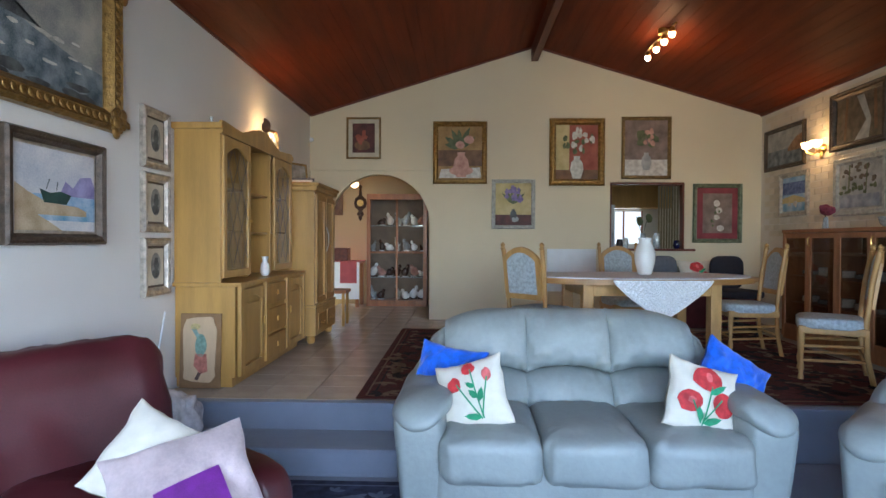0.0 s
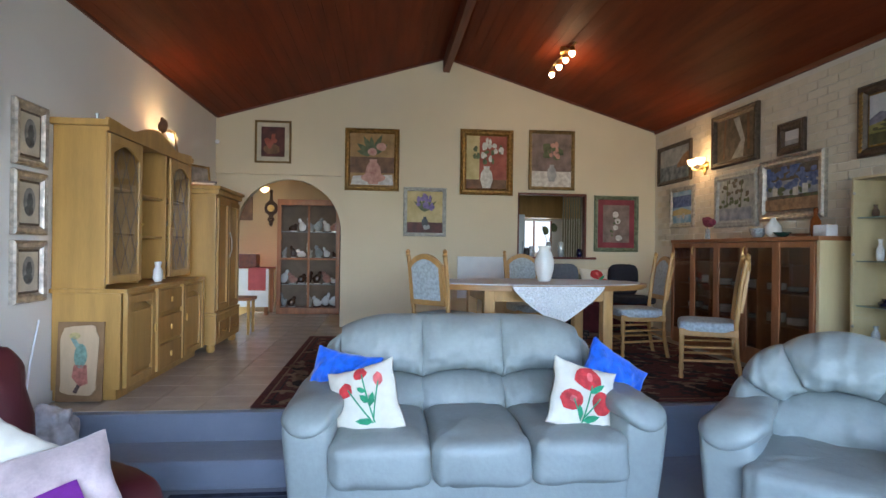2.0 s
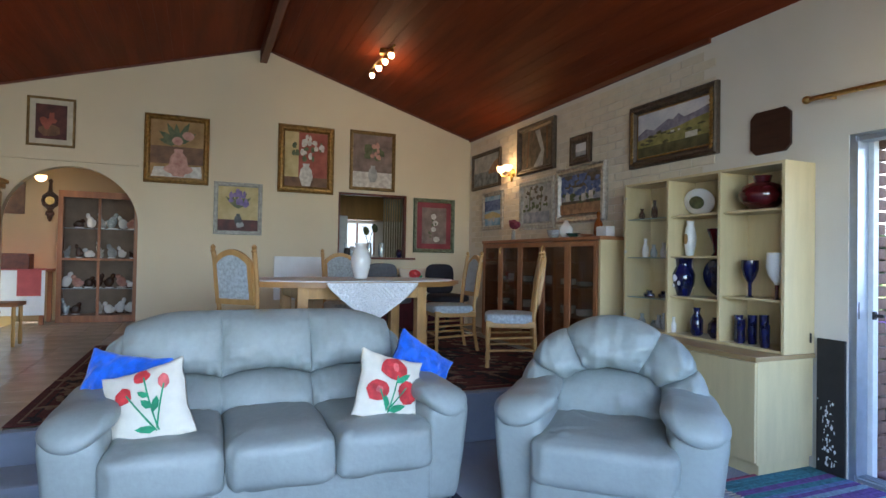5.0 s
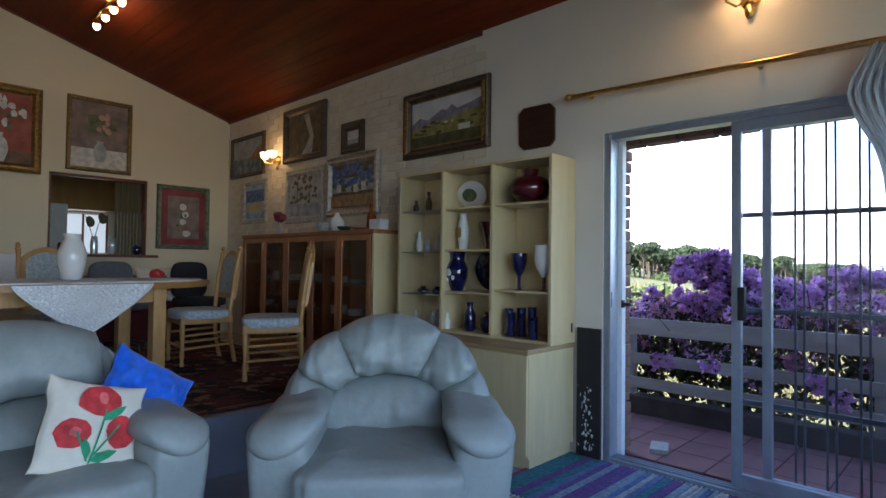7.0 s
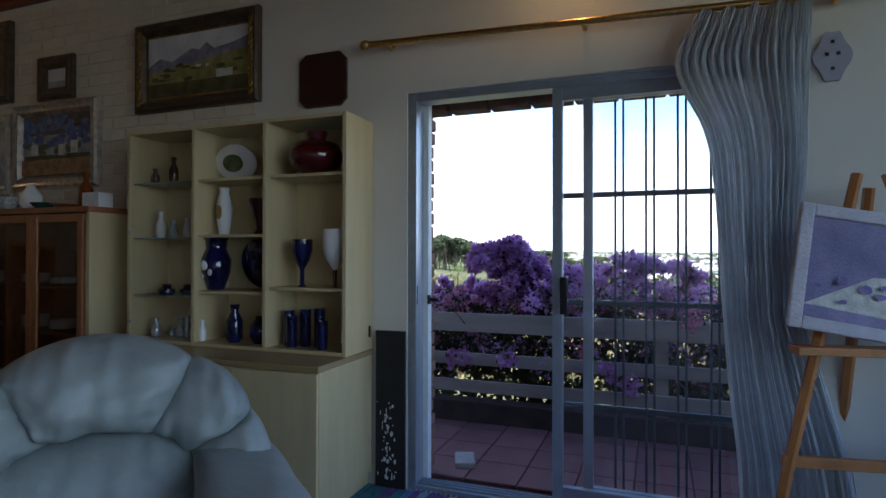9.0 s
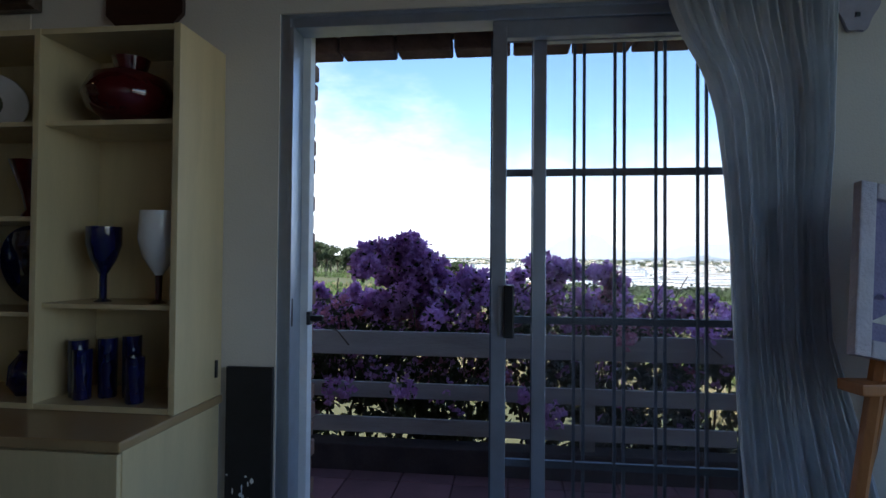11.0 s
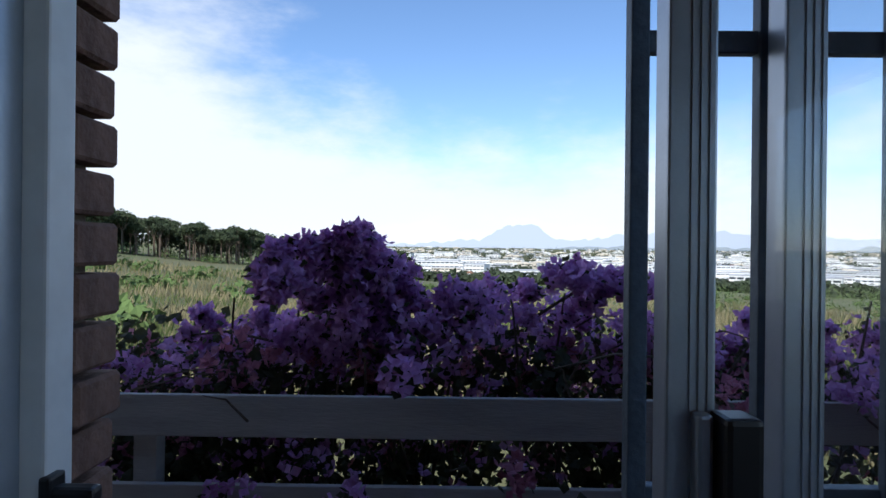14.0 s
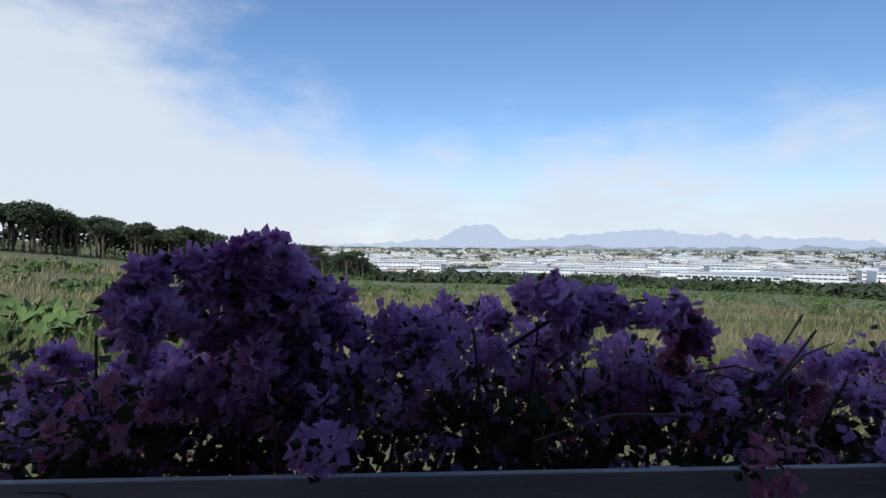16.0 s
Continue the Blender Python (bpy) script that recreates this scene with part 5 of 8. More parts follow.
picture("n", 2.71, 2.21, 3.02, 0.64, GOLD_D, [("grey brown paint", None), ("white paint dab", [R(-1, -1, 1, -0.42)]), ("leaf paint", dabs(14, 14, -0.4, 0.45, 0.05, 0.65, 0.14)), ("rose paint", dabs(15, 9, -0.3, 0.3, 0.15, 0.6, 0.1)), ("mist paint", [at(VASE, 0, -0.25, 1.0)])], "muted bouquet in a vase in an antique gold frame", 0.045, 0.04)
picture("n", 0.985, 1.55, 2.2, 0.57, PALEFRAME, [("yellow ground paint", None), ("dark red paint", [R(-1, -1, 1, -0.5)]), ("leaf paint", [leaf(0, 0, a, 0.85, 0.08) for a in (60, 80, 100, 120, 140, 40)]), ("iris paint", dabs(17, 16, -0.4, 0.45, 0.1, 0.75, 0.12)), ("photo dark", [at(VASE, 0, -0.3, 0.8)]), ("mist paint", dabs(18, 3, -0.1, 0.5, -0.8, -0.65, 0.12))], "blue irises in a vase in a pale green frame", 0.05, 0.035)
picture("n", 3.635, 1.38, 2.15, 0.63, GREENFRAME, [("grey brown paint", None), ("white paint dab", [ellipse(-0.05, 0.5, 0.22, 0.17, 12, 0.1), ellipse(0.1, 0.15, 0.22, 0.15, 12, 0.1), ellipse(-0.05, -0.2, 0.2, 0.13, 12, 0.1), ellipse(0.2, -0.75, 0.25, 0.15, 12, 0.1)]), ("leaf paint", dabs(19, 6, -0.5, 0.4, -0.7, 0.3, 0.08))], "white flowers in a wide red mount and green frame", 0.055, 0.035, mount=(P["maroon mount"], 0.075), slip=None)
# east wall
picture("e", 7.15, 2.28, 2.79, 0.84, DARKFRAME, [("mist paint", None), ("sea paint", [R(-1, -1, 1, -0.1)]), ("earth paint", [ridge([(0.2, -0.1), (0.6, 0.4), (1, 0.6)], -0.3)])], "coastal landscape in a dark gilt frame", 0.05)
picture("e", 6.94, 1.7, 2.21, 0.57, SILVER, [("lagoon paint", None), ("blue tree paint", [R(-1, 0.0, 1, 0.7)]), ("yellow ground paint", [ridge([(-1, -0.2), (0, -0.05), (1, -0.3)], -0.5)]), ("white paint dab", dabs(22, 3, -0.5, 0.2, -0.6, -0.3, 0.15))], "bright blue bay in a silver frame", 0.055)
picture("e", 5.87, 2.33, 2.92, 0.8, DARKFRAME, [("forest paint", None), ("mist paint", [[(-0.2, -1), (0.3, -0.2), (-0.1, 0.9), (0.2, 0.9), (0.5, -0.2), (0.4, -1)]]), ("brown paint", [strip(-0.6, -0.9, -0.5, 0.95, 0.05), strip(0.7, -0.7, 0.65, 0.95, 0.06)])], "misty forest path in a dark carved frame", 0.07, 0.05)
picture("e", 5.845, 1.66, 2.25, 0.75, PALEFRAME, [("mist paint", None), ("forest paint", dabs(24, 26, -0.95, 0.9, 0.0, 0.95, 0.09)), ("leaf paint", [strip(-0.5, -0.3, -0.45, 0.95, 0.03), strip(0.3, -0.3, 0.36, 0.9, 0.025)] + dabs(25, 12, -0.95, 0.95, -0.35, 0.1, 0.1)), ("lake paint", [R(-0.9, -0.95, 0.9, -0.4)])], "winter lake with trees in a silvery frame", 0.075)
picture("e", 5.015, 2.31, 2.61, 0.35, DARKFRAME, [("pale sky paint", None), ("lake paint", [R(-1, -1, 1, -0.3)])], "small pale seascape in a wide dark frame", 0.085, 0.04)
picture("e", 5.01, 1.7, 2.29, 0.84, SILVER, [("forest paint", None), ("lake paint", [R(-1, -0.3, 1, 0.35)]), ("blue tree paint", dabs(26, 46, -0.97, 0.97, 0.05, 0.97, 0.14)), ("leaf paint", dabs(27, 16, -0.95, 0.95, -0.5, 0.1, 0.1)), ("earth paint", [R(-1, -0.95, 1, -0.45)]), ("white paint dab", [R(-0.7, -0.3, -0.5, 0.05), R(0.1, -0.35, 0.3, 0.0), R(0.45, -0.3, 0.65, 0.1)])], "white cottages under blue gum trees, silver frame", 0.085, 0.05)
picture("e", 3.78, 2.14, 2.7, 0.96, DARKFRAME, [("pale sky paint", None), ("mountain paint", [ridge([(-1, 0.05), (-0.75, 0.3), (-0.5, 0.15), (-0.1, 0.5), (0.05, 0.42), (0.2, 0.62), (0.35, 0.4), (0.7, 0.5), (1, 0.65)])]), ("field paint", [ridge([(-1, -0.2), (-0.4, -0.05), (0.2, 0.05), (0.6, 0.2), (1, 0.3)])]), ("dark field paint", [R(-1, -1, 1, -0.55)] + dabs(28, 14, -0.9, 0.9, -0.5, 0.0, 0.12, 0.5)), ("white paint dab", [R(0.4, -0.55, 0.72, -0.3), R(0.0, -0.15, 0.1, -0.05), R(0.2, -0.15, 0.26, -0.06)])], "mountain valley with a white cottage, dark and gold frame", 0.075, 0.05, slip=GOLD)
for sx in (-1, 1):
    b = Build()
    for k in range(13):
        b.puff((0, 0, -0.22 + k * 0.036), (0.03, 0.02, 0.05), 0.9, ry=35, nu=8, nv=6)
    b.part("rope_moulding", GOLD, [o for o in bpy.data.objects if o.name.startswith("picture")][-1], True, m=pose(sx * 0.435, -0.046, 0.0))

# ---- lamps ----


def sconce(m):
    s = thing("wall_lamp", "brass wall lamp with lit frosted glass shades", "lamp", m, "wall lamps")
    b = Build().lathe([(0.055, 0), (0.05, 0.012), (0.02, 0.03)], (0, 0, 0), 14, pose(0, 0, 0, 90))
    for sx in (-1, 1):
        b.tube([(0, -0.02, 0), (sx * 0.05, -0.08, -0.05), (sx * 0.085, -0.13, -0.03), (sx * 0.085, -0.13, 0.0)], 0.008, 6)
    b.puff((0, -0.025, -0.07), (0.05, 0.03, 0.09), 1.0, nu=10, nv=8)
    b.part("bracket", BRASS, s, True)
    for sx in (-1, 1):
        Build().lathe([(0.016, 0), (0.045, 0.02), (0.052, 0.05), (0.058, 0.075), (0.05, 0.075)], (sx * 0.085, -0.13, 0.0), 14).part("shade", SHADE, s, True, 60)
        Build().puff((sx * 0.085, -0.13, 0.05), (0.04, 0.04, 0.05), 1.0, nu=10, nv=8).part("bulb", BULB, s, True)
    return s


sc = sconce(pose(XL + 0.003, 5.72, 2.34, 0, 0, 90))
copy_thing(sc, pose(XR - EDGE, 6.42, 2.4, 0, 0, -90))
copy_thing(sc, pose(XR - 0.003, 1.5, 2.7, 0, 0, -90))


def spot_bar():
    s = thing("ceiling_spotlight", "brass spotlight bar with four lit bulbs on the sloping ceiling", "lamp", pose(2.4, 6.3, roof_z(2.4)))
    b = Build().lathe([(0.055, -0.045), (0.06, -0.02), (0.05, 0.03)], (0, -0.1, 0), 16)
    b.tube([(0.01, -0.42, -0.05), (0, -0.1, -0.06), (-0.02, 0.2, -0.06), (0, 0.42, -0.06)], 0.011, 8)
    b.part("bar", BRASS, s, True)
    for y in (-0.34, -0.12, 0.12, 0.4):
        Build().lathe([(0.014, 0.0), (0.03, -0.02), (0.034, -0.06)], (0, y, -0.055), 14).part("holder", BRASS, s, True)
        Build().puff((0, y, -0.13), (0.066, 0.066, 0.075), 1.0, nu=14, nv=10).part("bulb", BULB, s, True)


spot_bar()

# ---- curtain, rod, easel by the door ----
b = Build().tube([(XR - 0.08, 2.56, 2.355), (XR - 0.08, 0.3, 2.285)], 0.016, 10)
b.puff((XR - 0.08, 2.58, 2.356), (0.05, 0.06, 0.05), 1.0, nu=12, nv=8)
rod = thing("curtain_rod", "brass curtain rod with ball ends over the door", "curtain rod")
b.part("pole", BRASS, rod, True)
for y, z in ((2.45, 2.352), (1.45, 2.32), (0.45, 2.29)):
    Build().box((XR - 0.042, y, z), (0.08, 0.02, 0.03), 0.004).part("bracket", BRASS, rod)


def curtain():
    c = thing("curtain", "long white pleated curtain drawn to one side of the door", "curtain", pose(XR - 0.1, 0.0, 0))

    def fn(u, v):
        z = 0.03 + v * 2.25
        y1 = lerp2(z, (0.03, 0.41, 0.76, 1.12, 1.47, 1.68, 1.8, 1.93, 2.06, 2.14, 2.28), (0.8, 0.823, 0.862, 0.887, 0.905, 0.925, 0.955, 1.02, 1.065, 1.05, 0.985))
        y0 = lerp2(z, (0.03, 0.4, 1.0, 1.3, 1.6, 2.28), (0.36, 0.42, 0.58, 0.59, 0.565, 0.55))
        warp = u + 0.035 * noise.noise(Vector((u * 5, v * 0.7, 1))) + 0.012 * noise.noise(Vector((u * 14, v * 1.6, 4)))
        amp = 0.019 + 0.016 * noise.noise(Vector((u * 9, v * 1.2, 8)))
        x = amp * math.sin(warp * 15 * 2 * math.pi) + 0.007 * math.sin(warp * 37 * 2 * math.pi + v * 2) + 0.02 * noise.noise(Vector((u * 4, v * 2, 2)))
        if v > 0.95:
            x = x * 0.5 + 0.008 * math.sin(u * 45 * 2 * math.pi)
        sweep = 0.05 * max(0, 1 - abs(v - 0.55) * 3) * u
        return (x - sweep, y0 + (y1 - y0) * u, z + 0.012 * math.sin(u * 30) * (v > 0.97))

    b = Build().grid(fn, 260, 44)
    ob = b.part("fabric", CURTAIN, c, True, 80)
    sol = ob.modifiers.new("thickness", "SOLIDIFY")
    sol.thickness = 0.003


def lerp2(x, xs, ys):
    return float(np.interp(x, xs, ys))


curtain()


def easel():
    e = thing("easel", "light wooden artist's easel", "easel", pose(3.9, 0.365, 0, 0, 0, -80))
    w = mat("orange pine easel", (0.42, 0.17, 0.05), 0.45, 0, 0.15, 5, 0.08, 40, (4, 4, 0.5))
    b = Build()
    b.tube([(-0.46, -0.12, 0), (-0.34, -0.02, 0.45), (-0.05, 0.1, 1.55)], 0.02, 6)
    b.part("leg", w, e)
    Build().tube([(0.46, -0.12, 0), (0.34, -0.02, 0.45), (0.05, 0.1, 1.55)], 0.02, 6).part("leg", w, e)
    Build().tube([(0, 0.45, 0), (0, 0.12, 1.5)], 0.02, 6).part("leg", w, e)
    Build().box((0, -0.01, 0.5), (0.7, 0.03, 0.04), 0.004).part("crossbar", w, e)
    Build().box((0, 0.02, 0.9), (0.6, 0.09, 0.03), 0.004).part("ledge", w, e)
    return e


easel()


def easel_picture():
    t = thing("picture", "still life with white cloth and flowers in a pale frame", "picture", pose(3.885, 0.365, 1.165, -9, 0, -80) @ pose(0, 0, 0, 0, 10, 0))
    w, h, fw = 0.62, 0.46, 0.045
    b = Build()
    for sx in (-1, 1):
        b.box((sx * (w / 2 - fw / 2), 0, 0), (fw, 0.03, h), 0.006)
    for sz in (-1, 1):
        b.box((0, 0, sz * (h / 2 - fw / 2)), (w - 2 * fw, 0.03, fw), 0.006)
    b.part("frame", mat("lilac white frame", (0.5, 0.46, 0.5), 0.5, 0, 0.1, 20, 0.4, 90), t)
    y = 0.0
    for mt, outs in (("lilac paint", [R(-1, -1, 1, 1)]), ("white paint dab", [[(-1, -0.75), (-0.2, -0.05), (0.4, 0.05), (1, -0.2), (1, -0.9), (0.1, -0.8)]]), ("leaf paint", dabs(33, 14, 0.05, 0.95, 0.1, 0.8, 0.16)), ("rose paint", dabs(34, 9, 0.2, 0.9, 0.2, 0.8, 0.1)), ("iris paint", dabs(35, 8, -0.9, 0.2, -0.7, -0.2, 0.07))):
        bb = Build()
        for o in outs:
            bb.prism([(x * (w / 2 - fw), z * (h / 2 - fw)) for x, z in [(max(-1, min(1, p)), max(-1, min(1, q))) for p, q in o]], y - 0.001, y)
            y -= 0.0002
        bb.part("painted_shape", P[mt], t, kind="stuff" if len(outs) > 1 else "")
        y -= 0.0025


easel_picture()

# plaque, tray, board by the door
tr = Build().prism([(-0.15, -0.11), (-0.11, -0.15), (0.11, -0.15), (0.15, -0.11), (0.15, 0.11), (0.11, 0.15), (-0.11, 0.15), (-0.15, 0.11)], -0.02, 0).part("wall_tray", mat("dark polished wood", (0.04, 0.018, 0.012), 0.3, 0, 0.3, 4, 0, 40, (1, 1, 6)), m=pose(XR - 0.003, 2.88, 2.22, 0, 0, -90))
tagged(tr, "dark octagonal wooden tray hung on the wall", "tray")
pl = thing("wall_plaque", "pale scalloped ceramic plaque hung on the wall", "plaque", pose(XR - 0.003, 0.46, 2.06, 0, 0, -90))
Build().prism([(0.062 * math.cos(a) * (1 + 0.14 * math.cos(4 * a)), 0.105 * math.sin(a) * (1 + 0.06 * math.cos(6 * a))) for a in [2 * math.pi * k / 40 for k in range(40)]], -0.014, 0).part("body", mat("lilac grey ceramic", (0.36, 0.34, 0.4), 0.4, 0, 0.1, 20), pl, True, 30)
b = Build()
for x, z in ((-0.02, 0.01), (0.02, 0.01), (0.0, 0.06), (0.0, -0.05)):
    b.box((x, -0.016, z), (0.014, 0.004, 0.014), 0.002)
b.part("holes", BLACK, pl, kind="stuff")
board = thing("leaning_board", "black board with flaking white paint leaning by the door", "board", pose(XR - 0.006, 2.455, 0.0, 0, 0, -90))
Build().box((0, -0.012, 0.42), (0.17, 0.018, 0.84), 0.002).part("panel", mat("flat black paint", (0.012, 0.011, 0.013), 0.6, 0, 0.3, 10), board)
b = Build()
rnd = random.Random(8)
for k in range(60):
    z = 0.06 + 0.42 * rnd.random() ** 1.5
    b.prism(ellipse(rnd.gauss(-0.01, 0.022), z, rnd.uniform(0.002, 0.008), rnd.uniform(0.003, 0.014), 7, 0.4, k), -0.0225, -0.0215)
b.part("flaked_paint", WHITE_P, board, kind="stuff")

# ---- rugs ----


def rag_rug():
    r = thing("rag_rug", "striped blue and purple rag rug in front of the door", "rug", pose(3.78, 1.75, 0.004, 0, 0, 0))
    cols = [(0.05, 0.1, 0.24), (0.2, 0.28, 0.36), (0.26, 0.05, 0.09), (0.12, 0.06, 0.22), (0.32, 0.34, 0.36), (0.04, 0.16, 0.2), (0.1, 0.16, 0.32)]
    mats = [mat("rag strip", c, 0.95, 0, 0.35, 40, 0.8, 120) for c in cols]
    rnd = random.Random(2)
    y = -0.85
    while y < 0.85:
        w = rnd.uniform(0.02, 0.06)
        Build().box((0, y + w / 2, 0.004), (0.82, w - 0.003, 0.012), 0.003, seg=1).part("stripe", rnd.choice(mats), r)
        y += w
    b = Build()
    for k in range(60):
        for sx in (-1, 1):
            b.box((sx * 0.435, -0.83 + k * 0.028, 0.003), (0.05, 0.006, 0.004), rz=rnd.uniform(-20, 20))
    b.part("fringe", mat("cream fringe", (0.5, 0.46, 0.42), 0.95), r, kind="stuff")


rag_rug()


def motif_rug(name, label, m, w, d, base, mts, seed, count, z=0.008):
    r = thing(name, label, "rug", m)
    Build().box((0, 0, z / 2), (w, d, z), 0.003).part("pile", base, r)
    rnd = random.Random(seed)
    for q, mt in enumerate(mts):
        b = Build()
        for k in range(count):
            x, y = rnd.uniform(-w / 2 + 0.1, w / 2 - 0.1), rnd.uniform(-d / 2 + 0.1, d / 2 - 0.1)
            a, s = rnd.uniform(0, 360), rnd.uniform(0.05, 0.13)
            for j in range(3):
                b.prism(leaf(0, 0, a + j * 55, s, s * 0.22), -0.0008, 0.0008, Matrix.Translation((x, y, z + 0.001 + q * 0.0015)) @ pose(0, 0, 0, 90))
        for sx in (-1, 1):
            b.box((sx * (w / 2 - 0.06 - q * 0.05), 0, z + 0.0004), (0.012, d - 0.12 - q * 0.1, 0.0012)).box((0, sx * (d / 2 - 0.06 - q * 0.05), z + 0.0004), (w - 0.12 - q * 0.1, 0.012, 0.0012))
        b.part("woven_motif", mt, r, True, kind="stuff")


motif_rug("dining_rug", "dark red patterned rug under the dining table", pose(1.66, 5.37, UP + 0.005), 4.1, 2.96, RED_RUG, (RUG_TAN, RUG_DARK), 4, 420, 0.006)
motif_rug("lounge_rug", "navy rug with a floral pattern before the sofa", pose(0.6, 2.3, 0.001), 2.6, 2.2, NAVY_RUG, (mat("grey blue rug motif", (0.12, 0.14, 0.2), 0.95),), 6, 160)

# ---- small things ----


def vase(name, label, m, profile, material, parts=()):
    v = thing(name, label, name.split("_")[-1], m)
    Build().lathe(profile, (0, 0, 0), 20).part("body", material, v, True, 50)
    for nm, bld, mt in parts:
        bld.part(nm, mt, v, True, 50)
    return v


TALL = [(0.04, 0), (0.05, 0.01), (0.07, 0.1), (0.075, 0.17), (0.055, 0.24), (0.04, 0.27), (0.05, 0.3), (0.045, 0.3), (0.035, 0.27)]


def scaled(profile, k, kz=None):
    return [(r * k, z * (kz or k)) for r, z in profile]


vase("table_vase", "white china vase standing on the table", TABLE @ pose(0.08, 0.02, 0.7545), scaled(TALL, 1.22, 1.08), CERAMIC)
SH = XR - 0.165
ZB = 0.735


def shelf_z(k):
    return ZB + k


vase("china_vase", "white china vase with a painted panel", pose(SH + 0.02, 3.45, shelf_z(0.618)), scaled(TALL, 0.62, 0.9), CERAMIC, (("painted_panel", Build().puff((-0.046, 0, 0.13), (0.006, 0.045, 0.08), 0.8, nu=12, nv=8), P["ochre paint"]),))
vase("cobalt_vase", "dark blue glass vase with white flowers", pose(SH, 3.49, shelf_z(0.308)), [(0.045, 0), (0.05, 0.01), (0.08, 0.1), (0.085, 0.17), (0.055, 0.23), (0.06, 0.28), (0.08, 0.3), (0.075, 0.3)], COBALT, (("white_flowers", Build().puff((-0.08, 0.01, 0.14), (0.02, 0.05, 0.06), 1.0, nu=8, nv=6).puff((-0.075, -0.025, 0.1), (0.02, 0.03, 0.04), 1.0, nu=8, nv=6).puff((-0.07, 0.03, 0.08), (0.02, 0.02, 0.03), 1.0, nu=8, nv=6), CERAMIC),))
vase("small_cobalt_vase", "small cobalt blue glass vase", pose(SH - 0.03, 3.33, ZB + 0.022), [(0.03, 0), (0.045, 0.02), (0.045, 0.12), (0.02, 0.17), (0.028, 0.21), (0.022, 0.21)], COBALT)
vase("cobalt_jar", "round dark blue glass jar", pose(SH - 0.02, 3.17, ZB + 0.022), [(0.03, 0), (0.055, 0.04), (0.05, 0.1), (0.02, 0.14), (0.025, 0.15)], COBALT)
vase("white_bottle", "small cream porcelain bottle", pose(SH - 0.06, 3.53, ZB + 0.022), [(0.02, 0), (0.024, 0.06), (0.012, 0.09), (0.014, 0.12)], CERAMIC)
vase("ruby_vase", "wide ruby red glass vase", pose(SH + 0.01, 2.83, shelf_z(0.93)), [(0.06, 0), (0.13, 0.05), (0.15, 0.1), (0.12, 0.16), (0.05, 0.19), (0.06, 0.23), (0.05, 0.23)], RUBY)
vase("ruby_tulip_vase", "flared ruby glass vase", pose(SH + 0.02, 3.20, shelf_z(0.618)), [(0.04, 0), (0.02, 0.03), (0.03, 0.08), (0.07, 0.2), (0.065, 0.2)], RUBY)
for y, h in ((2.94, 0.2), (2.88, 0.24), (2.8, 0.25), (2.74, 0.18), (2.98, 0.23)):
    vase("blue_tumbler", "slim dark blue glass tumbler", pose(SH - 0.05 + (h - 0.2), y, ZB + 0.022), [(0.026, 0), (0.028, 0.005), (0.03, h * 0.8), (0.03, h * 0.82), (0.028, h * 0.82)], COBALT)
vase("blue_goblet", "blue glass goblet on the shelf", pose(SH, 2.91, shelf_z(0.33)), [(0.04, 0), (0.012, 0.02), (0.012, 0.1), (0.04, 0.15), (0.055, 0.2), (0.055, 0.26), (0.05, 0.26)], COBALT)
vase("white_goblet", "white frosted glass cup on a red stem", pose(SH - 0.03, 2.69, shelf_z(0.33)), [(0.012, 0.1), (0.05, 0.16), (0.065, 0.22), (0.06, 0.31), (0.055, 0.31)], CERAMIC, (("stem", Build().lathe([(0.045, 0), (0.01, 0.02), (0.012, 0.11)]), RUBY),))
plate = thing("display_plate", "white plate with a painted scene on the shelf", "plate", pose(SH + 0.03, 3.39, shelf_z(0.93) + 0.1, 0, -14, 0))
Build().lathe([(0.001, 0.0), (0.09, 0.0), (0.145, -0.018), (0.145, -0.012), (0.09, 0.008), (0.001, 0.008)], (0, 0, 0), 28, pose(0, 0, 0, 0, -90)).part("dish", CERAMIC, plate, True, 40, m=Matrix.Diagonal((1, 1, 0.72, 1)))
Build().prism(ellipse(0, 0, 0.07, 0.05, 20), -0.001, 0.001, pose(-0.012, 0, 0, 0, 0, 90)).part("painted_scene", P["leaf paint"], plate)
dp = thing("cobalt_plate", "dark blue glass plate standing on the shelf", "plate", pose(SH + 0.06, 3.22, shelf_z(0.308) + 0.145, 0, -12, 0))
Build().lathe([(0.001, 0.0), (0.09, 0.0), (0.145, -0.016), (0.145, -0.01), (0.09, 0.008), (0.001, 0.008)], (0, 0, 0), 28, pose(0, 0, 0, 0, -90)).part("dish", COBALT, dp, True, 40)
rnd = random.Random(12)
for z, kinds in ((0.022, 5), (0.276, 4), (0.606, 5), (0.926, 3)):
    for k in range(kinds):
        h, r = rnd.uniform(0.06, 0.17), rnd.uniform(0.02, 0.035)
        mt = {0.022: CRYSTAL, 0.276: COBALT, 0.606: rnd.choice((CERAMIC, CRYSTAL)), 0.926: DARKGLAZE}[z]
        if z == 0.276:
            h, r = 0.055, 0.045
        vase("glass_ornament", {0.022: "small cut crystal ornament", 0.276: "blue glass bowl on a glass shelf", 0.606: "small white and crystal ornament", 0.926: "dark brown glazed jug"}[z], pose(SH + rnd.uniform(-0.05, 0.06), 3.9 - k * 0.36 / kinds, ZB + z), [(r * 0.7, 0), (r, h * 0.2), (r * 0.95, h * 0.5), (r * 0.4, h * 0.75), (r * 0.6, h), (r * 0.5, h)], mt)
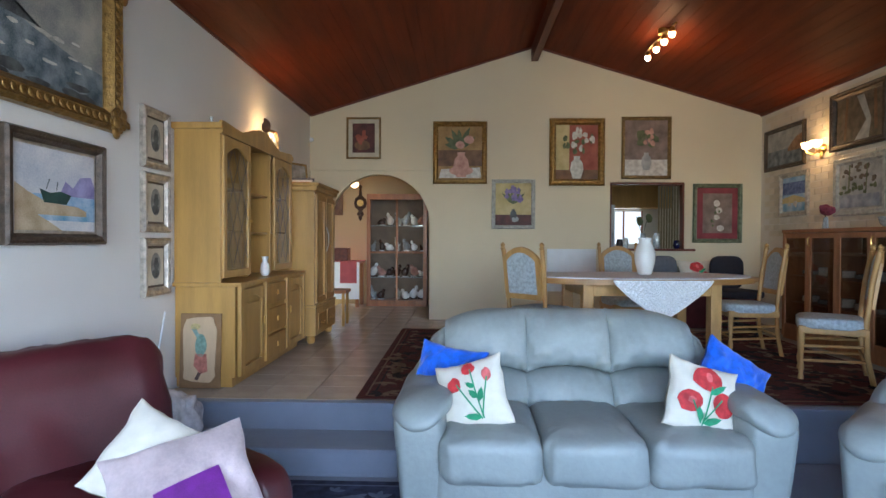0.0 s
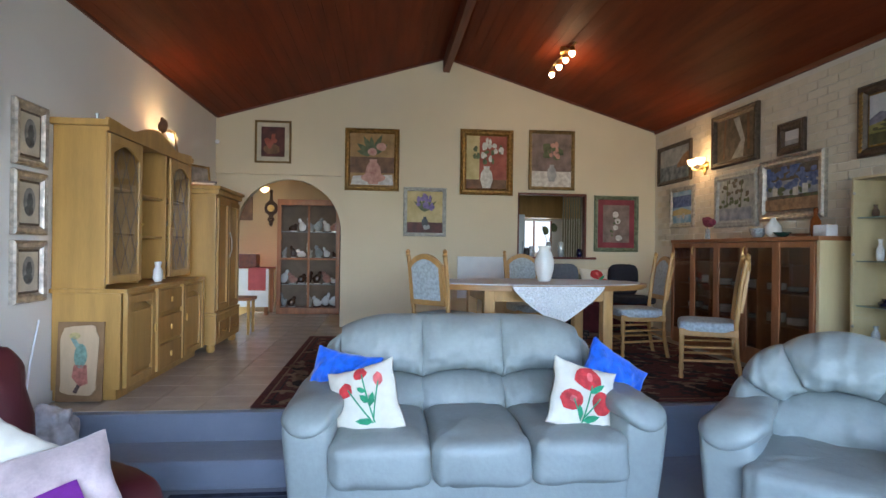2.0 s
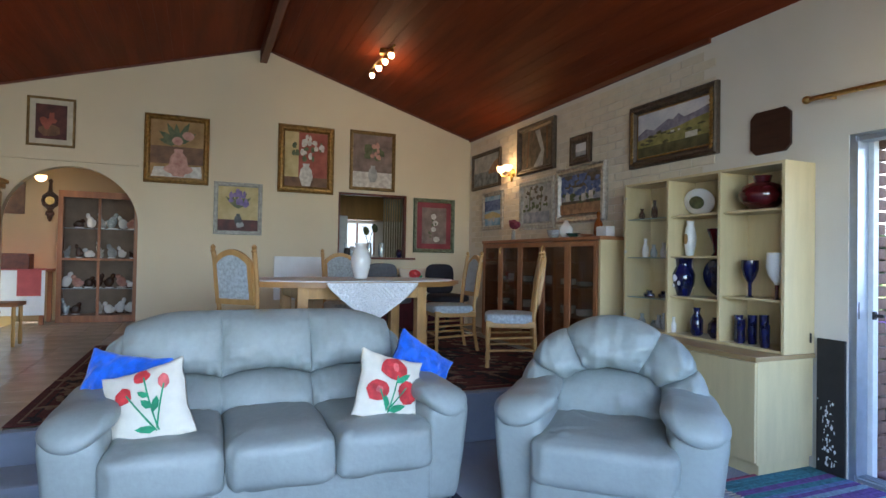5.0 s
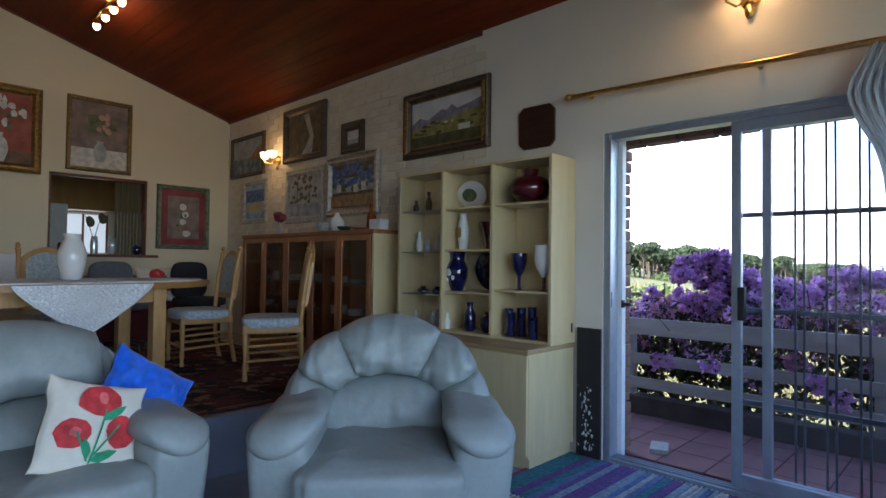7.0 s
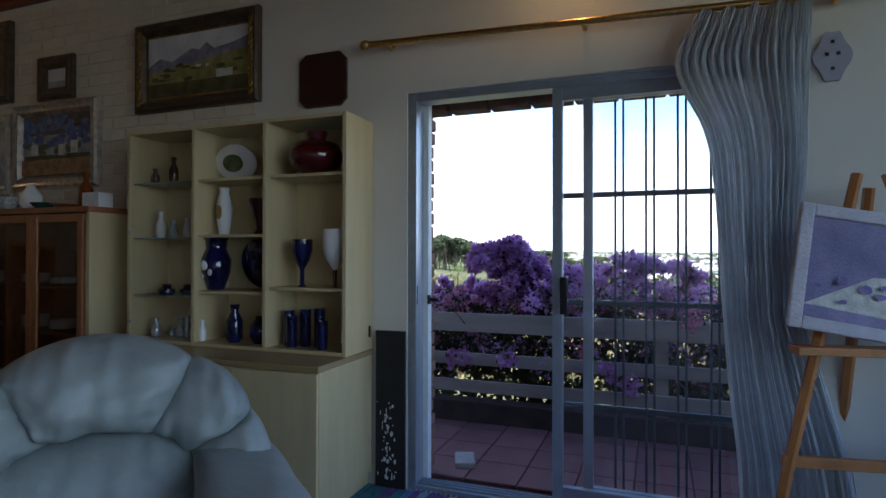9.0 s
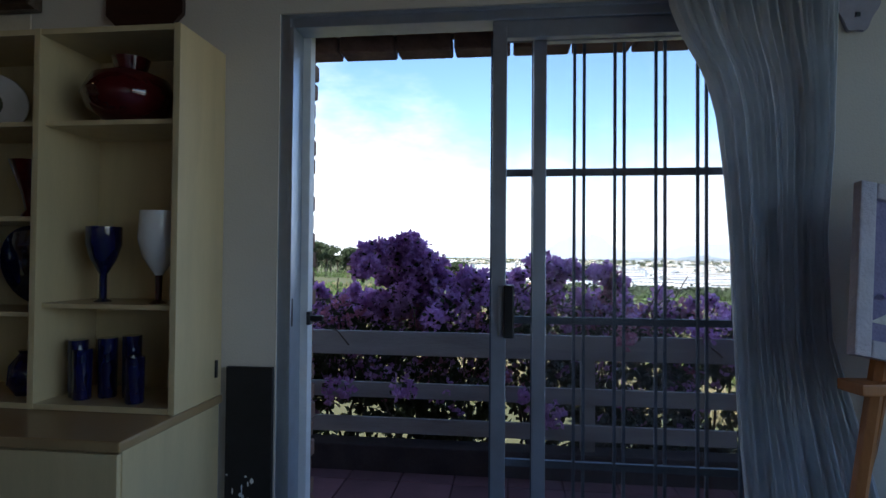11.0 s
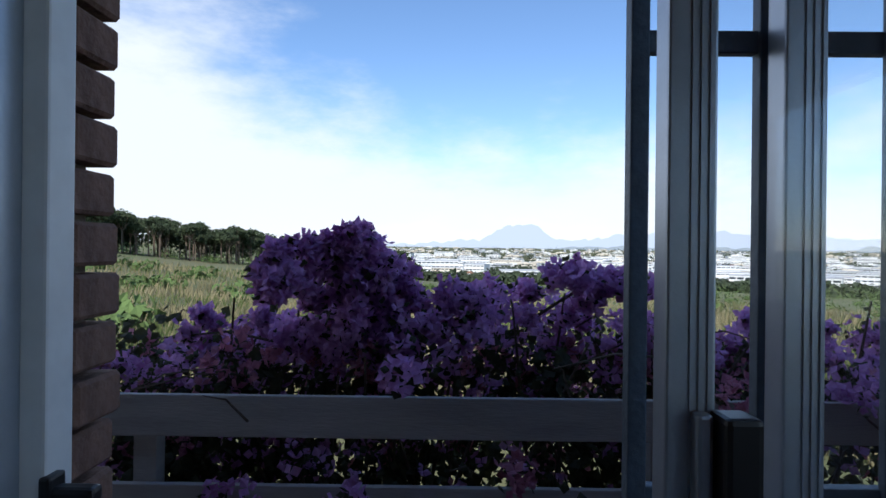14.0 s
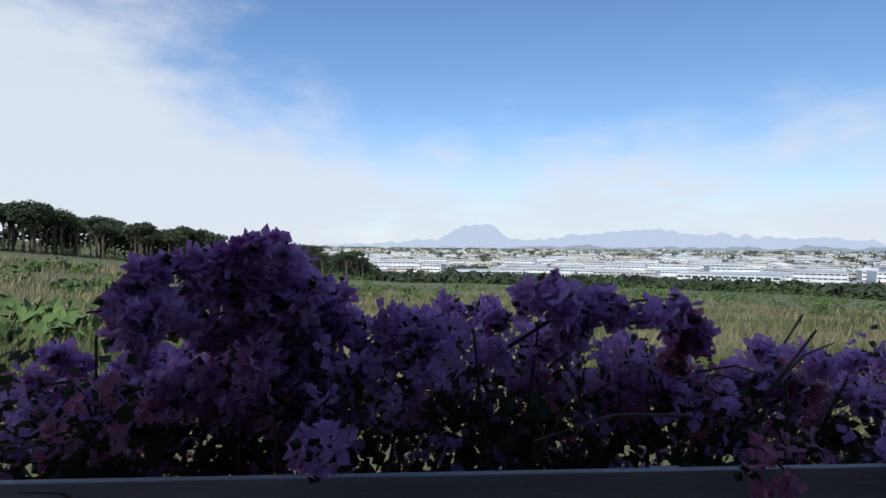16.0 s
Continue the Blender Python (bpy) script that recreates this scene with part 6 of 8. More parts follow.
# on the china cabinet
CT = UP + 1.19
vase("flower_vase", "small glass vase with dark pink dried flowers", pose(4.02, 6.1, CT), [(0.03, 0), (0.025, 0.06), (0.02, 0.12), (0.018, 0.12)], CRYSTAL, (("flowers", Build().puff((0, 0, 0.2), (0.13, 0.15, 0.1), 0.9, wrinkle=0.05, nu=16, nv=10), mat("dried pink flowers", (0.22, 0.04, 0.07), 0.9, 0, 0.4, 40, 0.8, 80)), ("stems", Build().tube([(0, 0, 0.1), (0.01, 0.02, 0.18)], 0.004, 5), LEAF_G := mat("dull green stem", (0.07, 0.09, 0.04), 0.8))))
vase("crystal_swan_bowl", "cut crystal bowl with a handle", pose(4.0, 5.22, CT), [(0.03, 0), (0.06, 0.03), (0.075, 0.09), (0.07, 0.09), (0.05, 0.03)], CRYSTAL)
vase("round_flask", "pale round glass flask", pose(4.07, 5.1, CT), [(0.03, 0), (0.07, 0.05), (0.07, 0.11), (0.03, 0.16), (0.02, 0.19), (0.018, 0.19)], CERAMIC)
vase("green_bowl", "small dark green bowl", pose(4.0, 4.88, CT), [(0.025, 0), (0.05, 0.02), (0.075, 0.045), (0.07, 0.045)], mat("green glaze", (0.03, 0.09, 0.07), 0.2))
vase("amber_decanter", "amber glass decanter on the cabinet", pose(4.05, 4.55, CT), [(0.03, 0), (0.045, 0.04), (0.04, 0.13), (0.015, 0.18), (0.02, 0.22), (0.015, 0.24)], mat("amber glass", (0.22, 0.06, 0.015), 0.1))
vase("orange_dish", "shallow orange glazed dish", pose(3.97, 4.62, CT), [(0.03, 0), (0.06, 0.012), (0.09, 0.025), (0.085, 0.025)], mat("orange glaze", (0.35, 0.12, 0.05), 0.3))
bx = Build().box((0, 0, 0.045), (0.1, 0.14, 0.09), 0.004).part("small_box", mat("white card", (0.7, 0.7, 0.72), 0.6), m=pose(3.98, 4.36, CT))
tagged(bx, "small white cardboard box on the cabinet", "box")
# china behind the cabinet glass
for k in range(16):
    y, z = 4.45 + (k % 8) * 0.27, UP + 0.006 + (0.41, 0.7)[k // 8]
    vase("china_stack", "stack of white plates behind the glass", pose(4.03, y, z), [(0.04, 0), (0.08, 0.012), (0.082, 0.05 + 0.02 * (k % 3)), (0.06, 0.055 + 0.02 * (k % 3))], CERAMIC if k % 3 else CRYSTAL)
# hutch: figurine and glasses
HX = XL + 0.006
vase("white_jug", "small white china jug on the hutch", pose(HX + 0.38, 4.86, UP + 0.752), [(0.025, 0), (0.04, 0.03), (0.035, 0.09), (0.02, 0.12), (0.03, 0.16), (0.025, 0.16)], CERAMIC)
vase("blue_flower_pot", "little pot with blue dried flowers", pose(HX + 0.18, 4.87, UP + 0.006 + 1.11), [(0.02, 0), (0.03, 0.03), (0.025, 0.07)], CRYSTAL, (("flowers", Build().puff((0, 0, 0.12), (0.09, 0.1, 0.1), 0.9, wrinkle=0.04, nu=14, nv=10), mat("blue dried flowers", (0.14, 0.14, 0.28), 0.9, 0, 0.4, 40, 0.7, 80)),))
vase("wine_jar", "dark red jar on the hutch shelf", pose(HX + 0.15, 4.84, UP + 0.006 + 1.43), [(0.03, 0), (0.06, 0.05), (0.05, 0.11), (0.03, 0.13)], RUBY)
for k in range(12):
    y = 4.2 + (k % 3) * 0.14 + (1.08 if k >= 6 else 0)
    vase("wine_glass", "stemmed glass behind the leaded door", pose(HX + 0.16, y, UP + 0.006 + (1.122 if k % 6 < 3 else 0.745)), [(0.03, 0), (0.006, 0.01), (0.006, 0.06), (0.03, 0.09), (0.034, 0.14), (0.03, 0.14)], CRYSTAL)
# on top of the hutch and wardrobe
vase("brass_vase", "brass vase with dried stalks on the hutch", pose(HX + 0.17, 5.4, UP + 0.006 + 1.842), [(0.03, 0), (0.05, 0.03), (0.03, 0.1), (0.02, 0.13), (0.03, 0.16), (0.025, 0.16)], BRASS, (("stalks", Build().tube([(0, 0, 0.14), (0.02, 0.03, 0.22)], 0.004, 5).puff((0.01, 0.02, 0.27), (0.05, 0.12, 0.14), 0.9, wrinkle=0.05, nu=12, nv=8), mat("dried stalks", (0.16, 0.09, 0.05), 0.9)),))
vase("glass_candlestick", "small clear glass candlestick on the hutch", pose(HX + 0.2, 4.25, UP + 0.006 + 1.842), [(0.025, 0), (0.008, 0.02), (0.008, 0.07), (0.014, 0.09)], CRYSTAL)


def standing_frame(m, w, h, label):
    f = thing("photo_frame", label, "photo frame", m)
    b = Build()
    for sx in (-1, 1):
        b.box((sx * (w / 2 - 0.012), 0, h / 2), (0.024, 0.018, h), 0.003)
    for z in (0.012, h - 0.012):
        b.box((0, 0, z), (w - 0.048, 0.018, 0.024), 0.003)
    b.part("frame", GOLD_D, f)
    Build().box((0, 0.002, h / 2), (w - 0.04, 0.006, h - 0.04)).part("print", P["photo grey"], f)
    Build().box((0, 0.04, h * 0.3), (0.03, 0.004, h * 0.62), rx=18).part("strut", BLACK, f)


standing_frame(pose(HX + 0.2, 5.62, UP + 0.006 + 1.842, -8, 0, 75), 0.2, 0.27, "small gilt photo frame standing on the hutch")
standing_frame(pose(HX + 0.25, 6.3, UP + 0.006 + 1.622, -8, 0, 60), 0.28, 0.26, "wooden photo frame standing on the wardrobe")
bk = thing("books", "pile of papers and books on the wardrobe", "books", pose(HX + 0.35, 6.1, UP + 0.006 + 1.618))
for k, (c, w) in enumerate((((0.4, 0.12, 0.06), 0.3), ((0.5, 0.45, 0.38), 0.27), ((0.06, 0.05, 0.05), 0.24))):
    Build().box((0, 0, 0.012 + k * 0.021), (0.22, w, 0.02), 0.002, rz=k * 9).part("book", mat("book cover", c, 0.6), bk)
# peacock panel leaning on the hutch side
pk = thing("bird_plaque", "pale wooden plaque with a painted bird leaning on the hutch", "plaque", pose(-1.52, 4.055, UP + 0.012, -3))
Build().box((0, 0.02, 0.26), (0.29, 0.012, 0.52), 0.003).part("backing", mat("brown hardboard", (0.26, 0.15, 0.07), 0.7, 0, 0.15, 10), pk)
Build().prism([(x, z + 0.27) for x, z in [(0.115 * math.copysign(abs(math.cos(a)) ** 0.35, math.cos(a)) * (1 + 0.05 * math.sin(7 * a)), 0.225 * math.copysign(abs(math.sin(a)) ** 0.35, math.sin(a)) * (1 + 0.03 * math.cos(5 * a))) for a in [2 * math.pi * k / 48 for k in range(48)]]], 0.0, 0.008).part("plank", mat("pale bleached wood", (0.58, 0.42, 0.26), 0.7, 0, 0.12, 8, 0.1, 40, (1, 1, 0.3)), pk)
for nm, o, mt in (("painted_body", ellipse(0.01, 0.3, 0.04, 0.08, 14, 0.06), (0.2, 0.32, 0.26)), ("painted_tail", [(-0.03, 0.24), (0.05, 0.24), (0.06, 0.12), (0.01, 0.1), (-0.04, 0.16)], (0.45, 0.16, 0.12)), ("painted_neck", strip(-0.01, 0.36, -0.045, 0.42, 0.014), (0.24, 0.34, 0.3)), ("painted_crest", ellipse(-0.03, 0.43, 0.035, 0.022, 12), (0.5, 0.4, 0.18)), ("painted_legs", strip(0.01, 0.12, -0.02, 0.06, 0.012), (0.1, 0.06, 0.05))):
    Build().prism(o, -0.0012, -0.0004).part(nm, mat(nm, mt, 0.7, 0, 0.3, 40), pk)
# white wall heater, bench, office chairs at the far wall
ht = Build().box((0, -0.02, 0.0), (0.64, 0.03, 0.56), 0.008).part("wall_heater", WHITE_P, m=pose(1.75, YF - 0.004, 1.01))
tagged(ht, "flat white panel heater on the wall", "heater")
bn = thing("bench", "dark red upholstered bench against the wall", "bench", pose(3.2, 7.32, UP + 0.001))
Build().box((0, 0, 0.22), (1.3, 0.5, 0.42), 0.03).part("seat", mat("maroon upholstery", (0.09, 0.015, 0.022), 0.85, 0, 0.2, 10), bn)
Build().box((0, 0.24, 0.48), (1.3, 0.1, 0.5), 0.03).part("backrest", mat("grey green upholstery", (0.22, 0.22, 0.18), 0.85, 0, 0.15, 10), bn)
cushion(pose(3.17, 7.2, UP + 0.63, -20), 0.4, CANVAS, "floral cushion standing on the bench", ART_B)
for x, y, c in ((2.68, 6.75, (0.12, 0.13, 0.15)), (3.5, 6.85, (0.02, 0.02, 0.03))):
    oc = thing("office_chair", "dark upholstered office chair behind the table", "chair", pose(x, y, UP + 0.006, 0, 0, 10))
    mt = mat("chair fabric", c, 0.9, 0, 0.15, 20)
    Build().puff((0, 0.2, 0.68), (0.42, 0.1, 0.4), 0.5).part("backrest", mt, oc, True)
    Build().puff((0, 0, 0.45), (0.46, 0.44, 0.1), 0.4).part("seat", mt, oc, True)
    Build().tube([(0, 0, 0.1), (0, 0, 0.42)], 0.025, 8).tube([(0, 0.05, 0.42), (0, 0.25, 0.45), (0, 0.24, 0.6)], 0.015, 6).part("column", BLACK, oc)
    b = Build()
    for k in range(5):
        a = k * 2 * math.pi / 5
        b.tube([(0, 0, 0.1), (0.25 * math.cos(a), 0.25 * math.sin(a), 0.06), (0.25 * math.cos(a), 0.25 * math.sin(a), 0.0)], 0.018, 6)
    b.part("base", BLACK, oc)

# ---- hall beyond the arch ----
hc = thing("display_cabinet", "wooden display cabinet full of ornaments in the hall", "cabinet", pose(-0.72, 9.3, UP))
HW, HH = 0.96, 1.78
b = Build()
for sx in (-1, 0, 1):
    b.box((sx * (HW / 2 - 0.03), -0.14, HH / 2), (0.06 if sx else 0.035, 0.03, HH), 0.004)
for z in (0.05, 0.86, HH - 0.04):
    b.box((0, -0.14, z), (HW, 0.032, 0.09 if z != 0.86 else 0.035), 0.004)
b.box((-HW / 2 + 0.01, 0.02, HH / 2), (0.02, 0.3, HH)).box((HW / 2 - 0.01, 0.02, HH / 2), (0.02, 0.3, HH)).box((0, 0.02, HH - 0.01), (HW, 0.3, 0.02)).box((0, 0.02, 0.05), (HW, 0.3, 0.1))
b.part("carcass", RED_WOOD, hc)
Build().box((0, 0.16, HH / 2), (HW, 0.012, HH)).part("back_panel", mat("brown backing", (0.2, 0.15, 0.11), 0.8), hc)
for z in (0.46, 0.87, 1.28):
    Build().box((0, 0.02, z), (HW - 0.05, 0.28, 0.012)).part("shelf", CRYSTAL, hc)
def figurine(m, rnd, mt):
    """A small glazed animal or figure: a lumpy body, a head and a base."""
    f = thing("hall_figurine", "small glazed figurine in the hall cabinet", "figurine", m, "hall figurines")
    w, h = rnd.uniform(0.06, 0.13), rnd.uniform(0.1, 0.22)
    turn = rnd.uniform(-35, 35)
    b = Build().puff((0, 0, h * 0.42), (w, w * 0.7, h * 0.8), 0.9, ry=turn, nu=12, nv=8, wrinkle=0.012, seed=w * 90)
    d = math.copysign(w * 0.35, turn)
    b.puff((d, -0.01, h * 0.85), (w * 0.55, w * 0.5, h * 0.4), 1.0, ry=turn, nu=10, nv=8, wrinkle=0.008, seed=h * 60)
    b.puff((-d * 1.2, 0, h * 0.35), (w * 0.5, w * 0.3, h * 0.5), 1.0, ry=-turn * 1.4, nu=10, nv=6)
    b.part("figure", mt, f, True, 60)
    Build().lathe([(0.0, 0.0), (w * 0.5, 0.0), (w * 0.48, 0.012), (0.0, 0.014)], (0, 0, 0), 12).part("base", CERAMIC if mt != CERAMIC else DARKGLAZE, f, True)


rnd = random.Random(77)
for z in (0.105, 0.467, 0.877, 1.287):
    for k in range(7):
        if rnd.random() < 0.12:
            continue
        mt = rnd.choice((DARKGLAZE, CERAMIC, SILVER, DARKGLAZE, P["rose paint"], CRYSTAL, P["mist paint"], CERAMIC))
        figurine(pose(-0.72 - 0.39 + k * 0.13, 9.3 + rnd.uniform(-0.08, 0.06), UP + z + 0.001), rnd, mt)
ck = thing("wall_clock", "ornate dark wooden pendulum clock in the hall", "clock", pose(-1.36, 9.495, 2.0))
right = ((0.3, 0.01), (0.27, 0.028), (0.24, 0.018), (0.13, 0.026), (0.1, 0.055), (0.07, 0.09), (0.0, 0.105), (-0.07, 0.09), (-0.1, 0.05), (-0.13, 0.028), (-0.16, 0.05), (-0.19, 0.055), (-0.22, 0.03), (-0.25, 0.028), (-0.29, 0.008))
b = Build().prism([(x, z) for z, x in right] + [(-x, z) for z, x in reversed(right)], -0.03, 0)
for k in range(14):
    a = 2 * math.pi * k / 14
    b.puff((0.082 * math.cos(a), -0.034, 0.082 * math.sin(a)), (0.03, 0.02, 0.03), 1.0, nu=8, nv=6)
b.puff((0, -0.03, 0.2), (0.03, 0.03, 0.12), 1.0, nu=8, nv=8).puff((0, -0.03, -0.18), (0.07, 0.03, 0.06), 1.0, nu=10, nv=8)
b.part("case", DARKGLAZE, ck, True)
Build().prism(ellipse(0, 0, 0.055, 0.055, 20), -0.046, -0.042).part("dial", BRASS, ck)
hp = Build().box((0, 0, 0), (0.26, 0.02, 0.5), 0.004).part("hall_picture", P["brown paint"], m=pose(-1.78, 9.48, 2.05))
tagged(hp, "dark brown picture on the hall wall", "picture")
tb = thing("hall_table", "hall table covered with a pink and white cloth", "table", pose(-1.72, 9.2, UP))
Build().box((0, 0, 0.7), (0.9, 0.5, 0.03), 0.004).part("top", RED_WOOD, tb)
for sx in (-1, 1):
    for sy in (-1, 1):
        Build().box((sx * 0.4, sy * 0.2, 0.345), (0.05, 0.05, 0.69)).part("leg", RED_WOOD, tb)
Build().box((0, -0.255, 0.42), (0.88, 0.006, 0.58), 0.002).part("cloth", WHITE_P, tb)
Build().box((0.27, -0.262, 0.55), (0.26, 0.006, 0.34), 0.002).box((0.0, 0, 0.72), (0.9, 0.52, 0.006)).part("pink_cloth", mat("pink cloth", (0.45, 0.1, 0.11), 0.9), tb)
bxx = Build().box((0, 0, 0.1), (0.42, 0.25, 0.2), 0.01).part("wooden_chest", BEAM, m=pose(-1.7, 9.2, UP + 0.724))
tagged(bxx, "dark wooden chest on the hall table", "chest")
st = thing("stool", "small wooden stool beside the archway", "stool", pose(-1.25, 7.15, UP + 0.001))
Build().box((0, 0, 0.42), (0.32, 0.32, 0.04), 0.008).part("seat", RED_WOOD, st)
for sx in (-1, 1):
    for sy in (-1, 1):
        Build().lathe([(0.016, 0), (0.02, 0.1), (0.014, 0.2), (0.02, 0.3), (0.018, 0.4)], (sx * 0.12, sy * 0.12, 0), 8).part("leg", PINE, st, True)
hl = thing("hall_lamp", "small lit wall lamp in the hall", "lamp", pose(-1.36, 8.95, 2.2, 0, 0, 0))
Build().lathe([(0.02, 0), (0.06, 0.03), (0.07, 0.08), (0.06, 0.08)], (0, 0, 0), 12).part("shade", SHADE, hl, True)
Build().tube([(0, 0, 0.05), (-0.2, 0.3, 0.1), (-0.3, 0.55, 0.1)], 0.008, 6).part("arm", BRASS, hl)

# ---- hatch, kitchen beyond ----
Build().box((2.77, YF + 0.04, 1.285), (1.12, 0.26, 0.03), 0.006).part("hatch_sill", BEAM)
tagged(bpy.data.objects["hatch_sill"], "dark wooden sill of the serving hatch", "sill", kind="structure")
b = Build().box((2.735, YF + 0.06, 2.155), (0.96, 0.1, 0.026)).box((2.263, YF + 0.06, 1.73), (0.02, 0.1, 0.86)).box((3.208, YF + 0.06, 1.73), (0.02, 0.1, 0.86))
structure(b, "trim_hatch", BEAM, "thin dark lining of the serving hatch", "trim")
bl = thing("folding_screen", "half-drawn olive vertical blind in the hatch", "blind", pose(2.9, YF + 0.1, 1.302))
for k in range(8):
    Build().box((0.02 + k * 0.035, 0, 0.42), (0.004, 0.03, 0.84), rz=25).part("slat", mat("olive slat", (0.2, 0.18, 0.11), 0.7), bl)
Build().box((0.14, 0, 0.835), (0.31, 0.03, 0.012)).part("rail", BEAM, bl)
for x, h, mt, lab in ((2.45, 0.14, CRYSTAL, "glass goblet on the hatch sill"), (2.38, 0.12, BLACK, "dark jar on the hatch sill"), (2.86, 0.2, CRYSTAL, "tall glass jar on the hatch sill"), (3.12, 0.11, COBALT, "blue bowl on the hatch sill")):
    vase("sill_jar", lab, pose(x, YF + 0.0, 1.301), [(0.03, 0), (0.045, h * 0.3), (0.04, h * 0.8), (0.03, h)], mt)
vase("plant_vase", "glass vase with green sprigs on the hatch sill", pose(2.68, YF - 0.01, 1.301), [(0.035, 0), (0.04, 0.1), (0.03, 0.2)], CRYSTAL, (("sprigs", Build().tube([(0, 0, 0.15), (-0.05, 0, 0.3), (-0.09, 0, 0.42)], 0.004, 5).tube([(0, 0, 0.15), (0.03, 0, 0.3), (0.08, 0, 0.45)], 0.004, 5).puff((-0.06, 0, 0.36), (0.08, 0.06, 0.12), 1.0, wrinkle=0.05, nu=12, nv=8).puff((0.06, 0, 0.4), (0.08, 0.06, 0.12), 1.0, wrinkle=0.05, nu=12, nv=8), LEAF_G),))
fr = thing("refrigerator", "white refrigerator in the kitchen", "refrigerator", pose(2.6, 10.2, UP))
Build().box((0, 0, 0.85), (0.62, 0.6, 1.65), 0.02).part("body", WHITE_P, fr)
Build().box((0.26, -0.32, 1.0), (0.02, 0.03, 0.4), 0.005).part("handle", ALU, fr)
kw = thing("kitchen_window", "bright kitchen window with red checked curtains", "window", pose(3.35, 10.98, 1.35), kind="structure")
Build().box((0, 0, 0.3), (0.7, 0.03, 0.6)).part("pane", glow("daylit pane", (0.85, 0.93, 1.0), 0.12), kw)
for x in (-0.34, 0, 0.34):
    Build().box((x, -0.02, 0.3), (0.03, 0.03, 0.62)).part("bar", RED_WOOD, kw)
cb = Build().box((0, 0, 0.25), (2.3, 0.35, 0.6), 0.006).part("wall_cupboard", PINE_SHADED, m=pose(3.0, 10.8, 2.05))
tagged(cb, "wooden kitchen wall cupboards", "cupboard")
# bag and cable beside the recliner
bg = Build().puff((0, 0, 0.09), (0.26, 0.2, 0.28), 0.8, wrinkle=0.06, nu=30, nv=20).part("plastic_bag", PLASTIC, None, True, 60, m=pose(-1.42, 3.6, 0.215))
tagged(bg, "crumpled clear plastic bag lying on the step", "bag")
cbl = Build().tube([(-1.7, 3.95, 0.9), (-1.69, 3.85, 0.65), (-1.68, 3.8, 0.5), (-1.66, 3.72, 0.3), (-1.6, 3.6, 0.185)], 0.006, 6).part("cable", WHITE_P, None, True)
tagged(cbl, "white cable hanging down the wall to the step", "cable")
dt = Build().lathe([(0.02, 0), (0.03, 0.02), (0.02, 0.05)], (0, 0, 0), 10, pose(0, 0, 0, 90)).part("alarm_sensor", WHITE_P, m=pose(-1.69, YF - 0.02, 2.72))
tagged(dt, "small white alarm sensor in the corner", "sensor")
# ---- terrace, plants, land and sky ----
DECK = mat("dusty red terrace tiles", (0.16, 0.07, 0.075), 0.7, 0, 0.2, 3, 0.2, 60)
DECK_P = vary_pieces(DECK, 0.15)
RAILW = mat("weathered white board", (0.38, 0.36, 0.34), 0.8, 0, 0.15, 4, 0.3, 40, (4, 0.6, 4))
BRACT = mat("bougainvillea bract", (0.57, 0.21, 0.58), 0.75, 0, 0.35, 6, second=(0.74, 0.44, 0.78))
BRACT2 = mat("pink bougainvillea bract", (0.46, 0.13, 0.24), 0.75, 0, 0.3, 6, second=(0.62, 0.28, 0.38))
LEAF = mat("dark green leaf", (0.05, 0.052, 0.024), 0.6, 0, 0.35, 9)
BARK = mat("grey brown bark", (0.1, 0.075, 0.055), 0.9, 0, 0.3, 20, 0.5, 60)


def soften(m, amount=0.45):
    """Thin petals and leaves let some light through."""
    t = m.node_tree
    p, out = t.nodes["Principled BSDF"], t.nodes["Material Output"]
    tl, mx = t.nodes.new("ShaderNodeBsdfTranslucent"), t.nodes.new("ShaderNodeMixShader")
    mx.inputs[0].default_value = amount
    t.links.new(p.inputs["Base Color"].links[0].from_socket, tl.inputs[0])
    t.links.new(p.outputs[0], mx.inputs[1])
    t.links.new(tl.outputs[0], mx.inputs[2])
    t.links.new(mx.outputs[0], out.inputs[0])


for m_ in (BRACT, BRACT2, LEAF):
    soften(m_, 0.52)
soften(CURTAIN, 0.6)

terrace = structure(Build().box((5.05, 1.4, -0.3), (1.4, 9.0, 0.54)), "terrace", mat("terrace slab", (0.1, 0.055, 0.055), 0.9), "red terrace slab outside the door", "terrace")
tile_data = Build().box((0, 0, 0), (0.294, 0.294, 0.02), 0.004, seg=1).data("tile", DECK_P)
for i in range(4):
    for j in range(18):
        o = new("tile", tile_data)
        o.parent, o.location = terrace, (4.64 + i * 0.3, -1.6 + j * 0.3, -0.02)

RX = 5.56


def railing():
    r = thing("terrace_railing", "railing of weathered white horizontal boards round the terrace", "railing")
    for z in (0.25, 0.455, 0.73):
        for k in range(3):
            y0 = -2.6 + k * 2.9
            Build().box((RX, y0 + 1.44, z), (0.025, 2.87, 0.14 if z > 0.6 else 0.09), 0.004).part("board", RAILW, r)
    for k in range(5):
        Build().box((RX + 0.045, -2.4 + k * 1.75, 0.39), (0.06, 0.08, 0.78), 0.004).part("post", RAILW, r)
    return r


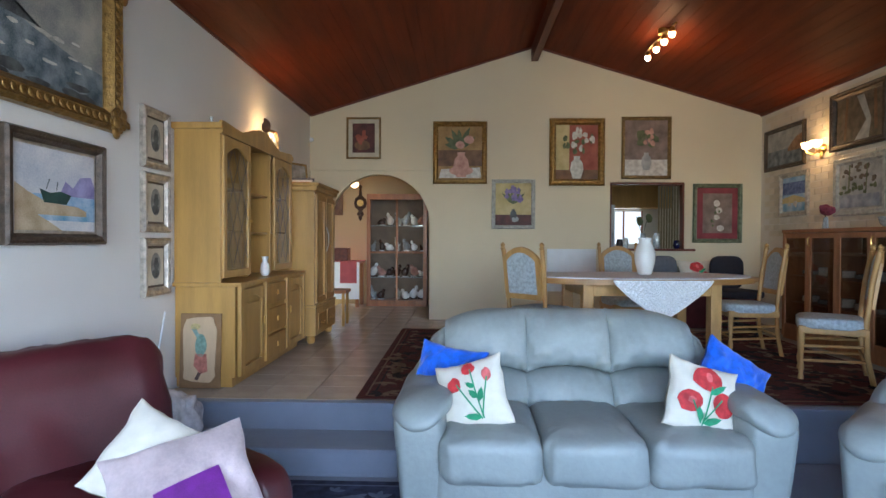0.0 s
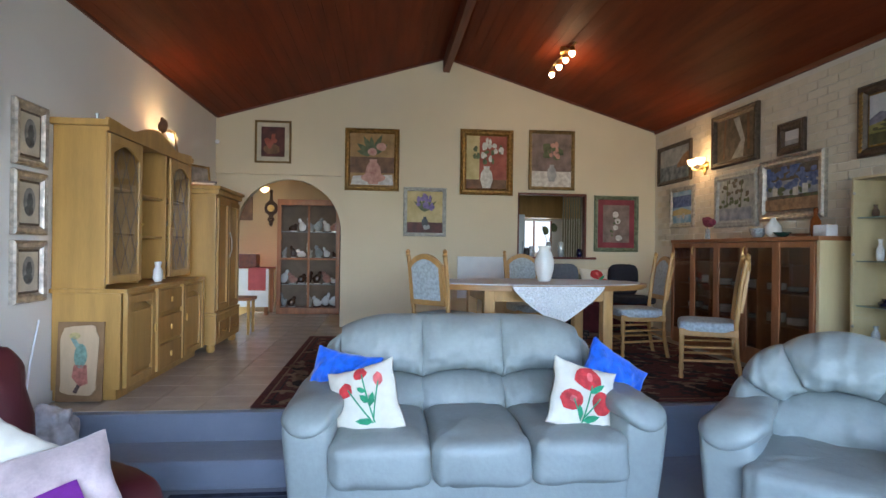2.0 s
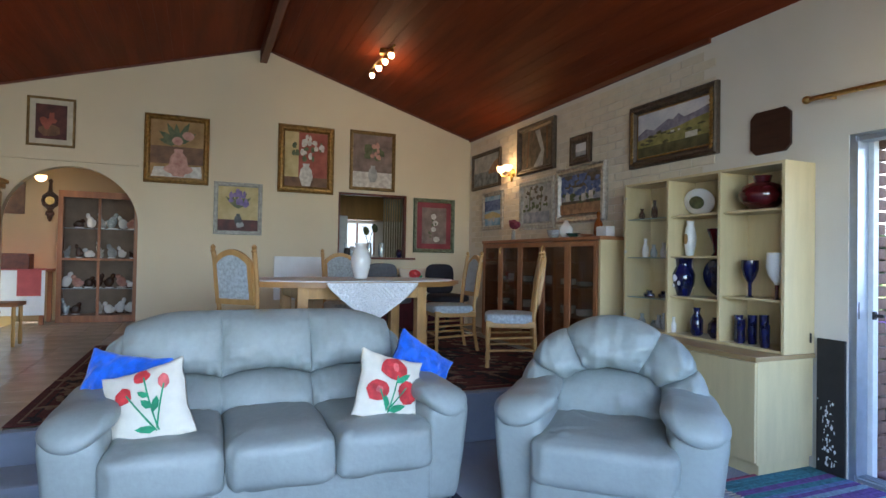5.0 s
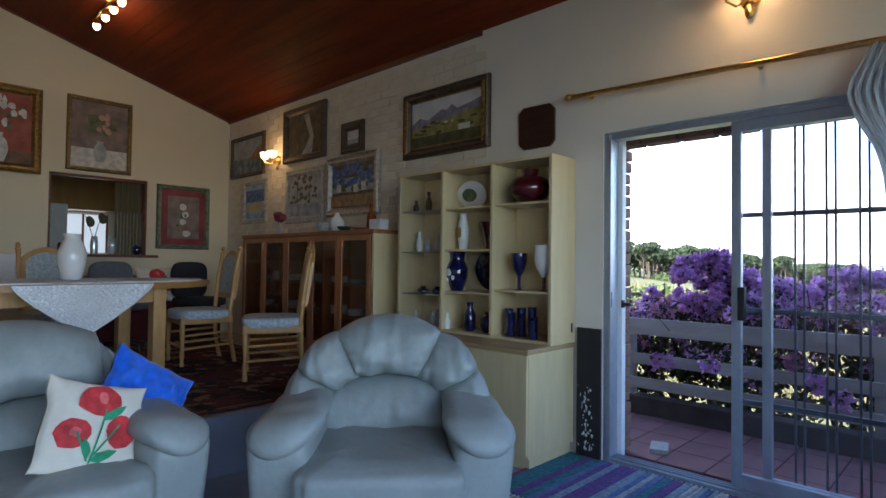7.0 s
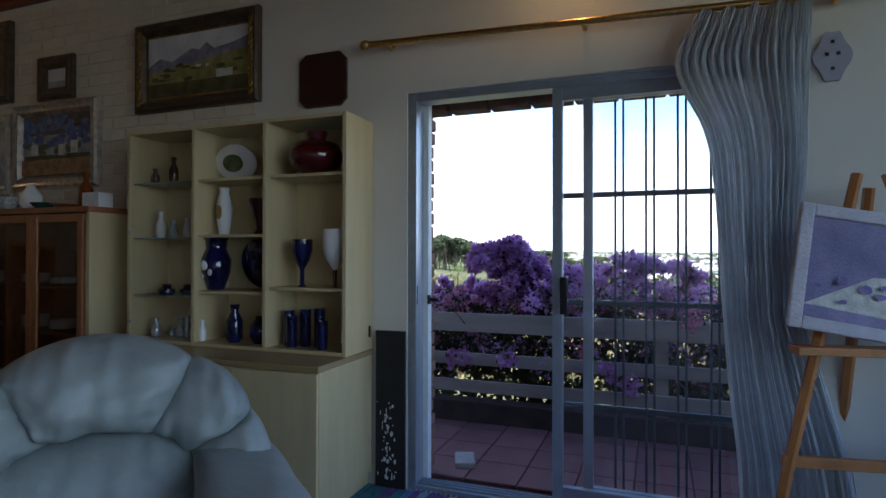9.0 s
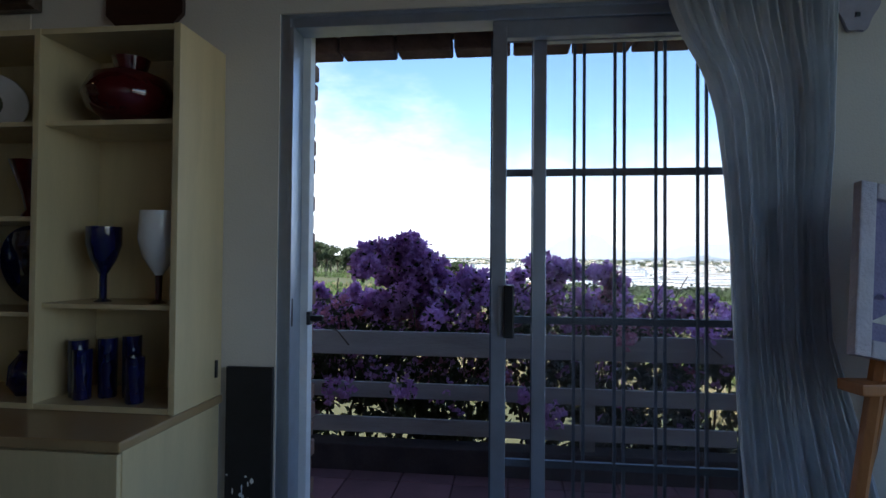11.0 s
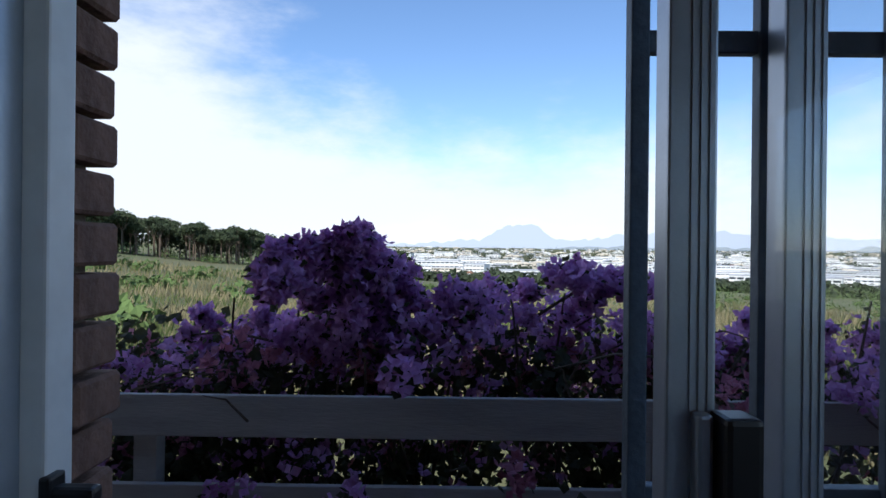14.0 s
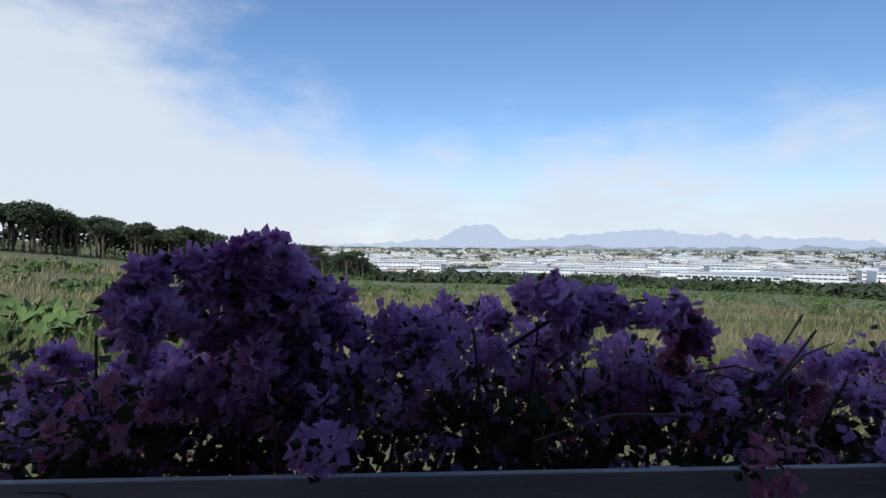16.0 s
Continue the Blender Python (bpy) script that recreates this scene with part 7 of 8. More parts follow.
railing()
structure(Build().box((RX + 0.04, 1.4, 0.04), (0.16, 9.0, 0.2), 0.01), "kerb", mat("dark weathered kerb", (0.06, 0.045, 0.045), 0.9, 0, 0.25, 6, 0.4, 40), "low dark kerb along the terrace edge", "kerb")
Build().box((4.72, 2.22, 0.005), (0.2, 0.12, 0.035), 0.01, rz=20).part("paving_stone", mat("grey concrete", (0.3, 0.29, 0.28), 0.9, 0, 0.15, 20, 0.4, 60))
tagged(bpy.data.objects["paving_stone"], "loose grey concrete piece lying on the terrace", "stone")


def bougainvillea():
    """A sprawling shrub over the railing: limbs, leaves and papery bracts in clumps."""
    rnd = random.Random(11)
    plant = thing("bougainvillea", "sprawling purple bougainvillea in full bloom over the railing", "shrub", pose(5.75, 1.6, -0.9))
    org = Vector((5.75, 1.6, -0.9))
    clumps = []

    def top(y):
        return lerp2(y, (-2, 0.2, 0.7, 1.0, 1.25, 1.55, 2.05, 2.3, 2.6, 3.2, 4.6), (0.84, 0.9, 0.95, 1.0, 1.06, 1.08, 1.12, 1.06, 0.9, 0.85, 0.8))

    for k in range(330):
        y = rnd.uniform(-2.0, 4.6)
        z = rnd.uniform(0.2, 0.98) ** 0.75 * top(y)
        x = rnd.uniform(5.6, 6.5) + 0.15 * z
        clumps.append((Vector((x, y, z)), rnd.uniform(0.08, 0.16), 0.08 if z < 0.8 else 0.5))
    # the crest, and the boughs that stand out over the meadow: y, z, spread, clumps
    for k in range(100):
        y = rnd.uniform(-1.6, 3.6)
        clumps.append((Vector((rnd.uniform(5.9, 6.6), y, top(y) + rnd.uniform(-0.16, 0.03))), rnd.uniform(0.04, 0.085), 0.8))
    for x, y, z, w, n in ((5.53, 2.46, 1.23, 0.028, 4), (5.57, 2.41, 1.17, 0.036, 4), (5.62, 2.38, 1.27, 0.038, 5), (5.67, 2.34, 1.2, 0.048, 6), (5.74, 2.28, 1.29, 0.043, 7), (5.8, 2.22, 1.33, 0.031, 5), (5.77, 2.25, 1.22, 0.053, 7), (5.85, 2.18, 1.3, 0.047, 6), (5.87, 2.15, 1.19, 0.057, 7), (5.92, 2.1, 1.17, 0.059, 6), (5.8, 2.22, 1.1, 0.063, 6), (5.92, 2.0, 1.11, 0.05, 4), (5.92, 1.88, 1.09, 0.05, 3), (5.92, 1.76, 1.11, 0.05, 4), (5.92, 1.53, 1.08, 0.05, 3), (5.92, 1.3, 1.2, 0.03, 4), (5.92, 1.33, 1.14, 0.05, 5), (5.92, 1.24, 1.14, 0.05, 4), (5.92, 1.15, 1.14, 0.03, 2), (5.92, 1.06, 1.16, 0.03, 2), (5.92, 0.98, 1.15, 0.03, 2), (5.92, 0.86, 1.08, 0.03, 2), (5.92, 2.73, 0.97, 0.04, 3), (5.92, 2.55, 0.99, 0.04, 4), (5.92, 2.44, 0.96, 0.05, 5), (5.92, 2.85, 0.94, 0.04, 2), (5.92, 0.6, 1.02, 0.04, 2), (5.92, 0.3, 0.98, 0.05, 2)):
        for k in range(n):
            clumps.append((Vector((x + rnd.uniform(-0.1, 0.1), y + rnd.gauss(0, w), z + rnd.gauss(0, w * 0.6))), rnd.uniform(0.03, 0.06), 1.0))
    for k in range(34):
        clumps.append((Vector((rnd.uniform(5.8, 6.2), rnd.uniform(2.0, 2.35), rnd.uniform(0.85, 1.14))), rnd.uniform(0.06, 0.1), 0.6))
    for k in range(13):
        clumps.append((Vector((rnd.uniform(5.42, 5.55), rnd.uniform(-0.4, 3.3), rnd.uniform(0.3, 0.9))), rnd.uniform(0.05, 0.1), 0.8))
    inner = [(Vector((rnd.uniform(5.75, 6.6), rnd.uniform(-2.4, 5.0), rnd.uniform(-0.8, 0.84))), rnd.uniform(0.12, 0.22)) for k in range(640)]
    sprig = [(Vector((5.9, 0.92 + rnd.gauss(0, 0.025), 1.08 + rnd.gauss(0, 0.05))), 0.035, 1.0) for k in range(6)]
    bv, bf, pv, pf, lv, lf = [], [], [], [], [], []

    def petal(vs, fs, c, d, up, size):
        s = d.cross(up)
        if s.length < 1e-3:
            return
        s = s.normalized()
        i = len(vs)
        vs += [c, c + d * size * 0.5 + s * size * 0.5, c + d * size * 1.05 + up * size * 0.12, c + d * size * 0.5 - s * size * 0.5, c + d * size * 0.55 + up * size * 0.2]
        fs += [(i, i + 1, i + 4), (i + 1, i + 2, i + 4), (i + 2, i + 3, i + 4), (i + 3, i, i + 4)]

    def rand_dir():
        return Vector((rnd.gauss(0, 1), rnd.gauss(0, 1), rnd.gauss(0, 1))).normalized()

    for c, r, bloom in clumps + sprig:
        pink = (rnd.random() < 0.35 and c.z < 0.9) or r == 0.035
        for k in range(int(8 + 270 * r * bloom)):
            p = c + rand_dir() * r * rnd.uniform(0.5, 1.05) - org
            up = (rand_dir() + Vector((-0.3, 0, 0.5))).normalized()
            d0 = up.orthogonal().normalized()
            for q in range(3):
                d = Matrix.Rotation(q * 2.094 + rnd.uniform(-0.3, 0.3), 3, up) @ d0
                petal(pv if pink else bv, pf if pink else bf, p, (d + up * 0.35).normalized(), up, rnd.uniform(0.026, 0.042))
        for k in range(int(6 + 330 * r * (1.2 - bloom))):
            p = c + rand_dir() * r * rnd.uniform(0.2, 1.15) - org
            petal(lv, lf, p, rand_dir(), (rand_dir() + Vector((0, 0, 0.7))).normalized(), rnd.uniform(0.02, 0.04))
    for c, r in inner:
        for k in range(46):
            petal(lv, lf, c + rand_dir() * r * rnd.uniform(0.2, 1.1) - org, rand_dir(), (rand_dir() + Vector((0, 0, 0.5))).normalized(), rnd.uniform(0.04, 0.075))
    for name, vs, fs, mt in (("bracts", bv, bf, BRACT), ("pink_bracts", pv, pf, BRACT2), ("leaves", lv, lf, LEAF)):
        d = bpy.data.meshes.new(name)
        d.from_pydata(vs, [], fs)
        d.materials.append(mt)
        o = new(name, d)
        o.parent = plant
        tagged(o, kind="stuff")
    b = Build()
    for k in range(60):
        y0 = rnd.uniform(-0.8, 4.0)
        p = Vector((rnd.uniform(5.8, 6.3), y0, -1.0))
        e = Vector((rnd.uniform(5.6, 6.1), y0 + rnd.uniform(-0.6, 0.6), rnd.uniform(0.7, 1.15)))
        mid = (p + e) / 2 + Vector((0.15, rnd.uniform(-0.2, 0.2), 0.15))
        b.tube([p - org, mid - org, e - org], 0.016, 6, r_end=0.004)
    for k in range(40):
        y0 = rnd.uniform(-0.8, 3.4)
        p = Vector((rnd.uniform(5.5, 6.0), y0, rnd.uniform(0.5, 1.0)))
        e = p + Vector((rnd.uniform(-0.15, 0.1), rnd.uniform(-0.45, 0.45), rnd.uniform(-0.05, 0.14)))
        b.tube([p - org, (p + e) / 2 - org + Vector((0, 0, 0.03)), e - org], 0.005, 5, r_end=0.002)
    for pts in (((6.0, 1.9, 0.9), (5.92, 2.12, 1.14), (5.75, 2.3, 1.21), (5.5, 2.5, 1.2)), ((6.0, 1.5, 1.0), (5.95, 1.3, 1.14), (5.92, 1.05, 1.19), (5.9, 0.9, 1.2)), ((5.9, 1.1, 1.12), (5.9, 0.92, 1.14), (5.9, 0.84, 1.02)), ((5.9, 2.4, 0.9), (5.9, 2.7, 0.96), (5.9, 2.98, 0.93))):
        b.tube([Vector(p) - org for p in pts], 0.007, 5, r_end=0.003)
    b.part("limbs", BARK, plant, True, kind="stuff")


bougainvillea()

# ---- the land ----
OX, OY = 4.45, 1.8


def lerp(x, xs, ys):
    return float(np.interp(x, xs, ys))


def land(x, y):
    dx, dy = x - OX, y - OY
    d = math.hypot(dx, dy)
    a = math.degrees(math.atan2(dy, dx))
    z = lerp(d, (0, 8, 20, 60, 150, 400, 520, 700, 1000, 1500, 2500, 3600, 5000), (-1.3, -1.5, -2.6, -5.0, -10.0, -22.0, -30.0, -33.0, -32.0, -27.0, -12.0, 6.0, 20.0))
    a = max(-60.0, min(a, 180.0))
    lift = lerp(a, (-60, 0, 6, 14, 24, 34, 50, 120, 180), (-0.01, 0.0, 0.008, 0.024, 0.04, 0.06, 0.07, 0.07, 0.05))
    z += lift * min(d, 420) * lerp(d, (0, 20, 80), (0.25, 0.55, 1.0))
    if d > 15:
        z += 0.25 * noise.noise(Vector((x / 9, y / 9, 0))) + lerp(d, (15, 100), (0, 0.8)) * noise.noise(Vector((x / 60, y / 60, 3)))
    return z


GROUND = mat("dry meadow", (0.17, 0.15, 0.06), 0.95, 0, 0.3, 0.055, 0.6, 1.2, second=(0.075, 0.095, 0.03))


def ground():
    b = Build()
    na, nr = 144, 56
    b.bm.free()
    b.bm = bmesh.new()
    verts, faces = [(OX, OY, -1.3)], []
    for i in range(1, nr + 1):
        r = 2.0 * (4700 / 2.0) ** ((i - 1) / (nr - 1))
        for k in range(na):
            a = 2 * math.pi * k / na
            x, y = OX + r * math.cos(a), OY + r * math.sin(a)
            verts.append((x, y, land(x, y)))
    faces += [(0, 1 + k, 1 + (k + 1) % na) for k in range(na)]
    for i in range(nr - 1):
        for k in range(na):
            k2 = (k + 1) % na
            faces.append((1 + i * na + k, 1 + (i + 1) * na + k, 1 + (i + 1) * na + k2, 1 + i * na + k2))
    b._add(verts, faces)
    structure(b, "ground", GROUND, "dry grass meadow falling away to the valley", "ground", True)


ground()


def polar(a, d):
    x, y = OX + d * math.cos(radians(a)), OY + d * math.sin(radians(a))
    return x, y, land(x, y)


def meadow():
    rnd = random.Random(5)
    for name, col, col2, n, hmin, hmax, bias in (("dry_grass", (0.18, 0.155, 0.07), (0.34, 0.29, 0.16), 30000, 0.35, 0.95, 0), ("green_grass", (0.075, 0.1, 0.025), (0.14, 0.17, 0.05), 20000, 0.3, 0.8, 1)):
        vs, fs = [], []
        made = 0
        while made < n:
            a, d = rnd.uniform(-48, 52), 9.0 * (15.0 ** rnd.random())
            x, y, z = polar(a, d)
            q = noise.noise(Vector((x / 14, y / 14, 7)))
            if (q > 0.02) != bool(bias) and rnd.random() < 0.85:
                continue
            made += 1
            h = rnd.uniform(hmin, hmax) * (0.7 + d / 160)
            w = (0.009 + 0.0008 * d) * rnd.uniform(0.6, 1.4)
            t = rnd.uniform(0, math.pi)
            ux, uy = math.cos(t) * w, math.sin(t) * w
            lx, ly = rnd.gauss(0, 0.25) * h, rnd.gauss(0, 0.25) * h
            i = len(vs)
            vs += [(x - ux, y - uy, z - 0.05), (x + ux, y + uy, z - 0.05), (x + ux * 0.5 + lx * 0.5, y + uy * 0.5 + ly * 0.5, z + h * 0.65), (x + lx, y + ly, z + h)]
            fs += [(i, i + 1, i + 2), (i, i + 2, i + 3)]
        d_ = bpy.data.meshes.new(name)
        d_.from_pydata(vs, [], fs)
        m = mat(name + " blades", col, 0.9, 0, 0.2, 0.3, second=col2)
        soften(m, 0.3)
        d_.materials.append(m)
        tagged(new(name, d_), "tall meadow grass, " + ("dry straw-coloured" if not bias else "fresh green") + " blades", "grass", kind="stuff")


meadow()


def leafy(name, rnd, blobs, per, size, material, parent=None):
    """Foliage of many small leaf clumps in the given blobs (centre, radii)."""
    vs, fs = [], []
    for c, r in blobs:
        for k in range(per):
            u = Vector((rnd.gauss(0, 1), rnd.gauss(0, 1), rnd.gauss(0, 1))).normalized() * rnd.uniform(0.45, 1.08)
            p = Vector((c[0] + u.x * r[0], c[1] + u.y * r[1], c[2] + u.z * r[2]))
            n = (u + Vector((rnd.gauss(0, 0.5), rnd.gauss(0, 0.5), rnd.gauss(0, 0.5)))).normalized()
            t = n.orthogonal().normalized()
            t = Matrix.Rotation(rnd.uniform(0, 6.28), 3, n) @ t
            s = n.cross(t)
            z = size * rnd.uniform(0.6, 1.4)
            i = len(vs)
            vs += [p - t * z, p + s * z * 0.6 + n * z * 0.25, p + t * z, p - s * z * 0.6 + n * z * 0.2]
            fs += [(i, i + 1, i + 2), (i, i + 2, i + 3)]
    d = bpy.data.meshes.new(name)
    d.from_pydata(vs, [], fs)
    d.materials.append(material)
    o = new(name, d)
    if parent:
        o.parent = parent
    return tagged(o, kind="stuff")


PINE_GREEN = mat("stone pine foliage", (0.035, 0.05, 0.02), 0.9, 0, 0.35, 0.5)
BUSH_GREEN = mat("shrub foliage", (0.075, 0.115, 0.03), 0.9, 0, 0.35, 0.4)
TOWN_GREEN = mat("town tree foliage", (0.032, 0.045, 0.02), 0.9, 0, 0.3, 0.05)


def stone_pine(rnd, m, h):
    t = thing("stone_pine", "tall stone pine with a bare trunk and flat crown", "tree", m, "pines along the ridge")
    b = Build()
    b.tube([(0, 0, -0.5), (0.15, 0.1, h * 0.35), (0.05, 0.2, h * 0.7)], 0.32, 7, r_end=0.18)
    blobs = []
    for k in range(7):
        a, r = k * 0.9 + rnd.uniform(-0.3, 0.3), rnd.uniform(1.2, 3.4)
        e = (r * math.cos(a), r * math.sin(a), h * rnd.uniform(0.78, 0.95))
        b.tube([(0.05, 0.2, h * 0.55), (e[0] * 0.5, e[1] * 0.5, h * 0.72), e], 0.12, 5, r_end=0.04)
        blobs.append((e, (rnd.uniform(1.6, 2.7), rnd.uniform(1.6, 2.7), rnd.uniform(0.8, 1.5))))
    blobs.append(((0, 0, h * 0.93), (2.2, 2.2, 1.2)))
    b.part("trunk", BARK, t, True)
    leafy("crown", rnd, blobs, 60, 0.5, PINE_GREEN, t)
    return t


def pines():
    rnd = random.Random(21)
    kinds = [stone_pine(rnd, pose(*polar(34, 240)), 14), stone_pine(rnd, pose(*polar(29, 260)), 12), stone_pine(rnd, pose(*polar(24, 280)), 13)]
    for k in range(270):
        u = rnd.random()
        a = 4 + 46 * u
        d = lerp(a, (6, 14, 24, 36, 50), (330, 310, 270, 230, 210)) + rnd.uniform(-14, 46)
        s = rnd.uniform(0.95, 1.4) * lerp(a, (6, 20, 40), (0.85, 0.9, 1.0))
        copy_thing(kinds[k % 3], pose(*polar(a, d), 0, 0, rnd.uniform(0, 360)) @ Matrix.Scale(s, 4))


pines()


def shrubs():
    rnd = random.Random(31)
    blobs = []
    for a0, a1, d0, d1, n, r in ((-46, -4, 120, 230, 70, 2.6), (16, 46, 45, 120, 40, 1.2), (-4, 16, 60, 190, 36, 1.5), (-42, -12, 250, 400, 70, 5.5), (30, 48, 22, 34, 16, 0.9), (-46, 14, 80, 200, 60, 1.0), (3, 50, 235, 340, 190, 4.2)):
        for k in range(n):
            x, y, z = polar(rnd.uniform(a0, a1), rnd.uniform(d0, d1))
            s = r * rnd.uniform(0.5, 1.2)
            blobs.append(((x, y, z + s * 0.35), (s * 1.5, s * 1.5, s * 0.8)))
    o = leafy("shrubs", rnd, blobs, 70, 0.34, BUSH_GREEN)
    tagged(o, "scattered green shrubs on the slope", "shrub")
    blobs = []
    for k in range(4600):
        x, y, z = polar(rnd.uniform(-48, 12), 360 * (9.2 ** rnd.random() ** 1.3))
        s = rnd.uniform(2.5, 5) * (0.8 + math.hypot(x, y) / 1400)
        blobs.append(((x, y, z + s * 0.5), (s * 1.6, s * 1.6, s)))
    o = leafy("town_trees", rnd, blobs, 18, 2.4, TOWN_GREEN)
    tagged(o, "dark green trees between the buildings of the town", "trees")


shrubs()


def woodland():
    """The dark mass of wood behind the first row of pines."""
    rnd = random.Random(51)
    blobs = []
    for k in range(330):
        a = rnd.uniform(3, 50)
        d = lerp(a, (6, 14, 24, 36, 50), (345, 325, 285, 245, 225)) + rnd.uniform(0, 40)
        x, y, z = polar(a, d)
        s = rnd.uniform(2.2, 4.2)
        blobs.append(((x, y, z + rnd.uniform(4.0, 10.5)), (s * 1.3, s * 1.3, s * 0.8)))
    o = leafy("woodland", rnd, blobs, 60, 0.7, PINE_GREEN)
    tagged(o, "dark pine wood along the ridge", "wood")


woodland()

# ---- the town in the valley ----
B_WHITE = mat("white plastered facade", (0.74, 0.73, 0.7), 0.8, 0, 0.06, 0.1)
B_CREAM = mat("cream plastered facade", (0.62, 0.55, 0.44), 0.8, 0, 0.08, 0.1)
B_GREY = mat("grey metal roofing", (0.4, 0.41, 0.43), 0.6, 0, 0.08, 0.1)
B_TILE = mat("clay tile roof", (0.3, 0.15, 0.1), 0.8, 0, 0.15, 0.3)
B_GLASS = mat("dark window glass", (0.04, 0.05, 0.06), 0.2)


def town_block(m, w, dp, floors, wall, roof=0):
    t = thing("office_building" if floors > 1 else "house", "white plastered building with rows of windows and a low roof" if floors > 1 else "low house with a pitched roof", "building", m, "town buildings")
    h = floors * 3.2
    Build().box((0, 0, h / 2 - 2), (dp, w, h + 4)).part("wall", wall, t)
    n = max(2, int(w / 3.5))
    vs = Build()
    for f in range(floors):
        for k in range(n):
            vs.box((-dp / 2 - 0.02, -w / 2 + w * (k + 0.5) / n, f * 3.2 + 1.8), (0.12, w / n * 0.8, 1.0))
    vs.part("windows", B_GLASS, t, kind="stuff")
    if roof:
        Build().prism([(-w / 2 - 0.5, h), (w / 2 + 0.5, h), (0, h + 2.6)], -dp / 2 - 0.5, dp / 2 + 0.5, pose(0, 0, 0, 0, 0, 90)).part("roof", B_TILE if roof == 1 else B_GREY, t)
    else:
        Build().box((0, 0, h + 0.15), (dp + 0.6, w + 0.6, 0.4)).part("roof", B_GREY, t)
    return t


def town():
    rnd = random.Random(41)
    kinds = [town_block(pose(*polar(3.2, 640)), 34, 16, 4, B_WHITE), town_block(pose(*polar(-9, 660)), 46, 18, 2, B_WHITE), town_block(pose(*polar(-20, 620)), 52, 16, 3, B_CREAM), town_block(pose(*polar(-14, 470)), 14, 10, 1, B_WHITE, 2), town_block(pose(*polar(-33, 600)), 14, 10, 1, B_WHITE, 1), town_block(pose(*polar(-25, 640)), 60, 20, 3, B_WHITE)]
    for k in range(220):
        a, d = rnd.uniform(-46, 6), 430 * (4.2 ** rnd.random() ** 0.85)
        if a < -22 and d < 620:
            d += 260
        q = rnd.choice((0, 0, 1, 2, 3, 4, 3, 5)) if d > 640 else rnd.choice((3, 3, 4, 3, 3, 1))
        copy_thing(kinds[q], pose(*polar(a, d), 0, 0, a + rnd.uniform(-25, 25)) @ Matrix.Scale(rnd.uniform(0.8, 1.2) * (1.25 if d > 640 else 0.9), 4))
    for a, d, q, k in ((1.2, 700, 0, 1.5), (0.0, 760, 0, 1.3), (-3.6, 560, 4, 1.6), (-4.6, 540, 3, 1.5), (-7.6, 530, 3, 1.9), (-8.7, 640, 1, 1.7), (-10.2, 560, 4, 1.5), (-12.7, 820, 2, 1.4), (-15.3, 860, 5, 1.2), (-18.9, 700, 5, 1.35), (-21.6, 740, 0, 1.4), (-23.3, 680, 5, 1.1), (-25.6, 690, 2, 1.2), (-30.6, 640, 1, 2.0), (-33.5, 720, 5, 1.2), (-36.2, 760, 2, 1.3)):
        copy_thing(kinds[q], pose(*polar(a, d), 0, 0, a + rnd.uniform(-12, 12)) @ Matrix.Scale(k, 4))

    # the rest of the town, too far off to count
    for name, mt, n, label in (("far_white_town", B_WHITE, 380, "distant white buildings of the town"), ("far_cream_town", B_CREAM, 320, "distant cream and brown buildings of the town"), ("far_grey_town", B_GREY, 260, "distant grey roofed sheds of the town")):
        b, win = Build(), Build()
        for k in range(n):
            a, d = rnd.uniform(-48, 8), 900 * (3.9 ** rnd.random())
            x, y, z = polar(a, d)
            w, dp, h = rnd.uniform(10, 46), rnd.uniform(9, 18), rnd.choice((3.5, 4, 6.5, 7, 10))
            turn = a + rnd.uniform(-35, 35)
            b.box((x, y, z + h / 2 - 1), (dp, w, h + 2), rz=turn)
            if rnd.random() < 0.5:
                b.prism([(-w / 2 - 0.5, h), (w / 2 + 0.5, h), (0, h + 3.0)], -dp / 2 - 0.5, dp / 2 + 0.5, pose(x, y, z, 0, 0, turn + 90))
            for q in range(max(1, int(h / 3.2))):
                win.box((x - (dp / 2) * math.cos(radians(turn)), y - (dp / 2) * math.sin(radians(turn)), z + 1.9 + q * 3.2), (0.5, w * 0.85, 1.1), rz=turn)
        far = thing(name, label, "buildings", kind="stuff")
        b.part("walls", mt, far, kind="stuff")
        win.part("window_bands", B_GLASS, far, kind="stuff")


town()


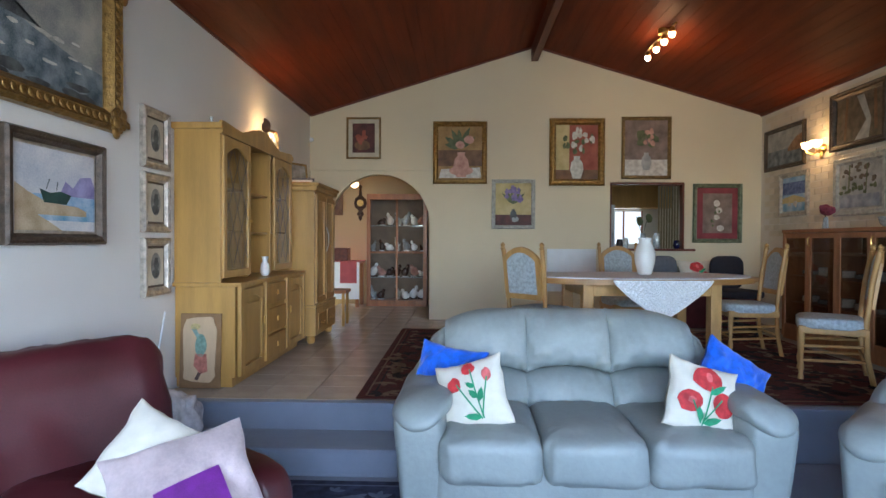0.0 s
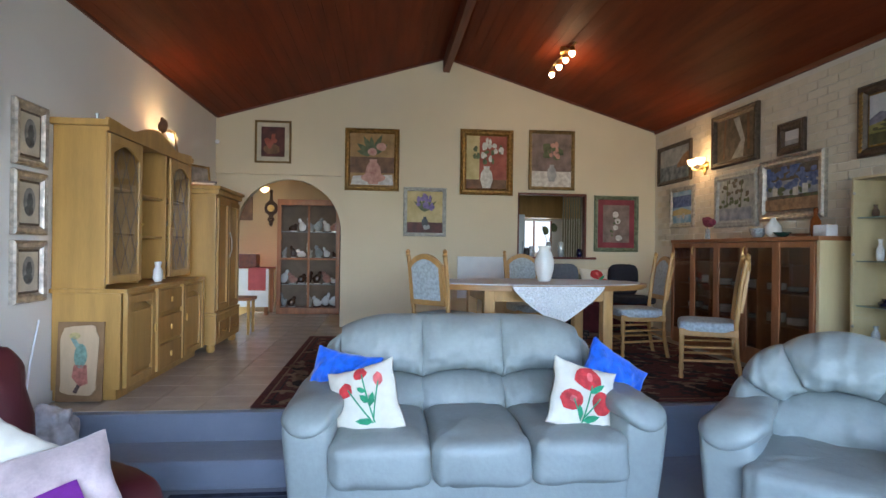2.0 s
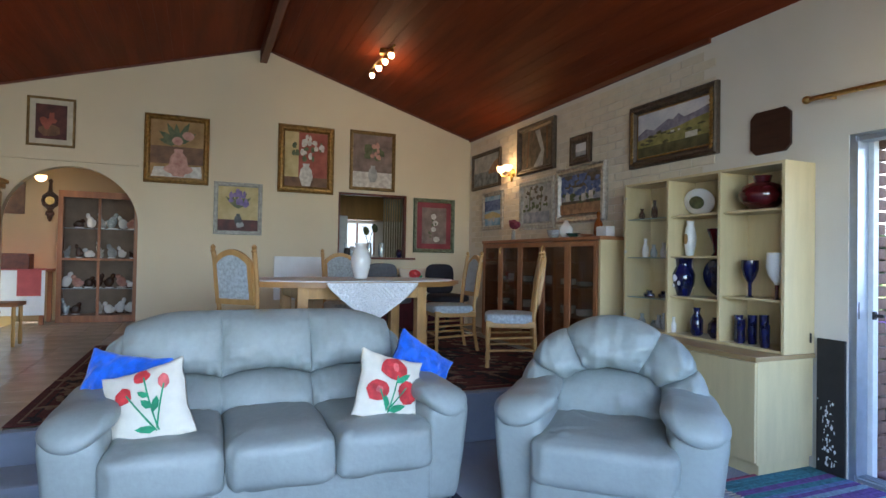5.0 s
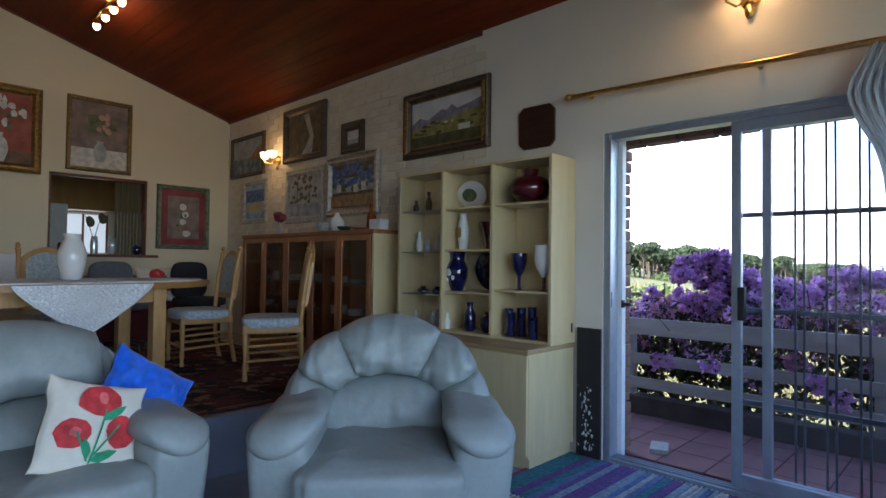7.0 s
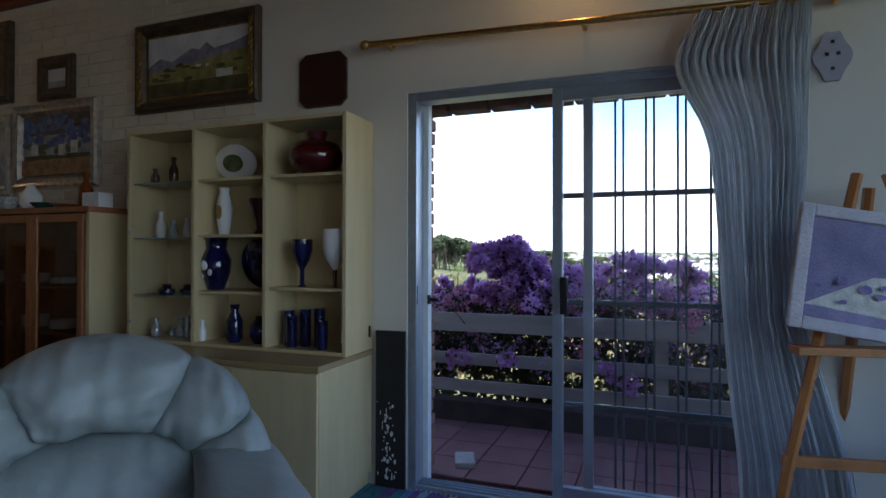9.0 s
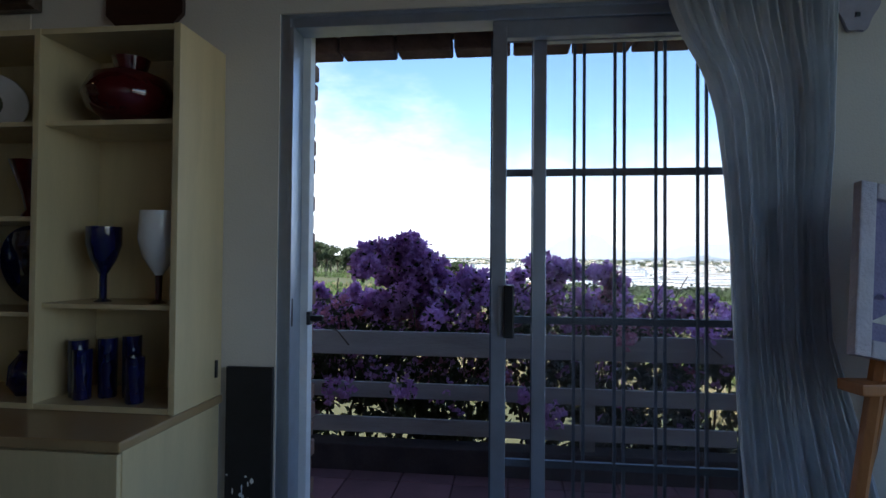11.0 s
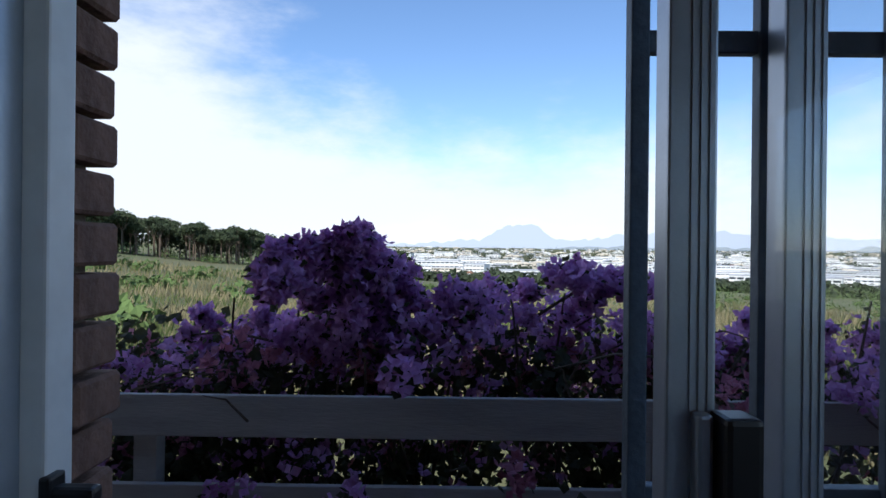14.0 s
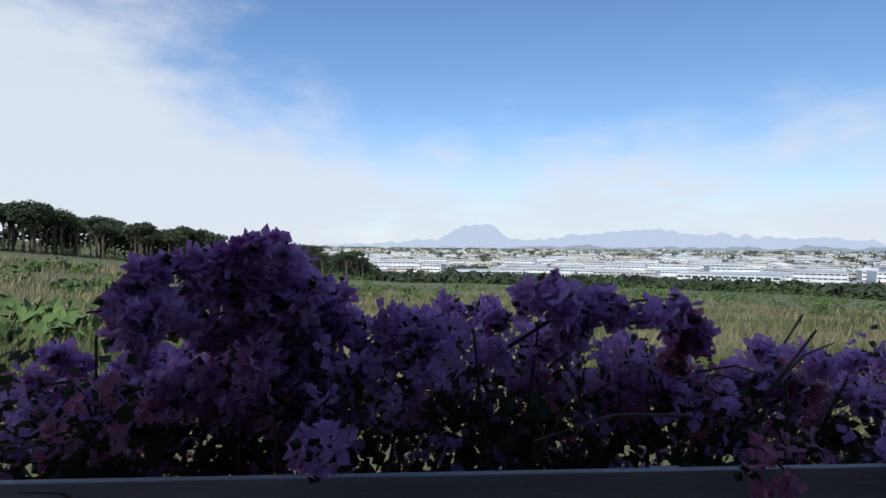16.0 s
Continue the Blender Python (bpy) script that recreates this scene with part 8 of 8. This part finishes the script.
def mountains():
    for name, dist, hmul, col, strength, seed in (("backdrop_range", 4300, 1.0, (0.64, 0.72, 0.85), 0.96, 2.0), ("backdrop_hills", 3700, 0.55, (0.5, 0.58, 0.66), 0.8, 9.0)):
        # distance haze is put into the colour: black base, pale blue glow
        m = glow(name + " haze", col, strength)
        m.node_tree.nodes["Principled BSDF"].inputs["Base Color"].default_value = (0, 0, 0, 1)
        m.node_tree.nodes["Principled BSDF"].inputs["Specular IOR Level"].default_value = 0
        vs, fs = [], []
        n = 260
        for k in range(n + 1):
            a = -60 + 80 * k / n
            x, y = OX + dist * math.cos(radians(a)), OY + dist * math.sin(radians(a))
            rough = 0.5 + 0.5 * noise.fractal(Vector((a / 5, seed, 0)), 0.8, 2.1, 6) + 0.18 * noise.fractal(Vector((a / 0.9, seed, 4)), 0.7, 2.1, 4)
            if dist > 4000:
                peak = 1.05 * math.exp(-((a + 7) / 2.6) ** 4) + 0.75 * math.exp(-((a + 24) / 9) ** 2)
                h = (30 + 105 * peak + 95 * rough) * lerp(a, (0, 8, 14), (1, 0.35, 0.1))
            else:
                h = (0.2 + rough) * 80 * lerp(a, (-60, -12, -6, 0), (1, 1, 0.25, 0.0))
            vs += [(x, y, -90), (x, y, h * hmul - 8)]
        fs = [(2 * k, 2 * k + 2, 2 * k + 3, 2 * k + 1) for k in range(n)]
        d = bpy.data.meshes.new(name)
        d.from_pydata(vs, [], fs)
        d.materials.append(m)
        tagged(new(name, d), "far mountains with haze painted as a pale blue glow", "backdrop", kind="structure")


mountains()


def clouds():
    m = bpy.data.materials.new("high white cloud")
    m.use_nodes = True
    t = m.node_tree
    n, link = t.nodes, t.links.new
    for x in list(n):
        if x.type == "BSDF_PRINCIPLED":
            n.remove(x)
    em, tr, mx = n.new("ShaderNodeEmission"), n.new("ShaderNodeBsdfTransparent"), n.new("ShaderNodeMixShader")
    em.inputs[0].default_value, em.inputs[1].default_value = (0.95, 0.97, 1.0, 1), CLOUD
    tc, mp, no = n.new("ShaderNodeTexCoord"), n.new("ShaderNodeMapping"), n.new("ShaderNodeTexNoise")
    link(tc.outputs["Object"], mp.inputs[0])
    mp.inputs["Scale"].default_value = (0.0004, 0.00042, 0.0011)
    no.inputs["Scale"].default_value, no.inputs["Detail"].default_value, no.inputs["Roughness"].default_value = 2.2, 8, 0.6
    link(mp.outputs[0], no.inputs[0])
    sep = n.new("ShaderNodeSeparateXYZ")
    link(tc.outputs["Object"], sep.inputs[0])
    # thick toward the horizon and to the north, thin overhead
    hz = n.new("ShaderNodeMapRange")
    hz.inputs[1].default_value, hz.inputs[2].default_value, hz.inputs[3].default_value, hz.inputs[4].default_value = 250, 1500, 0.62, -0.22
    link(sep.outputs[2], hz.inputs[0])
    nh = n.new("ShaderNodeMapRange")
    nh.inputs[1].default_value, nh.inputs[2].default_value, nh.inputs[3].default_value, nh.inputs[4].default_value = 300, 2600, 0.0, 0.62
    link(sep.outputs[1], nh.inputs[0])
    low = n.new("ShaderNodeMapRange")
    low.inputs[1].default_value, low.inputs[2].default_value, low.inputs[3].default_value, low.inputs[4].default_value = 0, 420, -0.12, 0.0
    link(sep.outputs[2], low.inputs[0])
    a1, a2, a3 = (n.new("ShaderNodeMath") for _ in range(3))
    link(hz.outputs[0], a1.inputs[0])
    link(nh.outputs[0], a1.inputs[1])
    link(a1.outputs[0], a2.inputs[0])
    link(no.outputs[0], a2.inputs[1])
    link(a2.outputs[0], a3.inputs[0])
    link(low.outputs[0], a3.inputs[1])
    dens = n.new("ShaderNodeMapRange")
    dens.interpolation_type = "SMOOTHSTEP"
    dens.inputs[1].default_value, dens.inputs[2].default_value, dens.inputs[3].default_value, dens.inputs[4].default_value = 0.55, 1.12, 0.0, 0.94
    link(a3.outputs[0], dens.inputs[0])
    link(dens.outputs[0], mx.inputs[0])
    link(tr.outputs[0], mx.inputs[1])
    link(em.outputs[0], mx.inputs[2])
    link(mx.outputs[0], n["Material Output"].inputs[0])
    R = 4600
    b = Build()
    b.grid(lambda u, v: (OX + R * math.cos(radians(v * 70 - 1.5)) * math.cos(radians(-80 + 160 * u)), OY + R * math.cos(radians(v * 70 - 1.5)) * math.sin(radians(-80 + 160 * u)), R * math.sin(radians(v * 70 - 1.5))), 48, 24)
    structure(b, "backdrop_clouds", m, "thin white cloud drifting over a blue sky", "backdrop", True)


CLOUD = 0.88
clouds()
# ---- pieces of walls and floors ----
brick_data = Build().box((0, 0, 0), (0.008, 0.222, 0.0675), 0.0025, seg=1).data("brick", W_BRICK)
east = bpy.data.objects["wall_east"]
rows, per = 20, 18
rest = Build()
for r in range(rows):
    for k in range(per + 1):
        y = 3.46 + k * 0.23 + (0.115 if r % 2 else 0)
        z = 1.5 + r * 0.0755
        if y > 7.57 or z > 3.0:
            continue
        if r * (per + 1) + k < 290:
            o = new("brick", brick_data)
            o.parent, o.location = east, (XR - 0.004, y, z)
        else:
            rest.box((XR - 0.004, y, z), (0.008, 0.222, 0.0675), 0.0025, seg=1)
o = rest.part("bricks", W_BRICK, east, kind="stuff")
tile_floor = Build().box((0, 0, 0), (0.328, 0.328, 0.008), 0.002, seg=1).data("floor_tile", TILE)
for i in range(4):
    for j in range(17):
        x, y = -1.54 + i * 0.331, 4.04 + j * 0.331
        o = new("floor_tile", tile_floor)
        o.parent, o.location = upper_floor, (x, y, UP - 0.006 + 0.003)
for i in range(4, 18):
    for j in range(9, 12):
        o = new("floor_tile", tile_floor)
        o.parent, o.location = upper_floor, (-1.54 + i * 0.331, 4.04 + j * 0.331, UP - 0.003)
